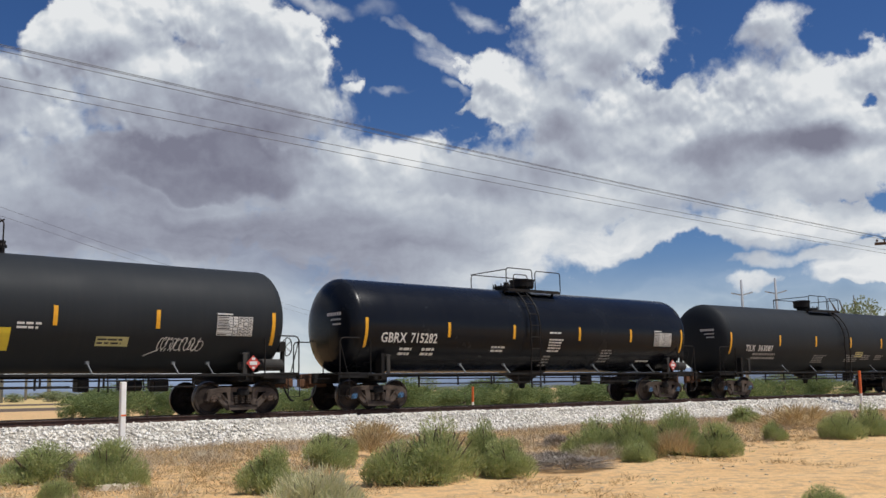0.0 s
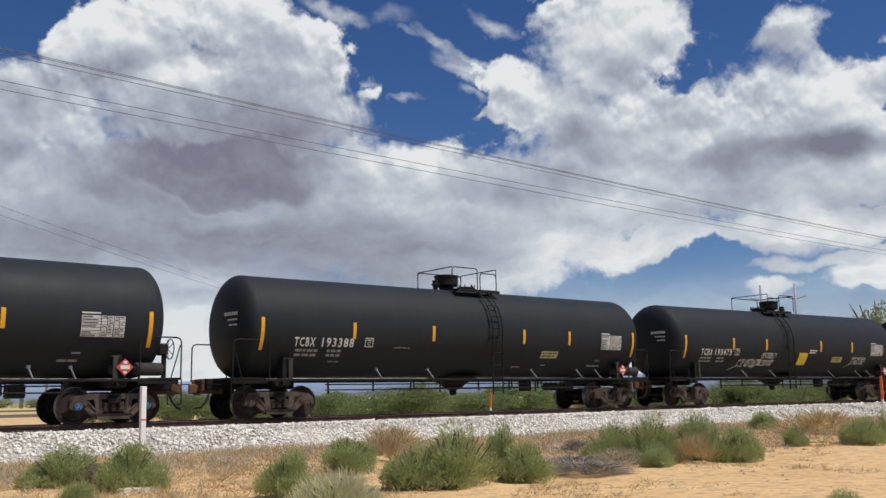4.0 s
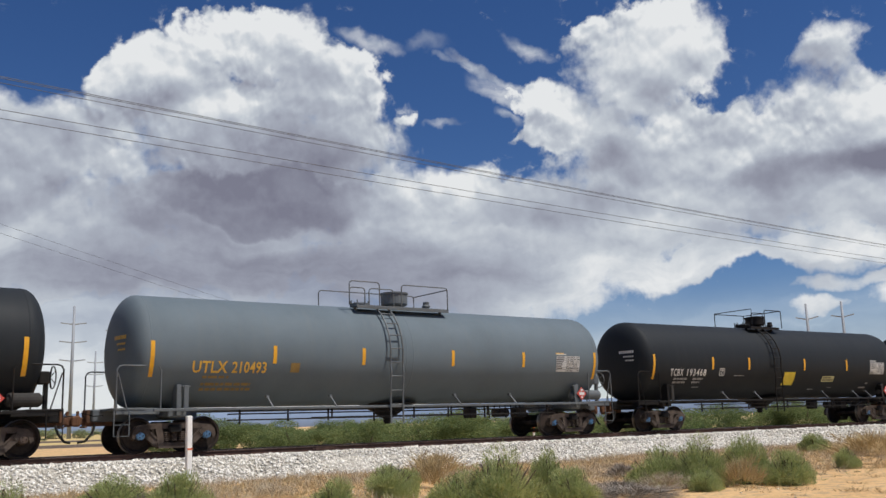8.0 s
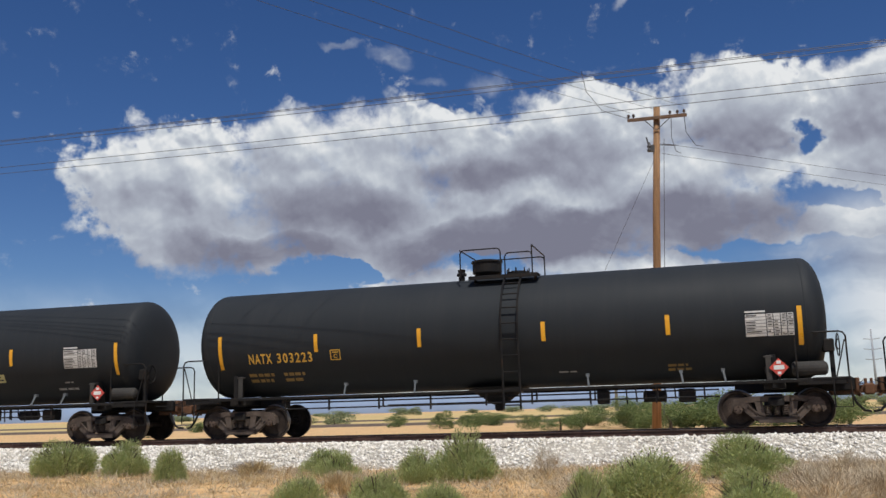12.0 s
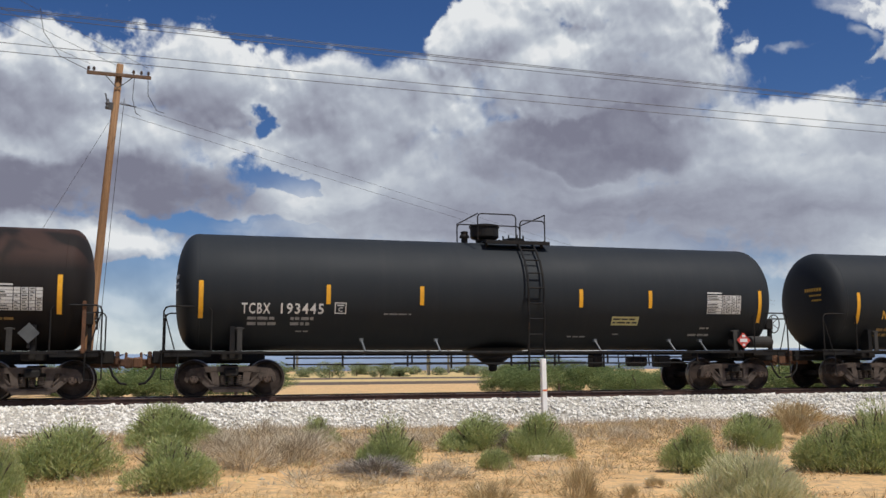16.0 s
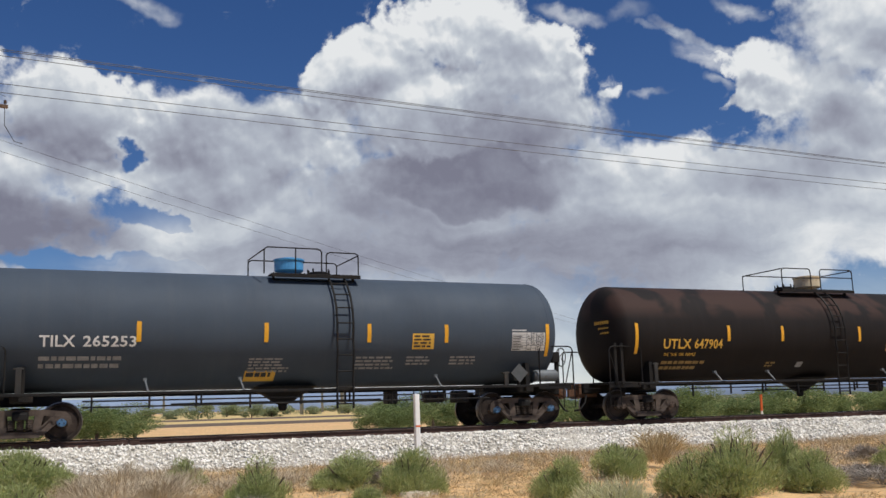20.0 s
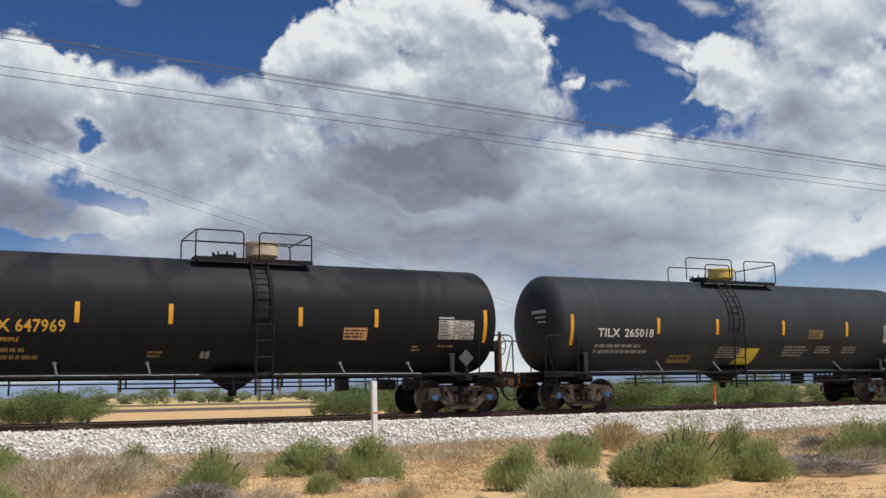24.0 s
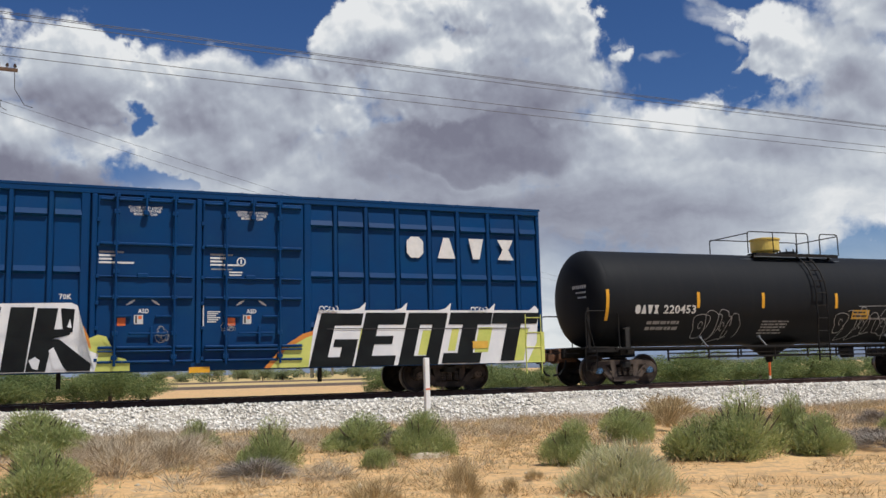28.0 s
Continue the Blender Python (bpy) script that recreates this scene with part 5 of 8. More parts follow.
    for x0, x1, h0, h1, mk, rows, slant in spec["plates"]:
        bm = bmesh.new()
        if rows < 0:        # outlined box with a letter in it
            for q in ((x0, x1, h0, h0 + 0.025), (x0, x1, h1 - 0.025, h1), (x0, x0 + 0.025, h0 + 0.025, h1 - 0.025), (x1 - 0.025, x1, h0 + 0.025, h1 - 0.025), (x0 + 0.06, x1 - 0.06, h1 - 0.085, h1 - 0.055)):
                add_patch(bm, *q, 0.008, 0, rows=1)
            add_text(bm, "C", x0 + 0.095, x1 - 0.095, h0 + 0.05, h0 + 0.16, lambda x, h: on_shell(x, h, 0.009))
            part("stencil_box", bm, M[mk], shell, "outlined stencil box")
            continue
        add_patch(bm, x0, x1, h0, h1, 0.008, 0, slant=slant)
        if rows:
            add_dashes(bm, x0 + 0.04, x1 - 0.02, h1 - 0.05, rows, (h1 - h0 - 0.06) / rows, rnd, lambda b, xa, xb, ha, hb, m=1: add_patch(b, xa, xb, ha, hb, 0.013, 1, rows=1), 1, 0.5)
        part("label_panel", bm, [M[mk], M["panel_dark"]], shell)
    for x0, x1, h0, h1 in spec["tables"]:
        bm = bmesh.new()
        n = 7
        add_patch(bm, x0, x0 + 0.42 * (x1 - x0), h1 + 0.03, h1 + 0.07, 0.008)
        for r in range(n):
            ha, hb = h0 + (h1 - h0) * r / n, h0 + (h1 - h0) * (r + 0.86) / n
            x = x0
            for wgt in (0.44, 0.14, 0.15, 0.13, 0.14):
                w = wgt * (x1 - x0)
                add_patch(bm, x, x + w - 0.018, ha, hb, 0.008, 0, rows=1)
                if rnd.random() < 0.8:
                    add_patch(bm, x + 0.02, x + w * rnd.uniform(0.45, 0.85), ha + 0.02, hb - 0.02, 0.012, 1, rows=1)
                x += w
        part("data_table", bm, [M["panel_white"], M["panel_dark"]], shell, "white stencilled data table")
    for x, h, s, mk in spec["placards"]:
        y = -1.46
        bm = bmesh.new()
        add_slab(bm, [(x, h - s), (x + s, h), (x, h + s), (x - s, h)], y - 0.012, y + 0.012)
        if mk == "red_placard":
            for dx0, dx1, dh0, dh1 in ((-0.12, 0.12, -0.05, 0.05), (-0.05, 0.05, 0.09, 0.16), (-0.04, 0.04, -0.16, -0.10)):
                add_box(bm, (x + (dx0 + dx1) / 2, y - 0.016, h + (dh0 + dh1) / 2), (dx1 - dx0, 0.006, dh1 - dh0), mat=1)
        add_box(bm, (x, y + 0.06, h - 0.1), (0.06, 0.10, 0.5), mat=2)
        bmesh.ops.recalc_face_normals(bm, faces=bm.faces)
        part("placard_holder", bm, [M[mk], M["white"], fr], car, "diamond placard on its holder")
    for text, x0, x1, h0, h1, mk in spec.get("words", ()):
        step, at = (x1 - x0) / len(text), 0
        for word in text.split(" "):
            bm = bmesh.new()
            add_text(bm, word, x0 + at * step, x0 + (at + len(word)) * step, h0, h1, lambda x, h: on_shell(x, h, 0.008))
            part("word", bm, M[mk], shell)
            at += len(word) + 1
    for x in spec.get("loops", ()):
        bubble_tag(shell, *x)
    for i, x in enumerate(spec.get("scrawl", ())):
        scrawl(shell, x[0], x[1], x[2], x[3], x[4], i)
    # lettering on the trailing head
    for r, (w, t) in enumerate(((0.62, 0.10), (0.42, 0.05), (0.34, 0.05))):
        bm = bmesh.new()
        y0 = -0.95
        hh = 2.95 - r * 0.15
        k = 0
        while k * 0.1 < w:
            v = []
            for yy, zz in ((y0 + k * 0.1, hh), (y0 + k * 0.1 + 0.075, hh), (y0 + k * 0.1 + 0.075, hh + t), (y0 + k * 0.1, hh + t)):
                rr = min(0.999, math.hypot(yy, zz - TANK_H) / TANK_R)
                a = math.asin(rr ** (1 / 0.75))
                v.append(bm.verts.new((-half - 0.52 * math.cos(a) - 0.02, yy, zz)))
            bm.faces.new(v[::-1])
            k += 1
        part("end_stencil", bm, M[ink], shell)
    return car


def bubble_tag(parent, x0, x1, h0, h1, n):
    """Large chalky graffiti: the outlines of a row of rounded, overlapping forms."""
    rnd = random.Random(n + 77)
    bm = bmesh.new()
    w = (x1 - x0) / n

    def line(pts, r):
        for k, ((xa, ha), (xb, hb)) in enumerate(zip(pts, pts[1:])):
            d = Vector((xb - xa, hb - ha))
            if d.length < 1e-4:
                continue
            nn = Vector((-d.y, d.x)).normalized() * r
            q = [(xa - nn.x, ha - nn.y), (xb - nn.x, hb - nn.y), (xb + nn.x, hb + nn.y), (xa + nn.x, ha + nn.y)]
            bm.faces.new([bm.verts.new(on_shell(x, h, 0.009)) for x, h in q])

    for k in range(n):
        cx, ch = x0 + (k + 0.5) * w, h0 + (h1 - h0) * rnd.uniform(0.40, 0.55)
        a0, rx, rh, pw = rnd.uniform(0, 6.28), w * rnd.uniform(0.55, 0.75), (h1 - h0) * rnd.uniform(0.30, 0.46), rnd.uniform(0.5, 0.9)
        pts = []
        for i in range(33):
            a = a0 + i / 32 * rnd.choice((5.4, 5.45)) if k % 2 else a0 + i / 32 * 6.283
            c, s = math.cos(a), math.sin(a)
            wob = 1 + 0.16 * math.sin(3 * a + k) + 0.06 * math.sin(5 * a)
            pts.append((cx + rx * wob * math.copysign(abs(c) ** pw, c), ch + rh * wob * math.copysign(abs(s) ** pw, s)))
        line(pts, rnd.uniform(0.009, 0.014))
        if k % 2 == 0:
            line([(cx + rx * 0.25 * math.cos(a * 0.5), ch + rh * 0.3 * math.sin(a * 0.5)) for a in range(12)], 0.009)
    if n > 5:
        line([(x0 + 0.9, h1 - 0.02), (x1 + 0.1, h1 + 0.02), (x1 + 0.05, h1 - 0.45)], 0.009)
    bmesh.ops.recalc_face_normals(bm, faces=bm.faces)
    part("sprayed_tag", bm, M["chalk"], parent, "large chalky white graffiti outlines")


def scrawl(parent, x0, x1, h0, h1, mk, seed):
    """A thin sprayed tag in two rows of quick jagged strokes, no letters."""
    rnd = random.Random(seed + int(x0 * 100) + 500)
    bm = bmesh.new()

    def stroke(pts, r):
        for (xa, ha), (xb, hb) in zip(pts, pts[1:]):
            d = Vector((xb - xa, hb - ha))
            if d.length < 1e-4:
                continue
            nn = Vector((-d.y, d.x)).normalized() * r
            q = [(xa - nn.x, ha - nn.y), (xb - nn.x, hb - nn.y), (xb + nn.x, hb + nn.y), (xa + nn.x, ha + nn.y)]
            bm.faces.new([bm.verts.new(on_shell(x, h, 0.009)) for x, h in q])

    rows = 2 if h1 - h0 > 0.5 else 1
    for row in range(rows):
        ha, hb = h0 + (h1 - h0) * row / rows, h0 + (h1 - h0) * (row + 0.85) / rows
        x = x0 + rnd.uniform(0, 0.15)
        while x < x1:
            w = rnd.uniform(0.12, 0.22)
            lean = 0.25 * (hb - ha)
            q0, q1, tall = rnd.uniform(0, 6.28), rnd.uniform(3.2, 5.6), (hb - ha) * rnd.uniform(0.34, 0.5)
            mid = ha + (hb - ha) * rnd.uniform(0.42, 0.58)
            stroke([(x + 0.5 * w + 0.55 * w * math.cos(q0 + q1 * f / 9) + lean * 0.4 * math.sin(q0 + q1 * f / 9), mid + tall * math.sin(q0 + q1 * f / 9)) for f in range(10)], rnd.uniform(0.010, 0.015))
            if rnd.random() < 0.6:
                stroke([(x + rnd.uniform(0, 0.3) * w, ha), (x + rnd.uniform(0.4, 1) * w + lean, hb)], rnd.uniform(0.009, 0.014))
            x += w * 0.8
    stroke([(x0 - 0.3, h0 - 0.12), (x0 + 0.05, h0 + 0.03)], 0.012)
    bmesh.ops.recalc_face_normals(bm, faces=bm.faces)
    part("sprayed_tag", bm, M[mk], parent, "thin sprayed graffiti line")
def loop_rail(x0, x1, y, low, high, fall=0.0):
    """A bent rail: up at x0, along, down at x1."""
    s = 1 if x1 > x0 else -1
    return [(x0, y, low), (x0, y, high - 0.10), (x0 + s * 0.03, y, high - 0.03), (x0 + s * 0.10, y, high), (x1 - s * 0.10, y, high - fall), (x1 - s * 0.03, y, high - fall - 0.03), (x1, y, high - fall - 0.10), (x1, y, low)]


TOP = TANK_H + TANK_R


def kind_a(x, label, marks, **more):
    """The long black car with an open walkway round its valve housing."""
    y = -0.98
    s = dict(x=x, label=label, shell="matt black painted tank shell", half=8.03, trucks=7.17, end=9.42, frame="frame_black", paint="black_tank",
             gear="truck", blue=False, brackets=(-3.9, -1.9, 2.7, 5.0, 6.0), uprights=((-7.0, 1.72), (7.05, 1.72)), outlet=0.1, air_tank="frame_dusty",
             ladder=0.80, plat=(-0.40, 1.50), top="frame_black", dome=(-0.10, 0.41, 0.52), dome_paint="frame_black", dome_label="", manway=0.78, valves=(-0.78,),
             rails=[loop_rail(-0.62, 0.50, y, TOP - 0.05, TOP + 0.70), loop_rail(0.62, 1.36, y, TOP - 0.05, TOP + 0.55), [(1.36, y, TOP - 0.05), (1.36, y, TOP + 0.72), (1.36, 0.98, TOP + 0.72), (1.36, 0.98, TOP - 0.05)],
                    [(-0.62, y, TOP + 0.70), (-0.62, 0.98, TOP + 0.70), (-0.62, 0.98, TOP - 0.05)], loop_rail(-0.62, 1.36, 0.98, TOP - 0.05, TOP + 0.70)],
             bars=(-7.88, -4.69, -1.66, 2.13, 4.52, 7.90), ink="white", marks=marks,
             print=[(-6.82, -6.0, 1.99, 2, 0.13, None), (-5.75, -5.15, 1.99, 2, 0.13, None), (-5.6, -5.2, 1.66, 1, 0.06, None), (-3.35, -2.6, 2.10, 1, 0.06, None), (1.95, 2.5, 1.55, 1, 0.06, None), (5.7, 6.4, 1.62, 1, 0.10, None), (3.3, 3.6, 1.62, 1, 0.06, None), (6.0, 6.3, 1.80, 1, 0.08, None)],
             plates=[(3.24, 4.02, 1.84, 2.08, "pale_yellow", 2, 0.0)], tables=[(6.12, 7.24, 2.18, 2.72)], placards=[(7.28, 1.42, 0.22, "red_placard")])
    s.update(more)
    return s


def end_for_end(s):
    """The same fittings with the other end leading."""
    for k in ("ladder", "manway", "outlet"):
        s[k] = -s[k]
    s["plat"] = (-s["plat"][1], -s["plat"][0])
    s["dome"] = (-s["dome"][0], *s["dome"][1:])
    s["valves"] = tuple(-v for v in s.get("valves", ()))
    s["rails"] = [[(-p[0], p[1], p[2]) for p in r] for r in s["rails"]]
    return s


def c_box(ink="white", dx=0.0):
    return [(-4.46 + dx, -4.16 + dx, 2.08, 2.36, "white" if ink == "white" else "yellow_paint", -1, 0.0)]


def kind_b(x, label, marks, **more):
    """The older black car with a long railed platform and a cream housing."""
    y = -0.98
    s = dict(x=x, label=label, shell="worn brown-black painted tank shell", half=7.42, trucks=6.70, end=8.83, frame="frame_black", paint="brown_black_tank",
             gear="truck", blue=False, brackets=(-4.2, -2.1, 2.9, 4.9), uprights=((-6.55, 1.72), (6.2, 1.68)), outlet=0.3, air_tank="",
             ladder=0.72, plat=(-0.98, 2.20), top="frame_black", dome=(1.06, 0.45, 0.55), dome_paint="cream", dome_label="cream painted valve housing", manway=0.02,
             rails=[loop_rail(-0.95, 0.30, y, TOP - 0.05, TOP + 0.68), [(-0.95, y, TOP + 0.36), (0.30, y, TOP + 0.36)], loop_rail(2.17, 0.72, y, TOP - 0.05, TOP + 0.68), [(2.17, y, TOP + 0.40), (0.72, y, TOP + 0.40)],
                    [(-0.95, y, TOP + 0.66), (-0.95, 0.98, TOP + 0.66)], [(2.17, y, TOP + 0.66), (2.17, 0.98, TOP + 0.66)], loop_rail(-0.95, 2.17, 0.98, TOP - 0.05, TOP + 0.68)],
             bars=(-7.23, -3.78, -1.62, 1.70, 3.85, 7.25), bar_dh=0.06, posts=(-7.95, -7.72, 7.8), ink="yellow_paint", marks=marks, pipes=(0.92,),
             words=[("THE TANK CAR PEOPLE", -6.2, -5.0, 1.93, 2.02, "yellow_paint")], print=[(-6.2, -4.5, 1.78, 2, 0.16, "faded_yellow"), (-2.1, -1.7, 1.72, 2, 0.09, "faded_yellow"), (-0.8, -0.5, 1.72, 1, 0.3, "faded"), (5.8, 6.4, 1.92, 1, 0.10, "faded_yellow"), (5.0, 5.3, 1.9, 2, 0.09, "faded_yellow")],
             plates=[(2.92, 3.60, 2.04, 2.36, "orange_label", 3, 0.0)], tables=[(5.76, 6.90, 2.08, 2.62)], placards=[(6.62, 1.55, 0.24, "grey_placard")])
    s.update(more)
    return s


def kind_c(x, label, marks, **more):
    """The shorter smooth grey car."""
    y = -0.98
    s = dict(x=x, label=label, shell="blue-grey painted tank shell", half=7.34, trucks=6.62, end=8.65, frame="frame_black", paint="blue_grey_tank",
             gear="truck", blue=True, brackets=(-3.9, -1.6, 3.8), uprights=((-6.7, 1.72), (5.9, 1.5)), outlet=-0.2, air_tank="frame_grey",
             ladder=1.06, plat=(-0.75, 1.72), top="frame_black", dome=(-0.03, 0.40, 0.50), dome_paint="dome_blue", dome_label="bright blue valve housing", manway=0.82,
             rails=[loop_rail(-0.95, 0.62, y, TOP - 0.05, TOP + 0.66), loop_rail(0.75, 1.66, y, TOP - 0.05, TOP + 0.58), [(-0.95, y, TOP + 0.6), (-0.95, 0.98, TOP + 0.6), (-0.95, 0.98, TOP)], [(1.66, y, TOP + 0.52), (1.66, 0.98, TOP + 0.52), (1.66, 0.98, TOP)], [(-0.1, y, TOP - 0.05), (-0.1, y, TOP + 0.66)], loop_rail(-0.95, 1.66, 0.98, TOP - 0.05, TOP + 0.6)],
             bars=(-7.20, -4.10, -1.00, 1.77, 4.03, 7.25), ink="white", marks=marks, pipes=(0.92, 0.78),
             print=[(-6.3, -4.2, 1.98, 2, 0.17, "faded"), (-1.4, -0.3, 1.92, 5, 0.075, "faded"), (1.45, 2.6, 1.95, 4, 0.09, "faded"), (2.9, 3.7, 1.95, 3, 0.085, "faded"), (4.2, 5.0, 1.95, 3, 0.085, "faded")],
             plates=[(3.02, 3.66, 2.14, 2.56, "yellow_paint", 4, 0.0), (-1.45, -0.65, 1.36, 1.62, "yellow_paint", 1, 0.0)], tables=[(6.09, 7.19, 2.10, 2.62)], placards=[(6.3, 1.46, 0.27, "grey_placard")])
    s.update(more)
    return s


def mk(code, number, x0=-6.90, x1=-6.20, x2=-5.97, x3=-4.86, h0=2.06, h1=2.33):
    """Reporting mark and number side by side."""
    return [(code, x0, x1, h0, h1), (number, x2, x3, h0, h1)]


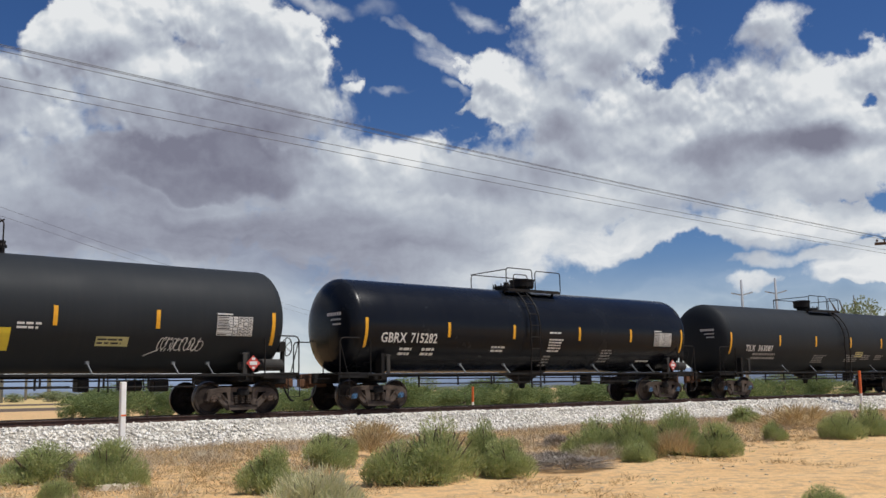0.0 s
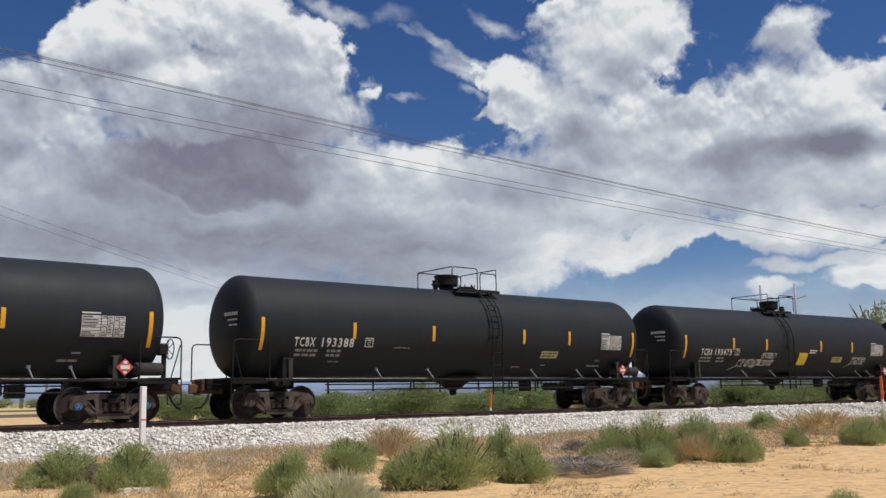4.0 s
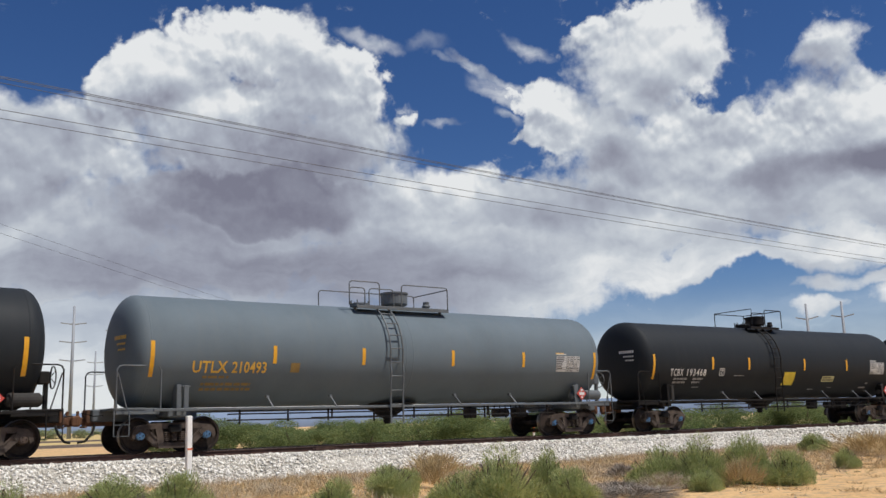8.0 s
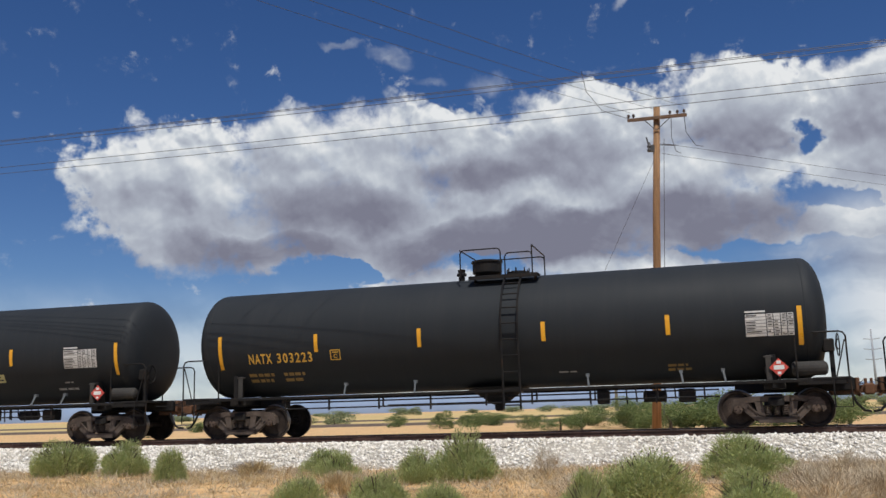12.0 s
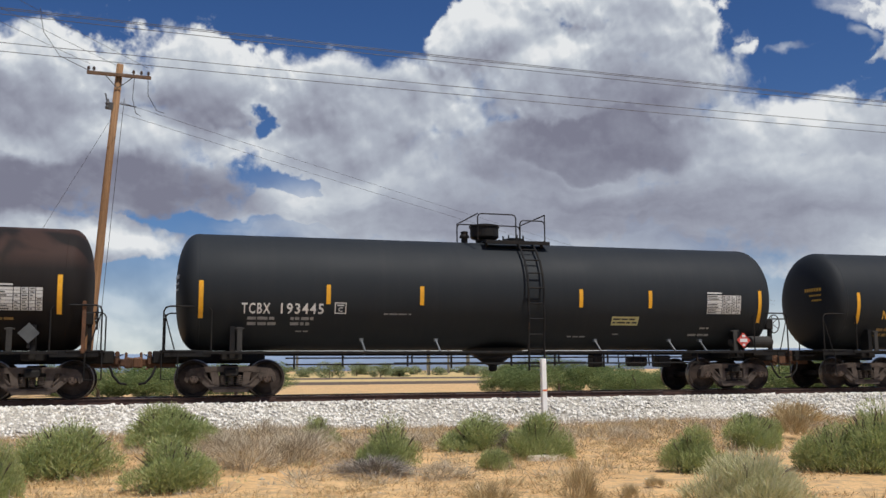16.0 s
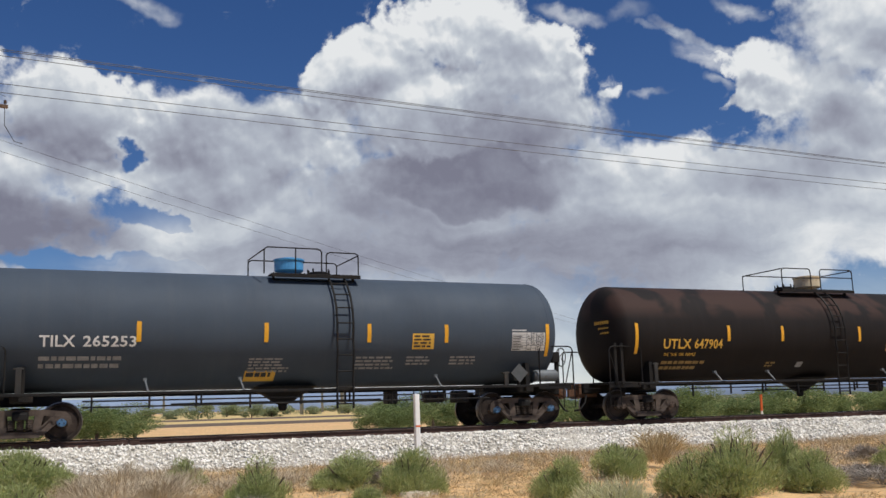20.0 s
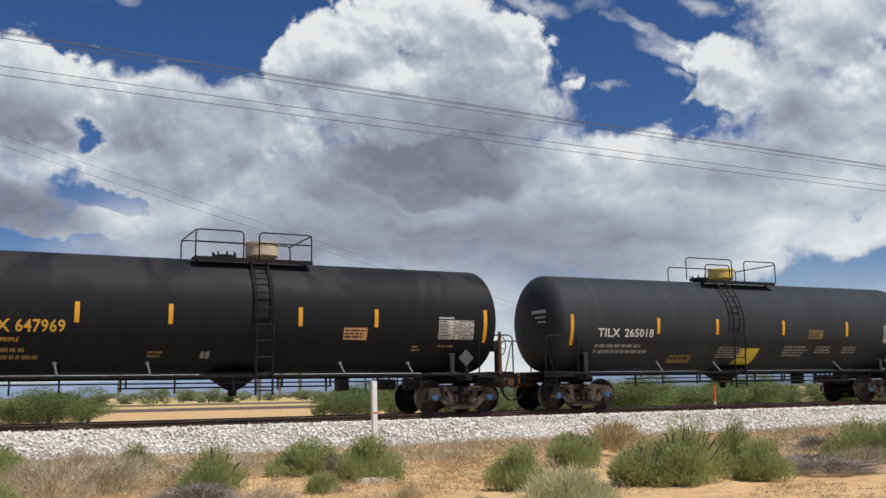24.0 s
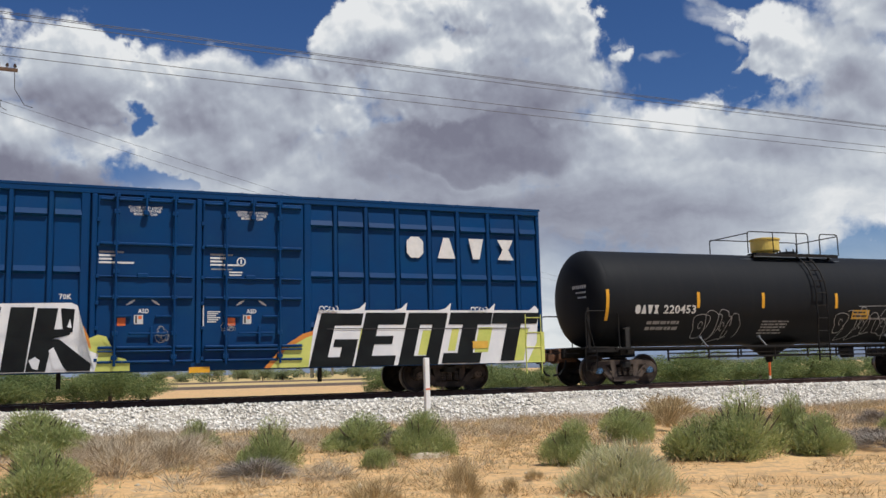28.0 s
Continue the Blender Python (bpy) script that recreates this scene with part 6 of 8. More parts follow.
YPANEL = (0.12, 0.78, 1.70, 2.24, "bright_yellow", 0, 0.0)
BLACK = "long matt black tank car with white lettering on the rails"
SPECS = [
    kind_c(163.2, "black tank car at the head of the seen train", mk("TILX", "363087"), half=8.0, trucks=7.15, end=9.42, paint="black_tank", shell="black painted tank shell", dome_paint="frame_black", dome_label="", bars=(-8.0, -4.36, -1.42, 1.65, 4.55, 7.9), air_tank="frame_black", placards=[(7.0, 1.42, 0.22, "red_placard")], plates=[(2.2, 2.9, 1.85, 2.1, "pale_yellow", 2, 0.0)]),
    kind_a(143.85, "glossy blue-black tank car with white lettering", mk("GBRX", "715282", -7.30, -6.30, -6.12, -5.05, 2.10, 2.42), paint="gloss_black_tank", shell="glossy blue-black tank shell", blue=True, ladder=-0.70,
           plat=(-1.4, 1.30), dome=(0.25, 0.46, 0.46), manway=-0.80, rails=[loop_rail(-1.45, -0.15, -0.98, TOP - 0.05, TOP + 0.72), loop_rail(-1.1, -0.4, -0.98, TOP - 0.05, TOP + 0.5), loop_rail(0.0, 1.32, -0.98, TOP - 0.05, TOP + 0.68), [(-1.45, -0.98, TOP + 0.66), (-1.45, 0.98, TOP + 0.66)], loop_rail(-1.45, 1.32, 0.98, TOP - 0.05, TOP + 0.66)],
           bars=(-7.88, -4.57, -1.61, 1.74, 4.67, 7.89), rings=(-7.98, -1.15, -0.25, 7.98),
           plates=[], print=[(-6.5, -5.9, 1.95, 2, 0.15, "white"), (-5.6, -5.0, 1.95, 2, 0.15, "white"), (-2.6, -1.9, 2.05, 2, 0.12, "white"), (0.15, 0.8, 2.6, 1, 0.1, "white"), (0.15, 0.9, 2.35, 5, 0.10, "white"), (0.1, 0.6, 1.75, 4, 0.10, "faded"), (3.1, 3.8, 2.0, 5, 0.10, "faded"), (5.4, 6.2, 1.62, 1, 0.1, "white")]),
    end_for_end(kind_a(124.75, BLACK, mk("TCBX", "193473", -6.84, -6.10, -5.93, -4.84), bars=(-7.86, -4.74, -2.41, 1.78, 4.42, 7.90), plates=[(2.84, 3.69, 1.84, 2.08, "pale_yellow", 2, 0.0), YPANEL] + c_box(dx=-0.14), print=[(-6.82, -6.0, 1.99, 2, 0.13, None), (-5.75, -5.15, 1.99, 2, 0.13, None), (0.9, 1.55, 2.38, 2, 0.10, "white")],
           scrawl=[(-4.25, -2.75, 1.60, 1.98, "white", 1), (-2.80, -1.75, 1.66, 2.26, "white", 2), (4.50, 5.62, 1.74, 2.16, "white", 3)])),
    kind_a(105.75, BLACK, mk("TCBX", "193388"), bars=(-7.95, -4.87, -1.84, 2.15, 4.40, 7.90), plates=[(3.09, 3.92, 1.84, 2.08, "pale_yellow", 2, 0.0)] + c_box()),
    end_for_end(kind_a(86.58, BLACK, mk("TCBX", "193468", -7.06, -6.35, -6.13, -5.05), bars=(-7.98, -4.68, -2.47, 1.21, 4.29, 7.91), blue=True, plates=[(2.58, 3.46, 1.84, 2.08, "pale_yellow", 2, 0.0), (-0.12, 0.62, 1.70, 2.24, "bright_yellow", 0, 0.0)] + c_box(dx=0.2))),
    kind_a(67.51, "long weathered grey tank car with yellow lettering", mk("UTLX", "210493", -6.86, -5.88, -5.75, -4.74, 2.05, 2.36), paint="grey_tank", shell="weathered grey tank shell", frame="frame_grey", top="frame_grey", dome_paint="frame_grey", blue=True, air_tank="frame_grey",
           ladder=-0.55, plat=(-1.55, 1.92), dome=(0.45, 0.44, 0.56), manway=-0.85, valves=(1.55,), ink="yellow_paint",
           rails=[loop_rail(-1.80, -0.72, -0.98, TOP - 0.05, TOP + 0.70), loop_rail(-1.80, -1.25, -0.98, TOP - 0.05, TOP + 0.5), loop_rail(-1.1, -0.2, -0.98, TOP - 0.05, TOP + 0.5), loop_rail(1.9, 0.1, -0.98, TOP - 0.05, TOP + 0.68), [(1.9, -0.98, TOP + 0.62), (1.9, 0.98, TOP + 0.62)], loop_rail(-1.80, 1.9, 0.98, TOP - 0.05, TOP + 0.66)],
           bars=(-7.95, -4.51, -1.63, 1.67, 4.62, 7.96), rings=(-7.98, -0.1, 0.15, 7.98), brackets=(-4.6, -2.6, 1.9, 4.2), plates=[(-4.0, -3.72, 2.08, 2.34, "faded_yellow", 0, 0.0)], print=[(-6.55, -5.6, 1.98, 1, 0.12, "faded_yellow"), (-6.55, -5.0, 1.8, 2, 0.13, "faded_yellow"), (6.1, 6.5, 2.82, 1, 0.10, "yellow_paint")]),
    kind_a(48.56, BLACK, mk("TCBX", "193434"), bars=(-7.89, -4.61, -1.50, 1.66, 4.25, 7.90), plates=[(2.92, 3.72, 1.84, 2.08, "pale_yellow", 2, 0.0)] + c_box(dx=0.18)),
    kind_a(29.63, BLACK, mk("TCBX", "193458"), plates=[(3.27, 4.09, 1.84, 2.08, "pale_yellow", 2, 0.0)] + c_box(dx=-0.1), tables=[(6.22, 7.36, 2.18, 2.72)]),
    kind_a(10.8, "long matt black tank car with yellow lettering", mk("NATX", "303223", -6.73, -6.02, -5.86, -4.80), ink="yellow_paint", bars=(-7.60, -4.66, -1.68, 1.66, 4.77, 7.84), tables=[(6.60, 7.72, 2.18, 2.72)], plates=c_box("y", 0.2), print=[(-6.82, -6.0, 1.8, 2, 0.15, "faded_yellow"), (-5.75, -5.0, 1.8, 2, 0.15, "faded_yellow"), (1.95, 2.5, 1.55, 1, 0.06, "faded"), (4.7, 5.3, 1.62, 2, 0.10, "faded_yellow")]),
    kind_a(-8.10, BLACK, mk("TCBX", "193445", -6.97, -6.26, -6.0, -4.92), bars=(-7.95, -4.81, -2.35, 2.18, 4.30, 7.86), plates=[(3.16, 3.99, 1.84, 2.08, "pale_yellow", 2, 0.0)] + c_box(dx=-0.18)),
    kind_b(-26.57, "brown-black worn tank car with a cream housing", mk("UTLX", "647904", -6.25, -5.21, -5.09, -4.02, 2.14, 2.44)),
    kind_c(-44.20, "smooth blue-grey tank car with a blue housing", mk("TILX", "265253", -6.30, -5.52, -5.35, -4.15, 2.20, 2.46)),
    kind_c(-61.68, "dark grey tank car with a yellow housing", mk("TILX", "265018", -6.25, -5.43, -5.26, -4.15, 2.20, 2.46), paint="dark_grey_tank", shell="dusty dark grey tank shell", dome_paint="dome_yellow", dome_label="yellow valve housing", air_tank="", pad=(-1.6, 1.75), bars=(-7.19, -3.97, -1.59, 1.28, 4.25, 7.30), ladder=-0.80, plat=(-1.5, 1.55), dome=(0.03, 0.44, 0.50), manway=-0.95,
           rails=[loop_rail(-2.3, -0.35, -0.98, TOP - 0.05, TOP + 0.70), loop_rail(-1.5, -0.45, -0.98, TOP - 0.05, TOP + 0.5), loop_rail(0.2, 1.6, -0.98, TOP - 0.05, TOP + 0.68), [(1.6, -0.98, TOP + 0.6), (1.6, 0.98, TOP + 0.6)], loop_rail(-1.5, 1.6, 0.98, TOP - 0.05, TOP + 0.66)],
           plates=[(2.45, 3.1, 2.2, 2.5, "faded_yellow", 3, 0.0), (-0.5, 0.32, 1.36, 1.88, "bright_yellow", 0, 0.06), (-3.3, -2.4, 1.42, 1.66, "faded_yellow", 1, 0.0)]),
    kind_b(-79.16, "black worn tank car with a cream housing", mk("UTLX", "647969", -6.22, -5.19, -5.09, -4.02, 2.14, 2.44), paint="worn_black_tank", shell="worn black tank shell", blue=True),
    kind_c(-96.69, "black tank car with a yellow housing and chalky graffiti", mk("####", "220453", -6.39, -5.55, -5.37, -4.18, 2.14, 2.40), paint="deep_black_tank", shell="black painted tank shell", dome_paint="dome_yellow", dome_label="yellow valve housing", blue=True, posts=(-8.0, 8.0), air_tank="frame_grey", pad=(-1.8, 2.45), tables=[(6.12, 7.22, 2.10, 2.62)],
           ladder=0.72, plat=(-1.3, 2.2), dome=(-0.05, 0.48, 0.60), manway=0.9, bars=(-7.38, -4.10, -1.58, 1.47, 4.0, 7.34), rails=[loop_rail(-1.6, 0.95, -0.98, TOP - 0.05, TOP + 0.68), [(-0.55, -0.98, TOP), (-0.55, -0.98, TOP + 0.68)], [(0.45, -0.98, TOP), (0.45, -0.98, TOP + 0.68)], loop_rail(1.45, 2.25, -0.98, TOP - 0.05, TOP + 0.68), [(-1.6, -0.98, TOP + 0.62), (-1.6, 0.98, TOP + 0.62)], [(2.25, -0.98, TOP + 0.62), (2.25, 0.98, TOP + 0.62)], loop_rail(-1.6, 2.25, 0.98, TOP - 0.05, TOP + 0.66)],
           plates=[(2.2, 2.95, 1.96, 2.26, "yellow_paint", 2, 0.0)], print=[(-5.9, -4.4, 1.92, 2, 0.17, "faded"), (-1.5, -0.4, 1.92, 5, 0.09, "faded"), (3.0, 4.4, 2.0, 1, 0.1, "faded")],
           words=[("SR 13450", 5.22, 6.0, 2.45, 2.57, "white"), ("SR 13449", 5.22, 6.0, 2.28, 2.40, "white")], loops=[(-4.1, -2.4, 1.32, 2.32, 4), (1.55, 4.9, 1.32, 2.40, 7)], placards=[(6.3, 1.46, 0.27, "grey_placard")]),
]
CARS = [tank_car(s) for s in SPECS]

# ---------------------------------------------------------------- the boxcar
BOX_C, BOX_HALF = -116.03, 9.69         # metres: its middle along the train, half its body
BOX_Y, BOX_LO, BOX_HI = 1.52, 0.72, 5.16


def box_side(car, body, s):
    """One ribbed side of the boxcar, s = -1 for the near one."""
    y = s * (BOX_Y - 0.04)
    blue = M["box_blue"]
    for name, h, t, dz in (("top_chord", BOX_HI - 0.09, 0.10, 0.15), ("side_sill", BOX_LO + 0.10, 0.10, 0.20)):
        bm = bmesh.new()
        add_box(bm, (0, y, h), (2 * BOX_HALF, t, dz), bevel=0.012)
        part(name, bm, blue, car)
    ribs = [2.72, 3.48, 4.34, 5.24, 6.19, 7.06, 8.01, 8.95, BOX_HALF - 0.05]
    for d in (-1, 1):
        for x in ribs:
            bm = bmesh.new()
            add_box(bm, (d * x, y, (BOX_LO + BOX_HI) / 2), (0.20 if x < 3 else 0.11, 0.08, BOX_HI - BOX_LO - 0.22), bevel=0.02)
            part("rib", bm, blue, body)
        for a, b in zip(ribs, ribs[1:]):
            xm, w = d * (a + b) / 2, b - a - 0.17
            # pressed sheets, each with a sloping ledge along its foot
            for h0, h1 in ((0.92, 1.68), (1.74, 2.98), (3.06, 4.34), (4.42, 4.98)):
                bm = bmesh.new()
                yo, yi = y + s * 0.012, y - s * 0.032
                v = [bm.verts.new(p) for p in ((xm - w / 2, yi, h1), (xm + w / 2, yi, h1), (xm + w / 2, yo, h0 + 0.16), (xm - w / 2, yo, h0 + 0.16),
                                               (xm + w / 2, y + s * 0.055, h0 + 0.03), (xm - w / 2, y + s * 0.055, h0 + 0.03), (xm + w / 2, yi, h0 - 0.025), (xm - w / 2, yi, h0 - 0.025))]
                for f in ((0, 1, 2, 3), (3, 2, 4, 5), (5, 4, 6, 7)):
                    bm.faces.new([v[i] for i in f])
                bmesh.ops.recalc_face_normals(bm, faces=bm.faces)
                part("side_panel", bm, blue, body)
    # sliding-door posts, then the two plug doors
    for x in (-0.07, -2.52):
        bm = bmesh.new()
        add_box(bm, (x, y + s * 0.05, 2.93), (0.13, 0.12, 4.1), bevel=0.02)
        for h in (1.0, 1.75, 2.35, 2.99, 3.75, 4.35):
            add_box(bm, (x + 0.09, y + s * 0.08, h), (0.08, 0.10, 0.09), bevel=0.01)
        part("door_post", bm, blue, car)
    for dx, w in ((-1.30, 2.30), (1.31, 2.58)):
        bm = bmesh.new()
        add_box(bm, (dx, y + s * 0.02, 2.94), (w, 0.10, 4.02), bevel=0.02)
        door = part("plug_door", bm, blue, car, "blue plug door with lock bars")
        for h, out, th in ((3.78, 0.12, 0.07), (2.99, 0.08, 0.04), (2.49, 0.11, 0.06), (1.29, 0.13, 0.07), (1.20, 0.13, 0.04), (0.95, 0.11, 0.06), (4.86, 0.09, 0.06)):
            bm = bmesh.new()
            for x0, x1 in ((dx - w / 2 + 0.06, dx - 0.76), (dx - 0.68, dx + 0.60), (dx + 0.68, dx + w / 2 - 0.06)):
                add_box(bm, ((x0 + x1) / 2, y + s * (0.05 + out / 2), h), (x1 - x0, out, th), bevel=0.02)
            part("door_rib", bm, blue, door)
        for x, h0 in ((dx - 0.72, 0.85), (dx + 0.64, 0.85), (dx - 0.04, 4.50)):
            bm = bmesh.new()
            add_tube(bm, [(x, y + s * 0.19, h0), (x, y + s * 0.19, 5.02)], 0.030, 8)
            for h in (1.05, 1.62, 2.49, 3.10, 3.78, 4.55, 4.95):
                if h > h0:
                    add_box(bm, (x, y + s * 0.16, h), (0.14, 0.10, 0.11), bevel=0.015)
            part("lock_bar", bm, blue, door)
        bm = bmesh.new()
        add_box(bm, (dx - 0.10, y + s * 0.10, 3.02), (0.26, 0.08, 0.12), bevel=0.02)
        add_box(bm, (dx + 0.05, y + s * 0.14, 1.62), (0.9, 0.05, 0.05), bevel=0.01)
        add_box(bm, (dx + 0.12, y + s * 0.14, 1.58), (0.06, 0.06, 0.42), bevel=0.01)
        add_box(bm, (dx - 0.55, y + s * 0.12, 2.04), (0.42, 0.06, 0.05), bevel=0.01)
        add_box(bm, (dx + 0.42, y + s * 0.12, 2.04), (0.42, 0.06, 0.05), bevel=0.01)
        part("door_handle", bm, blue, door)
        if s < 0:
            door_print(door, dx, y - 0.075)


def door_print(door, dx, yd):
    """Stencils and labels of one door."""
    def word(text, x0, x1, h0, h1, mk_name="white"):
        bm = bmesh.new()
        add_text(bm, text, x0, x1, h0, h1, lambda x, h: (x, yd, h))
        part("door_stencil", bm, M[mk_name], door)

    def bar(x0, x1, h0, h1, mk_name="white", lift=0.0, name="door_stencil"):
        lay_flat(door, [(x0, h0), (x1, h0), (x1, h1), (x0, h1)], yd - lift, mk_name, name)

    c = dx - 0.05
    word("CLOSE AND LOCK", c - 0.40, c + 0.40, 4.66, 4.73)
    word("DOORS BEFORE", c - 0.36, c + 0.36, 4.58, 4.645)
    word("MOVING CAR", c - 0.28, c + 0.28, 4.50, 4.565)
    first = dx < 0
    x0 = dx - 1.10
    for k, w in enumerate((0.56, 0.40, 0.30, 0.80)):
        bar(x0, x0 + w, 3.56 - 0.085 * k, 3.605 - 0.085 * k, "white" if k else "faded")
    if not first:
        ring = [(dx - 0.33 + 0.115 * math.cos(q), 3.42 + 0.115 * math.sin(q)) for q in (2 * math.pi * k / 20 for k in range(20))]
        lay_flat(door, ring, yd, "white", "door_label", "white round label")
        lay_flat(door, [(dx - 0.33 + (x - dx + 0.33) * 0.72, 3.42 + (h - 3.42) * 0.72) for x, h in ring], yd - 0.003, "box_blue", "door_label")
        bar(dx - 0.35, dx - 0.31, 3.36, 3.48, "white", 0.006, "door_label")
        for k, (a, b) in enumerate(((-1.08, -0.55), (-0.72, -0.30), (-0.72, -0.32))):
            bar(dx + a, dx + b, 3.20 - 0.07 * k, 3.235 - 0.07 * k, "white" if k else "faded")
        bar(dx - 1.27, dx - 1.245, 1.72, 2.36)
        for k in range(6):
            bar(dx - 1.16, dx - 0.84 - 0.05 * (k % 3), 2.14 - 0.05 * k, 2.165 - 0.05 * k)
    word("ASD", dx - 0.19, dx + 0.06, 2.11, 2.22)
    for k in (-1, 1):
        for j in range(2):
            xa, ha = dx - 0.07 + k * (0.26 + 0.05 * j), 2.38 - 0.05 * j
            lay_flat(door, [(xa - 0.07, ha - k * -0.03), (xa + 0.07, ha + k * -0.03), (xa + 0.07, ha + k * -0.03 + 0.035), (xa - 0.07, ha - k * -0.03 + 0.035)], yd, "white", "door_stencil")
    bar(dx - 0.66, dx - 0.47, 1.81, 2.00, "orange", 0.0, "door_label")
    bar(dx - 0.28, dx - 0.07, 1.85, 2.07, "panel_white", 0.0, "door_label")
    bar(dx - 0.18, dx - 0.10, 1.97, 2.05, "orange", 0.004, "door_label")
    bar(dx - 0.25, dx - 0.21, 1.87, 2.05, "panel_dark", 0.004, "door_label")
    # a small sprayed scribble
    rnd = random.Random(9 if first else 10)
    bm = bmesh.new()
    cx, ch, wx, wh = (dx + 0.36, 1.62, 0.24, 0.24) if first else (dx - 0.62, 1.74, 0.20, 0.14)
    for k in range(7):
        q0, rx, rh = rnd.uniform(0, 6.3), wx * rnd.uniform(0.25, 0.6), wh * rnd.uniform(0.3, 0.7)
        ox, oh = cx + wx * rnd.uniform(-0.5, 0.5), ch + wh * rnd.uniform(-0.4, 0.4)
        add_tube(bm, [(ox + rx * math.cos(q0 + q * 0.5), yd - 0.001, oh + rh * math.sin(q0 + q * 0.5)) for q in range(10)], 0.006, 4)
    part("sprayed_scribble", bm, M["chalk"], door, "thin pale sprayed scribble")


def boxcar():
    car = empty("boxcar", pose(BOX_C, TRACK_Y, RAIL_TOP), "deep blue steel boxcar with ribbed sides and large graffiti", "boxcar")
    bm = bmesh.new()
    add_box(bm, (0, 0, (BOX_LO + BOX_HI) / 2 + 0.1), (2 * BOX_HALF, 2 * BOX_Y - 0.16, BOX_HI - BOX_LO - 0.2))
    body = part("body", bm, M["box_blue"], car, "deep blue ribbed steel body")
    bm = bmesh.new()
    add_slab(bm, [(-BOX_HALF - 0.03, BOX_HI - 0.03), (BOX_HALF + 0.03, BOX_HI - 0.03), (BOX_HALF + 0.03, BOX_HI + 0.03), (-BOX_HALF - 0.03, BOX_HI + 0.03)], -BOX_Y - 0.02, BOX_Y + 0.02)
    bmesh.ops.recalc_face_normals(bm, faces=bm.faces)
    roof = part("roof", bm, M["box_blue"], car, "blue roof edge with pale ribs")
    for i in range(19):
        bm = bmesh.new()
        add_box(bm, (-BOX_HALF + 0.5 + i * (2 * BOX_HALF - 1) / 18, 0, BOX_HI + 0.05), (0.06, 2 * BOX_Y - 0.1, 0.05), bevel=0.01)
        part("roof_rib", bm, M["roof_grey"], roof, "pale galvanised roof rib")
    for s in (-1, 1):
        box_side(car, body, s)
    # four plain white block shapes of the owner's mark
    yl = -BOX_Y - 0.012
    for k, (x0, x1) in enumerate(((5.50, 5.99), (6.42, 6.96), (7.38, 7.84), (8.29, 8.80))):
        for o in BLOCKS[k]:
            lay_flat(car, [(x0 + (x1 - x0) * u, 3.66 + 0.58 * v) for u, v in o], yl, "white", "owner_mark")
    bm = bmesh.new()
    add_text(bm, "70K", -3.25, -2.98, 2.43, 2.56, lambda x, h: (x, yl - 0.03, h))
    part("load_stencil", bm, M["white"], car)
    graffiti(car, yl)
    lay_flat(car, [(-0.28, 0.66), (0.22, 0.66), (0.22, 0.80), (-0.28, 0.80)], yl - 0.02, "yellow", "sill_label", "orange-yellow plate on the sill")
    for d in (-1, 1):
        make_truck(car, d * 6.9, False, "wheel")
        make_coupler(car, d * (BOX_HALF + 0.95), d)
        bm = bmesh.new()
        add_box(bm, (d * (BOX_HALF - 1.2), 0, 0.98), (3.8, 0.6, 0.34), bevel=0.03)
        add_box(bm, (d * 6.9, 0, 0.98), (0.5, 2.6, 0.24), bevel=0.03)
        part("draft_sill", bm, M["frame_black"], car)
        bm = bmesh.new()
        add_box(bm, (d * 3.2, -0.9, 0.55), (0.10, 0.10, 0.40), bevel=0.01)
        part("sill_post", bm, M["frame_black"], car)
        for s in (-1, 1):
            bm = bmesh.new()
            for k in range(4):
                add_tube(bm, [(d * (BOX_HALF - 0.62), s * (BOX_Y + 0.09), 0.75 + k * 0.42), (d * (BOX_HALF - 0.12), s * (BOX_Y + 0.09), 0.75 + k * 0.42)], 0.014, 6)
            for x in (0.62, 0.12):
                add_tube(bm, [(d * (BOX_HALF - x), s * (BOX_Y + 0.09), 0.42), (d * (BOX_HALF - x), s * (BOX_Y + 0.09), 2.1)], 0.016, 6)
            part("corner_ladder", bm, M["box_blue"] if d < 0 else M["graf_yellow"], car)
    return car


def lay_flat(parent, outline, y, mk_name, name, label=""):
    """A flat painted shape on the near side."""
    bm = bmesh.new()
    bm.faces.new([bm.verts.new((x, y, h)) for x, h in outline])
    bmesh.ops.triangulate(bm, faces=bm.faces[:])
    bm.normal_update()
    return part(name, bm, M[mk_name], parent, label)


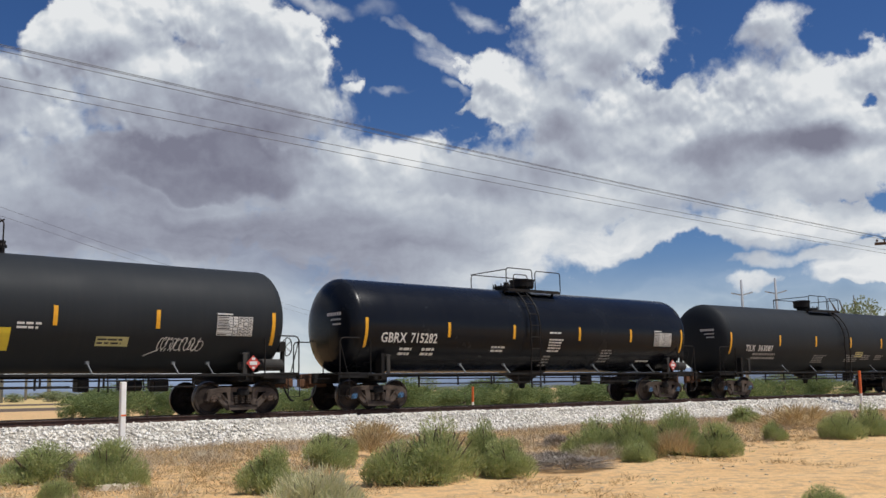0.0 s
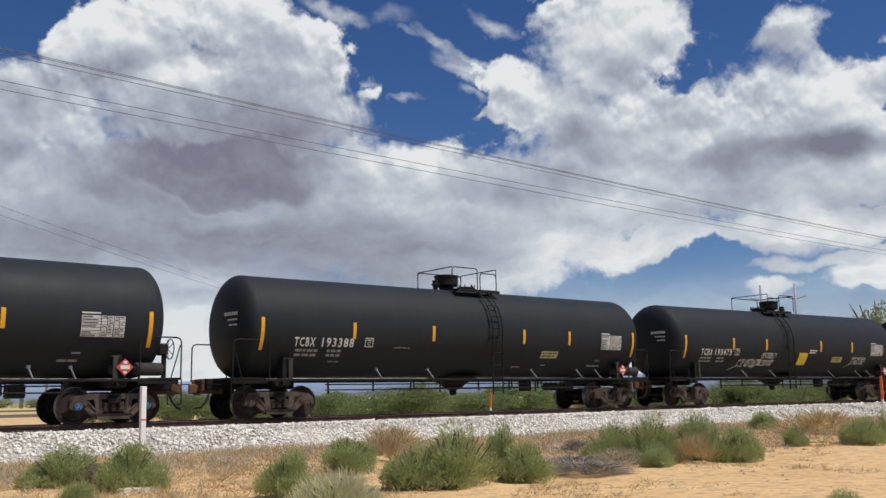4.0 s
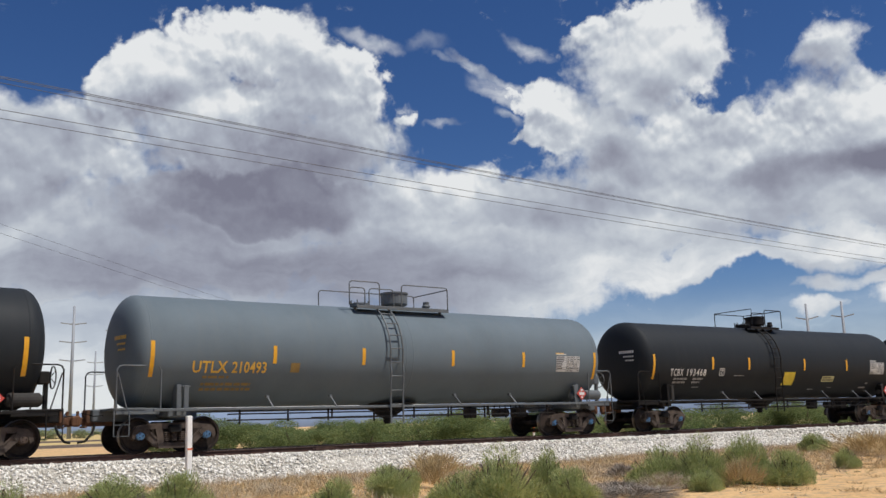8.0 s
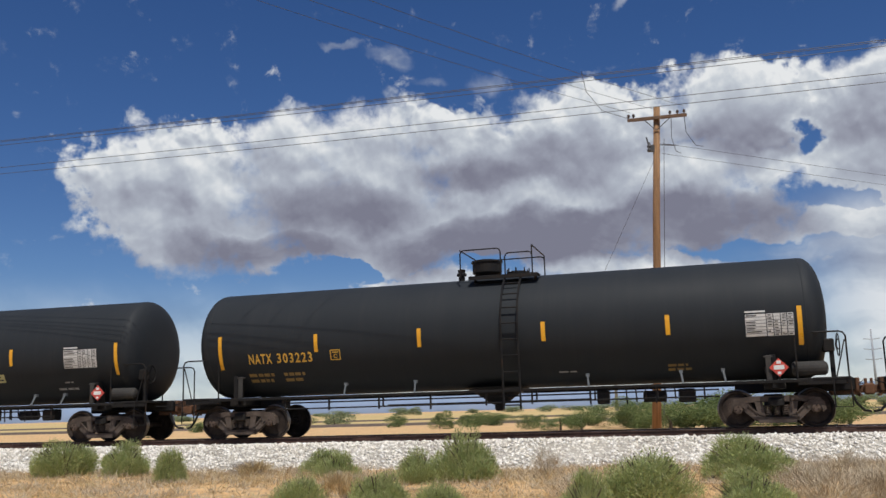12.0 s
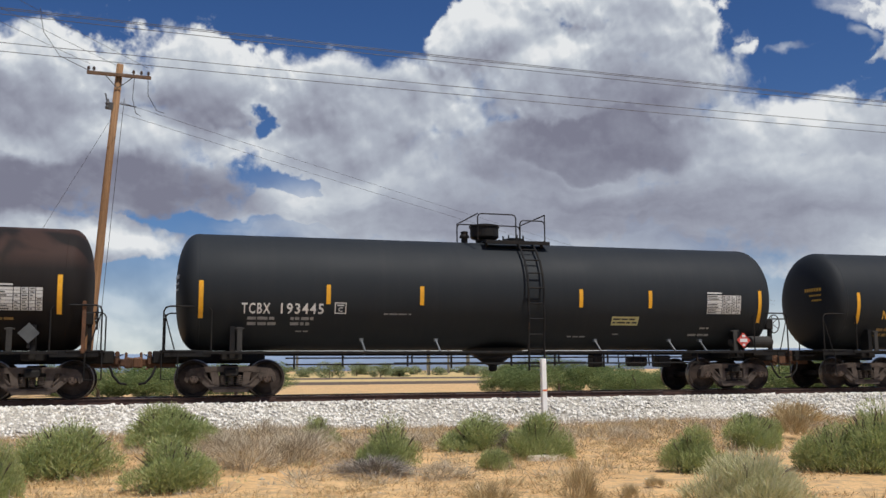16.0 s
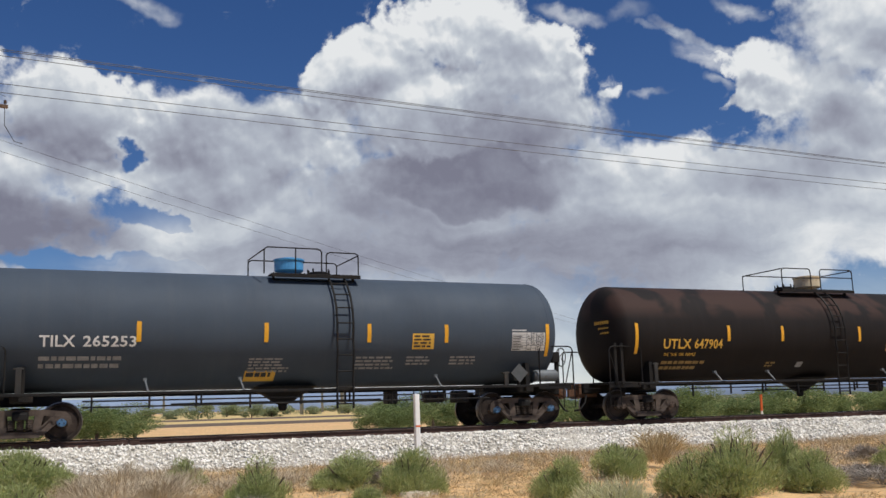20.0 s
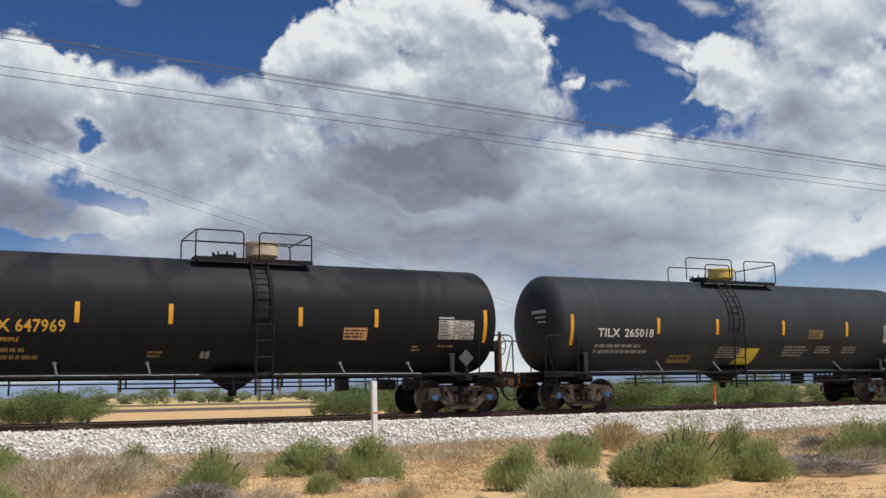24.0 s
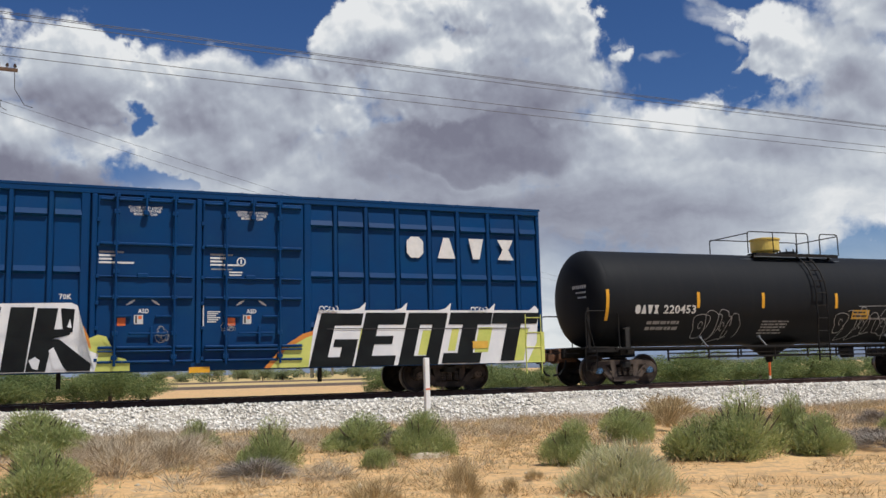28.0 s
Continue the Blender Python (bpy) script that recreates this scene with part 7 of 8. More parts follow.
# graffiti: black block forms with white edges over yellow, sprayed along the lower side
def graffiti(car, y):
    layer = iter(range(200))

    def spray(outline, colour, name, label=""):
        lay_flat(car, outline, y - 0.066 - 0.0005 * next(layer), colour, name, label)

    def leaned(x, w, h0, h1, lean=0.24):
        x += lean * (h0 - 0.66)
        return [(x, h0), (x + w, h0), (x + w + lean * (h1 - h0), h1), (x + lean * (h1 - h0), h1)]

    ground = "yellow sprayed ground of the graffiti"
    spray([(1.62, 0.74), (2.75, 0.74), (3.05, 1.68), (2.62, 1.50), (2.05, 1.22)], "graf_yellow", "graffiti_ground", ground)
    spray([(1.56, 0.74), (1.72, 0.74), (2.12, 1.20), (2.66, 1.50), (3.02, 1.62), (3.02, 1.72), (2.58, 1.60), (2.02, 1.26)], "graf_orange", "graffiti_edge", "orange sprayed edge")
    spray([(8.9, 0.74), (9.68, 0.74), (9.68, 1.60), (9.2, 1.62)], "graf_yellow", "graffiti_ground", ground)
    spray([(-2.55, 0.74), (-1.66, 0.74), (-1.66, 0.92), (-1.76, 1.02), (-2.02, 1.08), (-2.08, 1.32), (-2.20, 1.56), (-2.38, 1.60), (-2.62, 1.50)], "graf_yellow", "graffiti_ground", ground)
    spray([(-2.98, 1.66), (-2.84, 1.86), (-2.70, 1.80), (-2.58, 1.52), (-2.52, 1.26), (-2.74, 1.48)], "graf_orange", "graffiti_edge", "orange sprayed edge")
    # white under both words, flaring up at the end of each form
    white = "white sprayed outline"
    spray([(2.70, 0.74), (9.10, 0.74), (9.42, 1.30), (9.52, 2.24), (9.40, 2.36), (9.22, 2.22), (2.98, 2.20), (2.84, 1.70)], "graf_white", "graffiti_outline", white)
    for x in (4.18, 5.36, 6.66, 8.02):
        spray([(x - 0.42, 2.18), (x + 0.04, 2.10), (x + 0.10, 2.42), (x - 0.08, 2.26)], "graf_white", "graffiti_outline", white)
    spray([(-6.8, 0.74), (-2.44, 0.74), (-2.36, 1.14), (-2.98, 1.42), (-2.80, 1.94), (-2.84, 2.28), (-2.98, 2.35), (-4.6, 2.32), (-6.8, 2.36)], "graf_white", "graffiti_outline", white)
    for o in ([(4.02, 1.1), (4.22, 1.0), (4.28, 1.7), (4.14, 1.74)], leaned(5.66, 0.28, 1.0, 1.66), leaned(6.52, 0.22, 1.1, 1.7), leaned(7.34, 0.42, 1.05, 1.74), [(8.66, 0.80), (8.98, 0.80), (9.16, 1.70), (8.90, 1.70)]):
        spray(o, "graf_yellow", "graffiti_ground", ground)
    black = "black sprayed block form"
    forms = []
    for x, rows in ((2.70, ((0.0, 0.44, 0.74, 2.12), (0.0, 1.16, 1.80, 2.12), (0.0, 1.14, 0.74, 0.98), (0.76, 0.40, 0.74, 1.44), (0.52, 0.64, 1.24, 1.44))),
                    (3.92, ((0.0, 0.42, 0.74, 2.12), (0.0, 1.14, 1.82, 2.14), (0.0, 0.92, 1.30, 1.52), (0.0, 1.10, 0.74, 1.00))),
                    (5.14, ((0.0, 0.40, 0.74, 2.12), (0.0, 1.14, 1.82, 2.14), (0.76, 0.40, 0.74, 2.12), (0.0, 1.10, 0.74, 0.98))),
                    (6.38, ((0.0, 1.30, 1.82, 2.15), (0.44, 0.46, 0.80, 2.00), (0.02, 1.16, 0.76, 1.04))),
                    (7.70, ((0.0, 1.46, 1.84, 2.15), (0.50, 0.44, 0.80, 2.00)))):
        forms += [leaned(x + a, w, h0, h1) for a, w, h0, h1 in rows]
    forms += [leaned(-6.70, 0.50, 0.76, 2.26, 0.12), leaned(-5.95, 0.55, 0.76, 2.26, 0.12), leaned(-5.15, 0.50, 0.76, 2.24, 0.12), leaned(-4.45, 0.50, 0.76, 2.24, 0.12),
              [(-3.92, 0.76), (-3.50, 0.76), (-3.38, 1.40), (-3.26, 2.22), (-3.70, 2.22)], [(-3.55, 1.46), (-3.00, 1.60), (-2.98, 1.74), (-3.50, 1.72)],
              [(-3.14, 1.64), (-2.94, 1.66), (-2.90, 2.20), (-3.20, 2.22)], [(-3.62, 1.52), (-3.22, 1.50), (-2.52, 0.92), (-2.54, 0.76), (-3.04, 0.76)]]
    for o in forms:
        spray(o, "graf_black", "graffiti_form", black)
    # curls left white inside the dark forms
    for o in ([(-3.78, 0.84), (-3.66, 0.80), (-3.62, 1.02), (-3.72, 1.10), (-3.86, 1.02)], [(-3.34, 0.80), (-3.10, 0.80), (-3.34, 1.32), (-3.44, 1.24)], [(-3.06, 1.78), (-2.96, 1.76), (-3.00, 1.98)]):
        spray(o, "graf_white", "graffiti_outline", white)
    # the pressed ledge's shade, painted as a dark line across the graffiti
    spray([(3.2, 1.70), (9.2, 1.70), (9.2, 1.725), (3.2, 1.725)], "panel_dark", "ledge_edge")
    for x0 in (2.98, 7.34):
        bm = bmesh.new()
        for k in range(4):
            add_tube(bm, [(x0 + 0.07 + 0.13 * k + 0.06 * math.cos(q * 0.7 + k), y - 0.10, 2.24 + 0.06 * math.sin(q * 0.7 + k)) for q in range(8)], 0.017, 4)
        part("graffiti_tag", bm, M["graf_white"], car, "small white sprayed tag")
    spray([(7.38, 1.16), (7.86, 1.16), (7.86, 1.36), (7.38, 1.36)], "yellow_paint", "side_label", "small orange label")


BOX = boxcar()

# ---------------------------------------------------------------- posts, poles, wires
def marker_post():
    gx, gy = 8.14, 19.15
    bm = bmesh.new()
    add_box(bm, (0, 0, 0.84), (0.125, 0.09, 1.78), bevel=0.012)
    p = part("marker_post", bm, M["post_white"], None, "", at=pose(gx, gy, ground_z(gx, gy) - 0.06, 0, -0.6, 10))
    tagged(p, "slim white painted marker post beside the line", "marker post")
    bm = bmesh.new()
    add_box(bm, (0, -0.0475, 1.03), (0.122, 0.004, 0.035))
    part("band", bm, M["orange"], p, "thin red band")


marker_post()


def tall_pole():
    """The wooden pole beyond the line, leaning a little, with its crossarm and insulators."""
    x, y = -2.86, 38.16
    z0 = ground_z(x, y)
    pole = empty("utility_pole", pose(x, y, z0, 0, 3.8, 0), "weathered brown wooden utility pole with one crossarm", "utility pole", "utility poles")
    bm = bmesh.new()
    add_tube(bm, [(0, 0, -0.3), (0, 0, 3), (0.02, 0, 6), (-0.01, 0, 9), (0, 0, 13.8)], 0.19, 14, r_end=0.135)
    part("shaft", bm, M["pole_wood"], pole, smooth=True)
    bm = bmesh.new()
    add_box(bm, (0.02, -0.19, 13.30), (2.44, 0.11, 0.13), turn=pose(0, 0, 0, 0, -3.0, 0).to_3x3(), bevel=0.01)
    arm = part("crossarm", bm, M["arm_wood"], pole)
    bm = bmesh.new()
    for s in (-1, 1):
        add_tube(bm, [(s * 0.55, -0.23, 13.26), (0, -0.17, 12.75)], 0.018, 6)
    part("arm_brace", bm, M["wire"], arm)
    for dx in (-1.15, -0.95, 0.55, 0.85, 1.12):
        bm = bmesh.new()
        add_lathe(bm, [(13.36, 0.02), (13.42, 0.025), (13.43, 0.06), (13.47, 0.065), (13.48, 0.045), (13.52, 0.055), (13.55, 0.03)], "z", 10, (dx, -0.19, 0.05 * dx))
        part("insulator", bm, M["ceramic"], arm)
    # small dark insulator on a bracket beside the shaft
    bm = bmesh.new()
    add_lathe(bm, [(11.85, 0.02), (11.87, 0.07), (11.95, 0.09), (12.0, 0.06), (12.1, 0.09), (12.18, 0.06), (12.28, 0.03)], "z", 12, (-0.30, -0.1, 0))
    add_box(bm, (-0.16, -0.1, 12.0), (0.16, 0.08, 0.3))
    add_tube(bm, [(-0.34, -0.1, 12.2), (-0.42, -0.1, 12.5)], 0.03, 6)
    part("transformer", bm, M["wire"], pole)
    bm = bmesh.new()
    add_tube(bm, [(0.30, -0.05, 12.4), (0.31, -0.05, 9.0), (0.33, -0.02, 4.0), (0.28, 0, 1.0)], 0.012, 5)
    add_tube(bm, [(1.12, -0.2, 13.4), (1.2, -0.25, 12.6), (1.6, -0.3, 12.0), (1.9, -0.3, 11.95)], 0.014, 5)
    add_tube(bm, [(0.60, -0.2, 13.4), (0.62, -0.25, 12.4), (0.8, -0.3, 11.8), (1.0, -0.3, 11.7)], 0.014, 5)
    add_tube(bm, [(-1.1, -0.2, 13.3), (-2.2, -0.6, 13.6), (-2.75, -1.6, 14.15), (-2.9, -2.0, 14.9)], 0.012, 5)
    add_tube(bm, [(0.15, -0.1, 12.15), (0.8, -0.1, 12.1)], 0.025, 6)
    part("drop_wire", bm, M["wire"], pole)
    bm = bmesh.new()
    add_tube(bm, [(-0.1, -0.1, 11.5), (-3.8, 0.1, 3.0)], 0.007, 5)
    part("guy_wire", bm, M["wire"], pole)
    return pole


tall_pole()


def wire(a, b, sag, r=0.0075, group="", label="thin dark overhead wire"):
    bm = bmesh.new()
    a, b = Vector(a), Vector(b)
    pts = []
    for i in range(33):
        f = i / 32
        p = a.lerp(b, f)
        p.z -= sag * 4 * f * (1 - f)
        pts.append(p)
    add_tube(bm, pts, r, 5)
    w = part("overhead_wire", bm, M["wire"], None)
    return tagged(w, label, "wire", group or "overhead wires")


# the line of wires on the near side of the track
for dy, dz in ((-0.25, 0.0), (-0.05, 0.04), (0.18, 0.02)):
    wire((-33.0, 21.5 + dy, 10.15 + dz), (45.0, 18.0 + dy, 8.15 + dz), 0.45)
for dy, dz in ((-0.05, 0.0), (0.22, -0.10)):
    wire((-33.0, 21.5 + dy, 9.35 + dz), (45.0, 18.0 + dy, 7.62 + dz), 0.42)
# wires from the tall pole over to this side, and away beyond it
for dx in (-0.7, 0.35, 1.55):
    wire((-2.37 + dx * 1.0, 37.95, 13.75), (-21.2 + dx * 0.9, -5.0, 11.6), 0.7)
for dz in (0.0, -0.45):
    wire((-1.87, 38.05, 12.3 + dz), (70, 93, 9.4 + dz), 0.5)


def right_pole():
    """The pole of the near line away to the right."""
    pole = empty("utility_pole", pose(45.2, 18.0, 0.1, 3.6, 1.4, 0), "dark wooden utility pole with a crossarm of insulators", "utility pole", "utility poles")
    bm = bmesh.new()
    add_tube(bm, [(0, 0, -0.3), (0, 0, 9.2)], 0.17, 12, r_end=0.13)
    part("shaft", bm, M["arm_wood"], pole, smooth=True)
    bm = bmesh.new()
    add_box(bm, (-0.18, 0, 7.95), (0.11, 2.9, 0.13), bevel=0.01)
    arm = part("crossarm", bm, M["arm_wood"], pole)
    for dy in (-1.35, -1.0, -0.6, 0.6, 1.0, 1.35):
        bm = bmesh.new()
        add_lathe(bm, [(8.0, 0.02), (8.07, 0.025), (8.08, 0.06), (8.13, 0.06), (8.17, 0.03)], "z", 8, (-0.18, dy, 0))
        part("insulator", bm, M["ceramic"], arm)


right_pole()


def far_pole(az, dist, height, r, arms, name_label):
    x, y = dist * math.sin(radians(az)), dist * math.cos(radians(az))
    pole = empty("transmission_pole", pose(x, y, 0, 0, 0, -az), name_label, "transmission pole", "far transmission poles")
    bm = bmesh.new()
    add_tube(bm, [(0, 0, 0), (0, 0, height)], r, 10, r_end=r * 0.55)
    part("shaft", bm, M["steel_pole"], pole, smooth=True)
    for h, w in arms:
        bm = bmesh.new()
        add_tube(bm, [(-w, 0, h + 0.4), (0, 0, h), (w, 0, h + 0.4)], r * 0.28, 6)
        part("arm", bm, M["steel_pole"], pole)


for az_, dist_, top_ in ((16.15, 260, 34.5), (18.6, 270, 33.5), (-6.4, 300, 33.0), (17.4, 400, 34.0), (8.1, 420, 30.0)):
    far_pole(az_, dist_, top_, 0.55, ((top_ * 0.86, 3.2), (top_ * 0.72, 3.4), (top_ * 0.58, 3.2)), "tall grey steel transmission pole far beyond the line")
for az_ in (59.8, 61.7):
    far_pole(az_, 150, 17.6, 0.30, ((15.2, 1.6),), "grey utility pole far along the line")


def orange_post(x, y, h, label):
    bm = bmesh.new()
    add_tube(bm, [(0, 0, -0.1), (0, 0, h * 0.52)], 0.05, 10)
    p = part("line_marker", bm, M["post_white"], None, at=pose(x, y, ground_z(x, y), 0, 2, 0))
    tagged(p, label, "line marker", "orange-topped markers")
    bm = bmesh.new()
    add_tube(bm, [(0, 0, h * 0.52), (0, 0, h)], 0.052, 10)
    part("cap", bm, M["orange"], p, "orange plastic cap")


orange_post(36.4, 16.3, 1.85, "white marker post with an orange top beside the sand track")
orange_post(29.55, 31.1, 1.45, "short white marker post with an orange top beyond the line")

# distant ridge, its haze painted into the base colour
def ridge():
    verts, faces = [], []
    n = 120
    for i in range(n + 1):
        a = radians(-75 + 190 * i / n)
        d = 4000
        h = 78 + 26 * noise.noise(Vector((i * 0.11, 3.0, 0))) + 9 * noise.noise(Vector((i * 0.5, 9.0, 0)))
        verts += [(d * math.sin(a), d * math.cos(a), -5), (d * math.sin(a), d * math.cos(a), max(6, h)), (1.06 * d * math.sin(a), 1.06 * d * math.cos(a), -5)]
    for i in range(n):
        a, b = i * 3, i * 3 + 3
        faces += [(a, b, b + 1, a + 1), (a + 1, b + 1, b + 2, a + 2)]
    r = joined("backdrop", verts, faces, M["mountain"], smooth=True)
    tagged(r, "low mountain ridge on the horizon, blue-grey haze painted into its colour", "mountains", kind="structure")


ridge()

# shrubs: x, y, width, height in metres
GREEN_A = [(0.16, 13.09, 1.18, 0.70), (0.20, 19.02, 1.72, 0.84), (3.03, 18.71, 0.79, 0.59), (3.40, 14.14, 0.99, 0.79), (5.54, 16.20, 1.31, 0.65),
    (6.17, 14.84, 1.11, 0.80), (4.97, 13.76, 0.56, 0.36), (7.68, 12.51, 0.97, 0.69), (10.49, 15.06, 1.05, 0.75), (9.73, 11.93, 1.09, 0.74),
    (10.26, 11.49, 1.35, 1.02), (11.87, 12.17, 0.78, 0.91), (11.70, 11.33, 0.97, 0.69), (-6.59, 13.43, 0.92, 0.65), (-8.41, 19.09, 1.05, 0.60),
    (-5.22, 13.37, 0.93, 0.70), (-6.17, 18.13, 0.88, 0.72), (-5.27, 18.39, 1.28, 1.06), (-4.22, 13.19, 0.89, 0.49), (-1.98, 12.58, 0.72, 0.74)]
GREEN_B = [(-1.35, 14.88, 1.54, 0.86), (0.19, 19.02, 1.78, 0.84), (11.65, 16.58, 1.14, 0.62), (15.94, 12.93, 1.18, 0.85), (16.14, 12.04, 1.09, 1.01),
    (17.64, 11.95, 1.14, 0.97), (17.80, 11.07, 1.05, 0.74), (15.34, 11.30, 0.69, 0.42), (30.00, 17.59, 1.18, 0.61), (22.91, 12.62, 0.70, 0.58),
    (24.73, 11.63, 1.16, 0.77), (27.01, 11.89, 1.15, 0.87), (10.35, 5.07, 0.59, 0.36), (-9.25, 20.21, 1.08, 0.59), (-12.23, 18.49, 0.74, 0.86),
    (-14.59, 20.08, 1.22, 0.88), (-16.32, 20.02, 1.63, 1.02), (-20.82, 19.85, 1.31, 0.80)]
PALE_A = [(6.48, 9.45, 1.28, 0.66)]
DEAD_A = [(6.13, 16.01, 0.74, 0.45), (2.97, 13.52, 1.08, 0.33), (14.34, 12.7, 1.05, 0.30), (-11.21, 20.17, 0.65, 0.39), (13.59, 11.61, 1.45, 0.30),
    (17.43, 15.21, 0.85, 0.42)]
TWIGGY_A = [(1.88, 18.79, 1.21, 0.55), (2.14, 15.41, 1.19, 0.55), (1.26, 17.23, 0.80, 0.47), (1.22, 14.47, 1.15, 0.58), (2.01, 15.19, 1.02, 0.56),
    (-3.73, 19.16, 0.71, 0.62), (0.97, 17.06, 0.73, 0.47)]
STRAW_A = [(3.49, 9.92, 0.58, 0.32), (4.43, 9.56, 0.45, 0.44), (5.29, 10.03, 0.21, 0.19), (6.16, 10.99, 0.23, 0.15), (12.83, 16.77, 0.76, 0.57),
    (-6.78, 15.37, 0.77, 0.48), (16.59, 11.38, 0.84, 0.60), (14.86, 19.31, 1.64, 0.52), (28.39, 14.82, 2.21, 0.70), (-13.08, 20.12, 0.42, 0.25),
    (-10.66, 19.62, 0.77, 0.32)]
# ---------------------------------------------------------------- plants
def blades(rng, base, direction, length, width):
    """Thin pointed blades: one quad each, from base along direction."""
    n = len(base)
    d = direction / np.linalg.norm(direction, axis=1)[:, None]
    side = np.cross(d, rng.normal(size=(n, 3)))
    side /= np.linalg.norm(side, axis=1)[:, None] + 1e-9
    tip = base + d * length[:, None]
    mid = base + d * (0.45 * length)[:, None]
    w = width[:, None]
    v = np.stack([base - side * w * 0.35, mid - side * w * 0.5, tip, mid + side * w * 0.5], 1).reshape(-1, 3)
    f = np.arange(n * 4).reshape(n, 4)
    return v, f


def mound(seed, clumps, per, spread=0.55, up=1.0, length=0.26, width=0.014, flat_top=1.0, jitter=0.035, fill=0.35):
    """A rounded shrub one metre wide and one high, of fans of thin shoots."""
    rng = np.random.default_rng(seed)
    a, u = rng.uniform(0, 2 * np.pi, clumps), rng.random(clumps)
    el_ = np.arcsin(u ** 0.8)
    rad = rng.uniform(fill, 1.0, clumps) ** 0.5
    lump = 0.86 + 0.16 * np.sin(a * 3 + seed) + 0.10 * np.sin(a * 7 + 2 * seed)
    c = np.stack([0.45 * rad * lump * np.cos(a) * np.cos(el_), 0.45 * rad * lump * np.sin(a) * np.cos(el_), 0.06 + 0.80 * rad * lump * np.sin(el_) * flat_top], 1)
    base = np.repeat(c, per, 0) + rng.normal(0, jitter, (clumps * per, 3))
    out = np.repeat(np.stack([np.cos(a) * np.cos(el_), np.sin(a) * np.cos(el_), np.sin(el_)], 1), per, 0)
    d = out * spread + np.array([0, 0, up]) + rng.normal(0, 0.38, (clumps * per, 3))
    ln = length * rng.uniform(0.55, 1.25, clumps * per)
    wd = width * rng.uniform(0.7, 1.4, clumps * per)
    base[:, 2] = np.maximum(base[:, 2], 0.0)
    return blades(rng, base, d, ln, wd)


def tufted(seed, lobes, num, length=0.062, width=0.0080, up=0.65):
    """A shrub one metre wide and one high: overlapping tufts of fine upright shoots, dark gaps between them."""
    rng = np.random.default_rng(seed)
    a, k = rng.uniform(0, 6.283, lobes), np.sqrt(rng.random(lobes))
    cx, cy = 0.33 * k * np.cos(a), 0.33 * k * np.sin(a)
    cr = rng.uniform(0.13, 0.22, lobes)
    cz = (0.86 - 0.55 * k ** 2) * rng.uniform(0.72, 1.0, lobes) - cr
    which = rng.integers(0, lobes, num)
    d = rng.normal(size=(num, 3))
    d /= np.linalg.norm(d, axis=1)[:, None]
    d[:, 2] = np.abs(d[:, 2]) * 0.9 - 0.12
    r = cr[which] * rng.uniform(0.55, 1.0, num) ** 0.5
    fall = rng.random(num) ** 1.25          # some shoots hang lower on the outside of their tuft
    p = np.stack([cx[which], cy[which], cz[which]], 1) + d * r[:, None]
    p[:, 2] -= fall * np.maximum(cz[which], 0.0)
    p[:, :2] *= (1 - 0.06 * fall)[:, None]
    p[:, 2] = np.maximum(p[:, 2], 0.01)
    dirn = d * 0.5 + np.array([0, 0, up]) + rng.normal(0, 0.30, (num, 3))
    return blades(rng, p, dirn, length * rng.uniform(0.5, 1.4, num), width * rng.uniform(0.7, 1.4, num))


def stem_mesh(seed, n=18, spread=0.34, r=0.012):
    rnd = random.Random(seed)
    bm = bmesh.new()
    for i in range(n):
        a, k = rnd.uniform(0, 6.28), rnd.uniform(0.2, 1.0)
        p = [(0.05 * math.cos(a), 0.05 * math.sin(a), -0.04)]
        for j in range(1, 4):
            f = j / 3
            p.append((spread * k * f * math.cos(a) + rnd.uniform(-0.03, 0.03), spread * k * f * math.sin(a) + rnd.uniform(-0.03, 0.03), 0.62 * f * (1.15 - 0.4 * k)))
        add_tube(bm, p, r, 5, r_end=r * 0.4)
    return bm


PLANT = {}


def plant_mesh(key, maker, material):
    if key not in PLANT:
        v, f = maker()
        tmp = joined(key, v, f, material)
        PLANT[key] = tmp.data
        bpy.data.objects.remove(tmp)
    return PLANT[key]


def stems_of(seed, material, r):
    key = "stems%d%s" % (seed, material.name)
    if key not in PLANT:
        ob = part(key, stem_mesh(seed, r=r), material)
        PLANT[key] = ob.data
        bpy.data.objects.remove(ob)
    return PLANT[key]


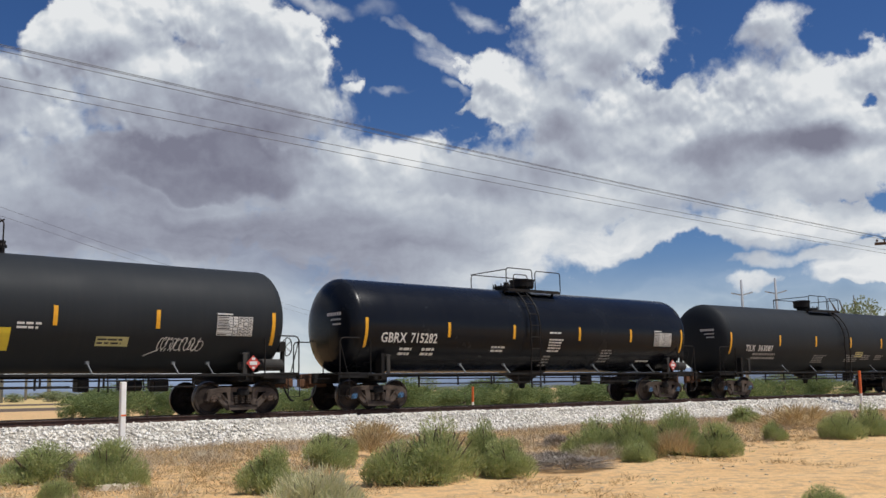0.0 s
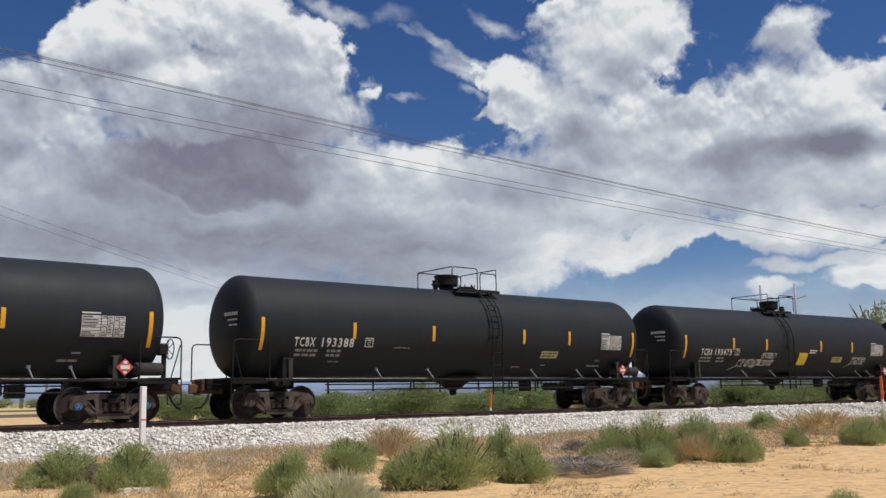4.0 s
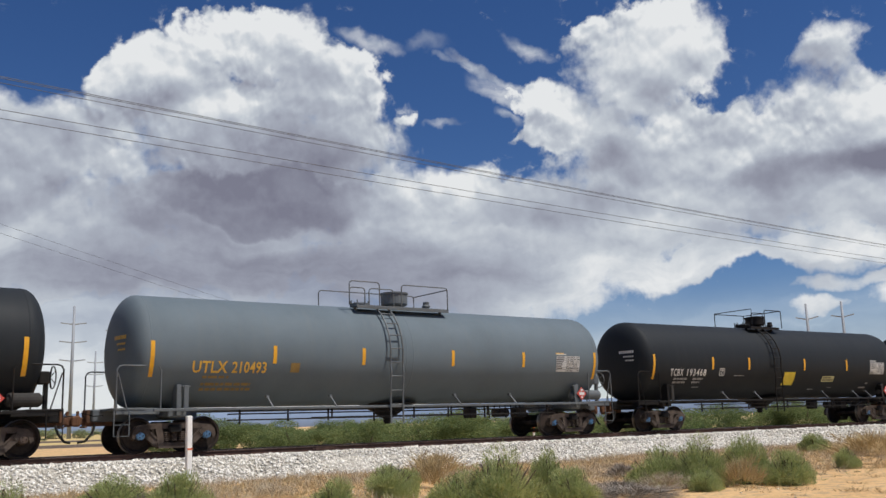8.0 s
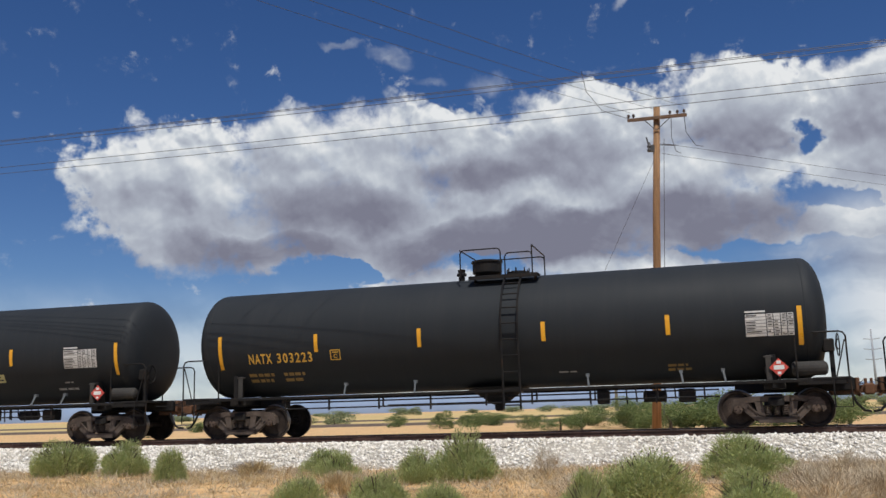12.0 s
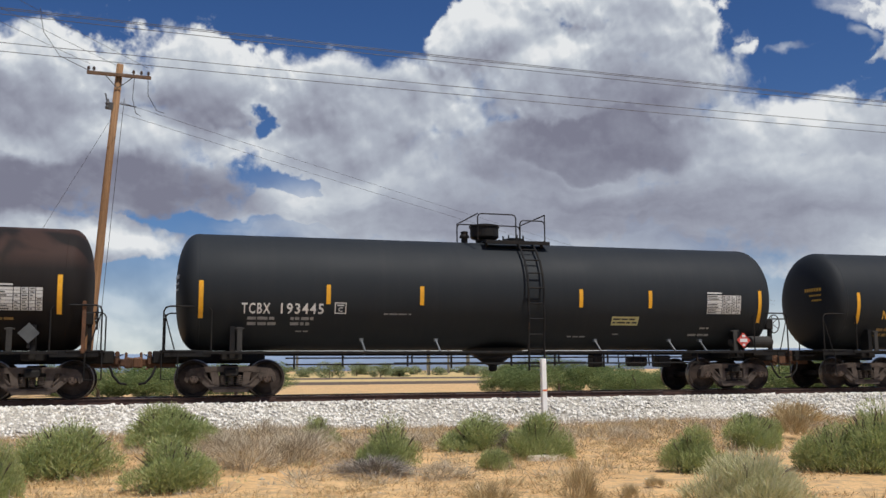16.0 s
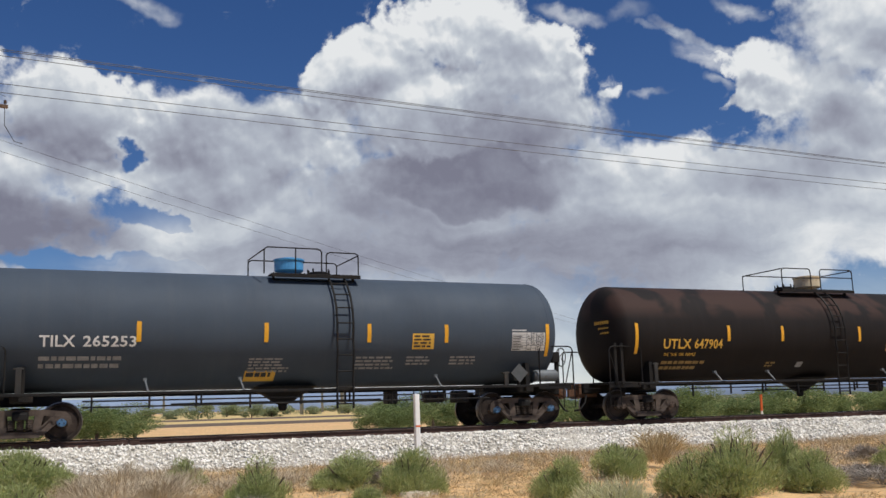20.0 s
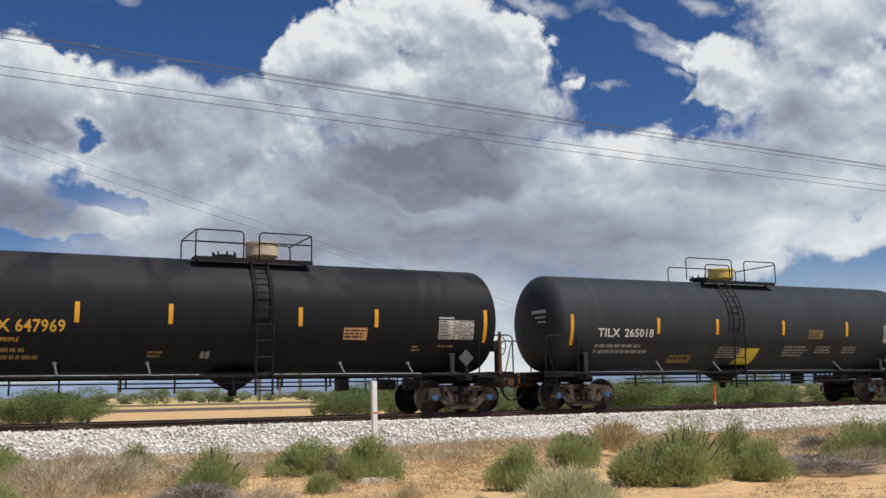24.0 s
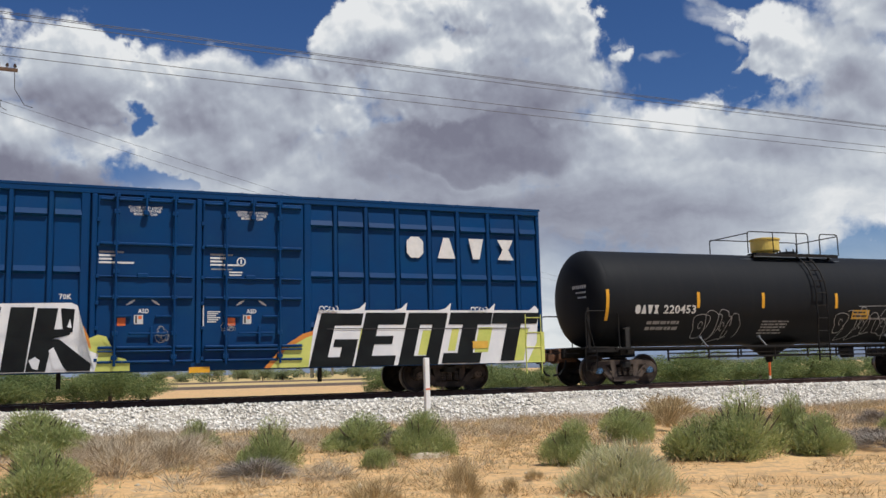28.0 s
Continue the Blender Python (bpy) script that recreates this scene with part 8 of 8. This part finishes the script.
def shrub(x, y, w, h, variant, kind):
    z = max(ground_z(x, y), bank_z(x, y)) - 0.02
    spin = random.uniform(0, 360)
    if kind == "green":
        ob = empty("shrub", pose(x, y, z, 0, 0, spin), "rounded bright green desert shrub on the sand", "shrub", "green shrubs along the line")
        me = plant_mesh("green%d" % (variant % 7), lambda: tufted(20 + variant % 7, 17 + variant % 7, 17000), M["leaf"])
        stem = M["bark"]
    elif kind == "pale":
        ob = empty("shrub", pose(x, y, z, 0, 0, spin), "pale yellow-green dry shrub on the sand", "shrub")
        me = plant_mesh("pale", lambda: tufted(61, 20, 11000, 0.15, 0.0065, 1.2), M["leaf_light"])
        stem = M["bark"]
    elif kind == "twiggy":
        ob = empty("dry_shrub", pose(x, y, z, 0, 0, spin), "brown leafless dry shrub", "dry shrub", "dry shrubs by the line")
        me = plant_mesh("twiggy%d" % (variant % 3), lambda: mound(70 + variant % 3, 120, 13, spread=0.6, up=0.8, length=0.30, width=0.0045), M["twig"])
        stem = M["twig"]
    elif kind == "dead":
        ob = empty("dead_brush", pose(x, y, z, 0, 0, spin), "grey dead brush lying on the sand", "dead brush", "dead brush")
        me = plant_mesh("dead%d" % (variant % 2), lambda: mound(80 + variant % 2, 150, 14, spread=1.1, up=0.25, length=0.36, width=0.007, flat_top=0.75), M["dark_twig"])
        stem = M["dark_twig"]
    else:
        ob = empty("grass_tuft", pose(x, y, z, 0, 0, spin), "straw-coloured dry grass tuft", "grass tuft", "dry grass tufts")
        me = plant_mesh("straw%d" % (variant % 3), lambda: mound(90 + variant % 3, 40, 26, spread=0.5, up=1.1, length=0.5, width=0.010), M["straw"])
        stem = None
    fat = 1.2 if kind in ("green", "pale") else 1.12
    grow = Matrix.Diagonal((w * fat, w * fat, h * (1.42 if kind == "green" else 1.26 if kind == "pale" else 1.06), 1))
    f = new("foliage" if kind in ("green", "pale") else "dry_growth" if kind != "straw" else "tuft", me)
    f.parent = ob
    f.matrix_basis = grow
    if stem:
        s = new("woody_base", stems_of(variant % 4, stem, 0.012 if kind in ("green", "pale") else 0.006))
        s.parent = ob
        s.matrix_basis = grow


def bank_z(x, y):
    """Height of the stone bank's near slope, where plants reach it."""
    d = y - track_y(x)
    return float(np.interp(d, (-3.35, -3.0, -2.2, -1.65), (0.06, 0.24, 0.50, 0.705))) if -3.35 < d < -1.65 else 0.0


DRY_MORE = [(1.2, 17.6, 0.9, 0.42), (2.6, 17.4, 1.1, 0.50), (3.2, 15.6, 0.9, 0.45), (4.5, 16.6, 1.0, 0.36), (6.9, 15.6, 0.7, 0.45), (0.5, 14.6, 0.9, 0.40), (7.6, 18.6, 1.0, 0.35), (9.2, 17.3, 0.9, 0.30), (12.6, 12.1, 1.0, 0.40), (14.9, 12.0, 1.1, 0.42), (-2.6, 15.8, 1.1, 0.45), (-7.4, 17.2, 1.0, 0.4), (3.9, 12.9, 0.8, 0.28)]
for i, row in enumerate(GREEN_A + GREEN_B):
    shrub(*row, i, "green")
for i, row in enumerate(PALE_A):
    shrub(*row, i, "pale")
for i, row in enumerate(DEAD_A):
    shrub(*row, i, "dead")
for i, row in enumerate(TWIGGY_A):
    shrub(*row, i, "twiggy")
for i, row in enumerate(DRY_MORE):
    shrub(*row, i, "twiggy")
for i, row in enumerate(STRAW_A):
    shrub(*row, i, "straw")
# thin dry growth all over the sand, thicker by the foot of the bank
def dry_growth(name, seed, num, mat_key, label, near_weight, tall):
    rng = np.random.default_rng(seed)
    n = num
    x = rng.uniform(-28, 62, n)
    y = 5.5 + rng.random(n) * (16.2 + K_CURVE * x * x)
    patch = np.array([noise.noise(Vector((a * 0.24, b * 0.40, seed))) + 0.5 * noise.noise(Vector((a * 0.9, b * 0.9, seed + 3.0))) for a, b in zip(x, y)])
    bare = np.clip((x - 6) / 8, 0, 1) * np.clip((14.5 - y) / 3, 0, 1) * 0.55
    want = patch + near_weight * (y - 17.0) / 5.0 - bare
    keep = want > rng.uniform(-0.35, 0.60, n)
    x, y = x[keep], y[keep]
    k = 11
    z = np.array([ground_z(a, b) for a, b in zip(x, y)])
    m = len(x)
    size = rng.uniform(0.5, 1.3, m) * tall
    base = np.repeat(np.stack([x, y, z - 0.005], 1), k, 0) + np.stack([rng.normal(0, 0.07, m * k), rng.normal(0, 0.07, m * k), np.zeros(m * k)], 1)
    d = np.stack([rng.normal(0, 0.55, m * k), rng.normal(0, 0.55, m * k), rng.uniform(0.25, 1.0, m * k)], 1)
    v, f = blades(rng, base, d, np.repeat(size, k) * rng.uniform(0.5, 1.2, m * k), rng.uniform(0.006, 0.013, m * k))
    g = joined(name, v, f, M[mat_key])
    tagged(g, label, "dry grass", kind="stuff")


dry_growth("dry_grass", 11, 26000, "straw", "thin straw-coloured stubble over the sand", 0.45, 0.15)
dry_growth("dry_weeds", 17, 22000, "twig", "low grey-brown dry weeds over the sand", 0.75, 0.20)
dry_growth("low_weeds", 23, 3400, "leaf_light", "scattered small green weeds on the sand", 0.25, 0.13)


def clumps(name, seed, num, per, mat_key, label, tall, wide, x0, x1, y0, y1, cut):
    """Low clumps of dry growth, gathered in patches."""
    rng = np.random.default_rng(seed)
    x = rng.uniform(x0, x1, num)
    y = y0 + rng.random(num) ** 0.85 * (y1 - y0) + K_CURVE * x * x
    patch = np.array([noise.noise(Vector((a * 0.33, b * 0.45, seed))) + 0.6 * noise.noise(Vector((a * 1.1, b * 1.1, seed + 5.0))) for a, b in zip(x, y)])
    bare = np.clip((x - 7) / 7, 0, 1) * np.clip((13.5 - y) / 3, 0, 1) * 0.5
    keep = patch - bare + 0.08 * (y - 15) / 4 > rng.uniform(cut - 0.25, cut + 0.25, num)
    x, y = x[keep], y[keep]
    m = len(x)
    z = np.array([ground_z(a, b) for a, b in zip(x, y)])
    size = rng.uniform(0.45, 1.35, m)
    r = np.repeat(size * wide, per) * np.sqrt(rng.random(m * per))
    a = rng.uniform(0, 6.283, m * per)
    base = np.repeat(np.stack([x, y, z - 0.01], 1), per, 0) + np.stack([r * np.cos(a), 0.8 * r * np.sin(a), np.zeros(m * per)], 1)
    d = np.stack([0.5 * np.cos(a) + rng.normal(0, 0.55, m * per), 0.5 * np.sin(a) + rng.normal(0, 0.55, m * per), rng.uniform(0.15, 1.0, m * per)], 1)
    v, f = blades(rng, base, d, np.repeat(size * tall, per) * rng.uniform(0.3, 1.1, m * per), rng.uniform(0.005, 0.011, m * per))
    g = joined(name, v, f, M[mat_key])
    tagged(g, label, "dry grass", kind="stuff")


clumps("dry_litter", 31, 13000, 40, "litter", "matted brown dry litter lying on the sand", 0.13, 0.22, -26, 48, 6.5, 21.2, -0.12)
clumps("dry_stalks", 37, 2600, 40, "twig", "tangled grey-brown dry stalks on the sand", 0.30, 0.20, -26, 40, 12.0, 21.4, 0.05)
clumps("gold_grass", 41, 3000, 40, "straw", "golden dry grass clumps among the shrubs", 0.26, 0.14, -26, 48, 8.0, 21.4, 0.05)


def pebbles():
    rng = np.random.default_rng(12)
    num = 2600
    x = rng.uniform(-22, 50, num)
    y = rng.uniform(6, 21.5, num)
    r = rng.uniform(0.012, 0.05, num) * (rng.random(num) ** 2 + 0.35)
    base = np.array([(1, 0, 0), (-1, 0, 0), (0, 1, 0), (0, -1, 0), (0, 0, 0.6), (0, 0, -0.6)], float)
    tri = np.array([(0, 2, 4), (2, 1, 4), (1, 3, 4), (3, 0, 4), (2, 0, 5), (1, 2, 5), (3, 1, 5), (0, 3, 5)])
    z = np.array([ground_z(a, b) for a, b in zip(x, y)])
    p = (base[None] + rng.normal(0, 0.2, (num, 6, 3))) * r[:, None, None] + np.stack([x, y, z], 1)[:, None, :]
    s = joined("pebbles", p.reshape(-1, 3), (tri[None] + (np.arange(num) * 6)[:, None, None]).reshape(-1, 3), M["twig"])
    tagged(s, "small stones and clods on the sand", "pebbles", kind="stuff")


pebbles()


def slab_stone(x, y):
    bm = bmesh.new()
    rnd = random.Random(3)
    ring = [(0.42 * math.cos(a) * rnd.uniform(0.8, 1.1), 0.22 * math.sin(a) * rnd.uniform(0.8, 1.15)) for a in (k * 0.524 for k in range(12))]
    lo = [bm.verts.new((a, b, -0.02)) for a, b in ring]
    hi = [bm.verts.new((a * 0.93, b * 0.9, 0.07 + rnd.uniform(-0.01, 0.01))) for a, b in ring]
    top = bm.verts.new((0, 0, 0.085))
    for i in range(12):
        bm.faces.new((lo[i], lo[(i + 1) % 12], hi[(i + 1) % 12], hi[i]))
        bm.faces.new((hi[i], hi[(i + 1) % 12], top))
    s = part("flat_stone", bm, M["slab"], None, at=pose(x, y, ground_z(x, y), 0, 0, 15))
    tagged(s, "pale flat stone lying on the sand", "stone")


slab_stone(6.24, 14.66)


# mesquite and scrub beyond the line
def crown(seed, n, w, h, size, low=0.06):
    """Loose crown of small leaf sprays in uneven lobes."""
    rng = np.random.default_rng(seed)
    lobes = 9
    lc = np.stack([rng.uniform(-0.36, 0.36, lobes) * w, rng.uniform(-0.36, 0.36, lobes) * w, rng.uniform(low + 0.02, 0.74, lobes) * h], 1)
    lr = rng.uniform(0.16, 0.30, lobes)
    which = rng.integers(0, lobes, n)
    d = rng.normal(size=(n, 3))
    d /= np.linalg.norm(d, axis=1)[:, None]
    rr = lr[which] * rng.uniform(0.5, 1.08, n)
    p = lc[which] + d * rr[:, None] * np.array([w, w, h * 0.8])
    p[:, 2] = np.maximum(p[:, 2], 0.03 * h)
    dirn = d + np.array([0, 0, 0.3]) + rng.normal(0, 0.6, (n, 3))
    return blades(rng, p, dirn, rng.uniform(0.7, 1.4, n) * size, rng.uniform(0.5, 0.9, n) * size)


def branch_mesh(seed, h, w, trunk):
    rnd = random.Random(seed)
    bm = bmesh.new()
    for i in range(1):
        a = rnd.uniform(0, 6.28)
        k = 0.5
        add_tube(bm, [(0.06 * math.cos(a), 0.06 * math.sin(a), -0.05), (0.12 * w * k * math.cos(a), 0.12 * w * k * math.sin(a), 0.28 * h), (0.30 * w * k * math.cos(a), 0.30 * w * k * math.sin(a), 0.66 * h)], trunk, 6, r_end=trunk * 0.3)
    return bm


TREES = {}


def scrub_tree(x, y, w, h, seed, far):
    v = seed % 6
    if (v, far) not in TREES:
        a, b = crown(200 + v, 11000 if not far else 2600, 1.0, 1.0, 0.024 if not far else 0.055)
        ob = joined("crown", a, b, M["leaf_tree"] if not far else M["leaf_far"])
        st = part("trunk", branch_mesh(v, 1.0, 1.0, 0.03), M["bark"])
        TREES[v, far] = ob.data, st.data
        bpy.data.objects.remove(ob)
        bpy.data.objects.remove(st)
    t = empty("mesquite" if not far else "far_scrub", pose(x, y, ground_z(x, y) - 0.03, 0, 0, seed * 47 % 360), "green mesquite bush with small leaves beyond the line" if not far else "hazy green scrub far across the plain", "bush", "bushes beyond the line")
    for name, me in zip(("crown", "trunk"), TREES[v, far]):
        o = new(name, me)
        o.parent = t
        o.matrix_basis = Matrix.Diagonal((w, w, h, 1))


def row_of_scrub():
    rnd = random.Random(21)
    k = 0
    for a0, a1, d0, d1, n, w0, w1, h0, h1 in SCRUB:
        for i in range(n):
            az_, d = radians(a0 + (a1 - a0) * (i + rnd.uniform(0.1, 0.9)) / n), rnd.uniform(d0, d1)
            k += 1
            scrub_tree(d * math.sin(az_), d * math.cos(az_), rnd.uniform(w0, w1), rnd.uniform(h0, h1), k, d > 110)


# from, to (degrees), nearest, farthest, number, widths, heights
SCRUB = [(-16, -4, 60, 95, 7, 2.0, 3.6, 1.1, 1.9), (-6, 7.0, 52, 66, 10, 3.0, 5.0, 1.7, 2.5), (-38, -14, 70, 120, 9, 2.0, 4.0, 1.2, 2.0), (21, 32, 48, 62, 9, 3.0, 4.6, 1.7, 2.5), (32, 46, 44, 62, 12, 3.0, 4.8, 1.6, 2.4),
         (46, 66, 46, 75, 14, 3.0, 5.0, 1.6, 2.6), (8, 22, 170, 320, 10, 4.0, 8.0, 2.0, 4.2), (-35, 70, 260, 520, 46, 6.0, 14.0, 2.5, 4.5), (19, 24, 60, 80, 3, 2.0, 3.0, 1.2, 1.8)]
row_of_scrub()


def big_tree(az_deg, dist, h, w, seed):
    az_ = radians(az_deg)
    x, y = dist * math.sin(az_), dist * math.cos(az_)
    t = empty("tree", pose(x, y, ground_z(x, y) - 0.05), "grey-green broad tree standing beside the line", "tree", "trees along the line")
    bm = bmesh.new()
    add_tube(bm, [(0, 0, 0), (0.1, 0, h * 0.2), (0.0, 0.1, h * 0.42)], 0.28, 8, r_end=0.16)
    rnd = random.Random(seed)
    for i in range(7):
        a = rnd.uniform(0, 6.28)
        add_tube(bm, [(0, 0.05, h * rnd.uniform(0.25, 0.42)), (0.2 * w * math.cos(a), 0.2 * w * math.sin(a), h * 0.6), (0.36 * w * math.cos(a), 0.36 * w * math.sin(a), h * rnd.uniform(0.7, 0.85))], 0.10, 6, r_end=0.03)
    part("trunk", bm, M["bark"], t)
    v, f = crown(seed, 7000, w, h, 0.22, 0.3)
    # takes the haze-paled leaf colours of the far scrub
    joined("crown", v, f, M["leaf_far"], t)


big_tree(66.0, 92, 11.0, 6.4, 301)
big_tree(68.9, 96, 10.4, 6.0, 302)


# dirt road and pale field beyond the line
def far_strip(name, y0, y1, z, mat_key, label, cat, lift=0.0):
    xs = [-900 + 20 * i for i in range(121)]
    verts, faces = [], []
    for x in xs:
        wob = 2.5 * noise.noise(Vector((x * 0.012, y0 * 0.1, 0)))
        verts += [(x, y0 + wob, z), (x, y0 + wob + 0.8, z + lift), (x, y1 + wob, z + lift), (x, y1 + wob + 0.5, z - 0.05)]
    for i in range(len(xs) - 1):
        for j in range(3):
            a = i * 4 + j
            faces.append((a, a + 4, a + 5, a + 1))
    s = joined(name, verts, faces, M[mat_key], smooth=True)
    tagged(s, label, cat, kind="structure")


far_strip("ground_field", 108, 640, 0.06, "field", "dry straw-coloured field beyond the line", "field", 0.06)
far_strip("road_verge", 150, 152, 0.13, "bark", "low brown earth ridge across the field", "earth bank", 0.25)
far_strip("road_berm", 98, 100.5, 0.02, "bark", "low brown earth bank along a dirt road", "earth bank", 0.32)

# ---------------------------------------------------------------- what moves
def train_at(t):
    """How far the train has come, in metres from its mark."""
    u = (t - 14.0) / 14.0
    return 8.4638 * (t - 14.0) + 0.6891 * u ** 2 + 0.6824 * u ** 3


def on_line(x):
    """The pose of a car whose middle is x along the line."""
    return pose(x, track_y(x), RAIL_TOP, 0, 0, math.degrees(math.atan(2 * K_CURVE * x)))


def motions():
    for ob in CARS + [BOX]:
        x = ob.matrix_basis.translation.x
        walk(ob, [(0.5 * i, on_line(x + train_at(0.5 * i))) for i in range(57)])
    for w in WHEELSETS:
        x = w.matrix_basis.translation.x
        walk(w, [(i / 15, pose(x, 0, WHEEL_R, 0, math.degrees(train_at(i / 15) / WHEEL_R), 0)) for i in range(421)])


motions()
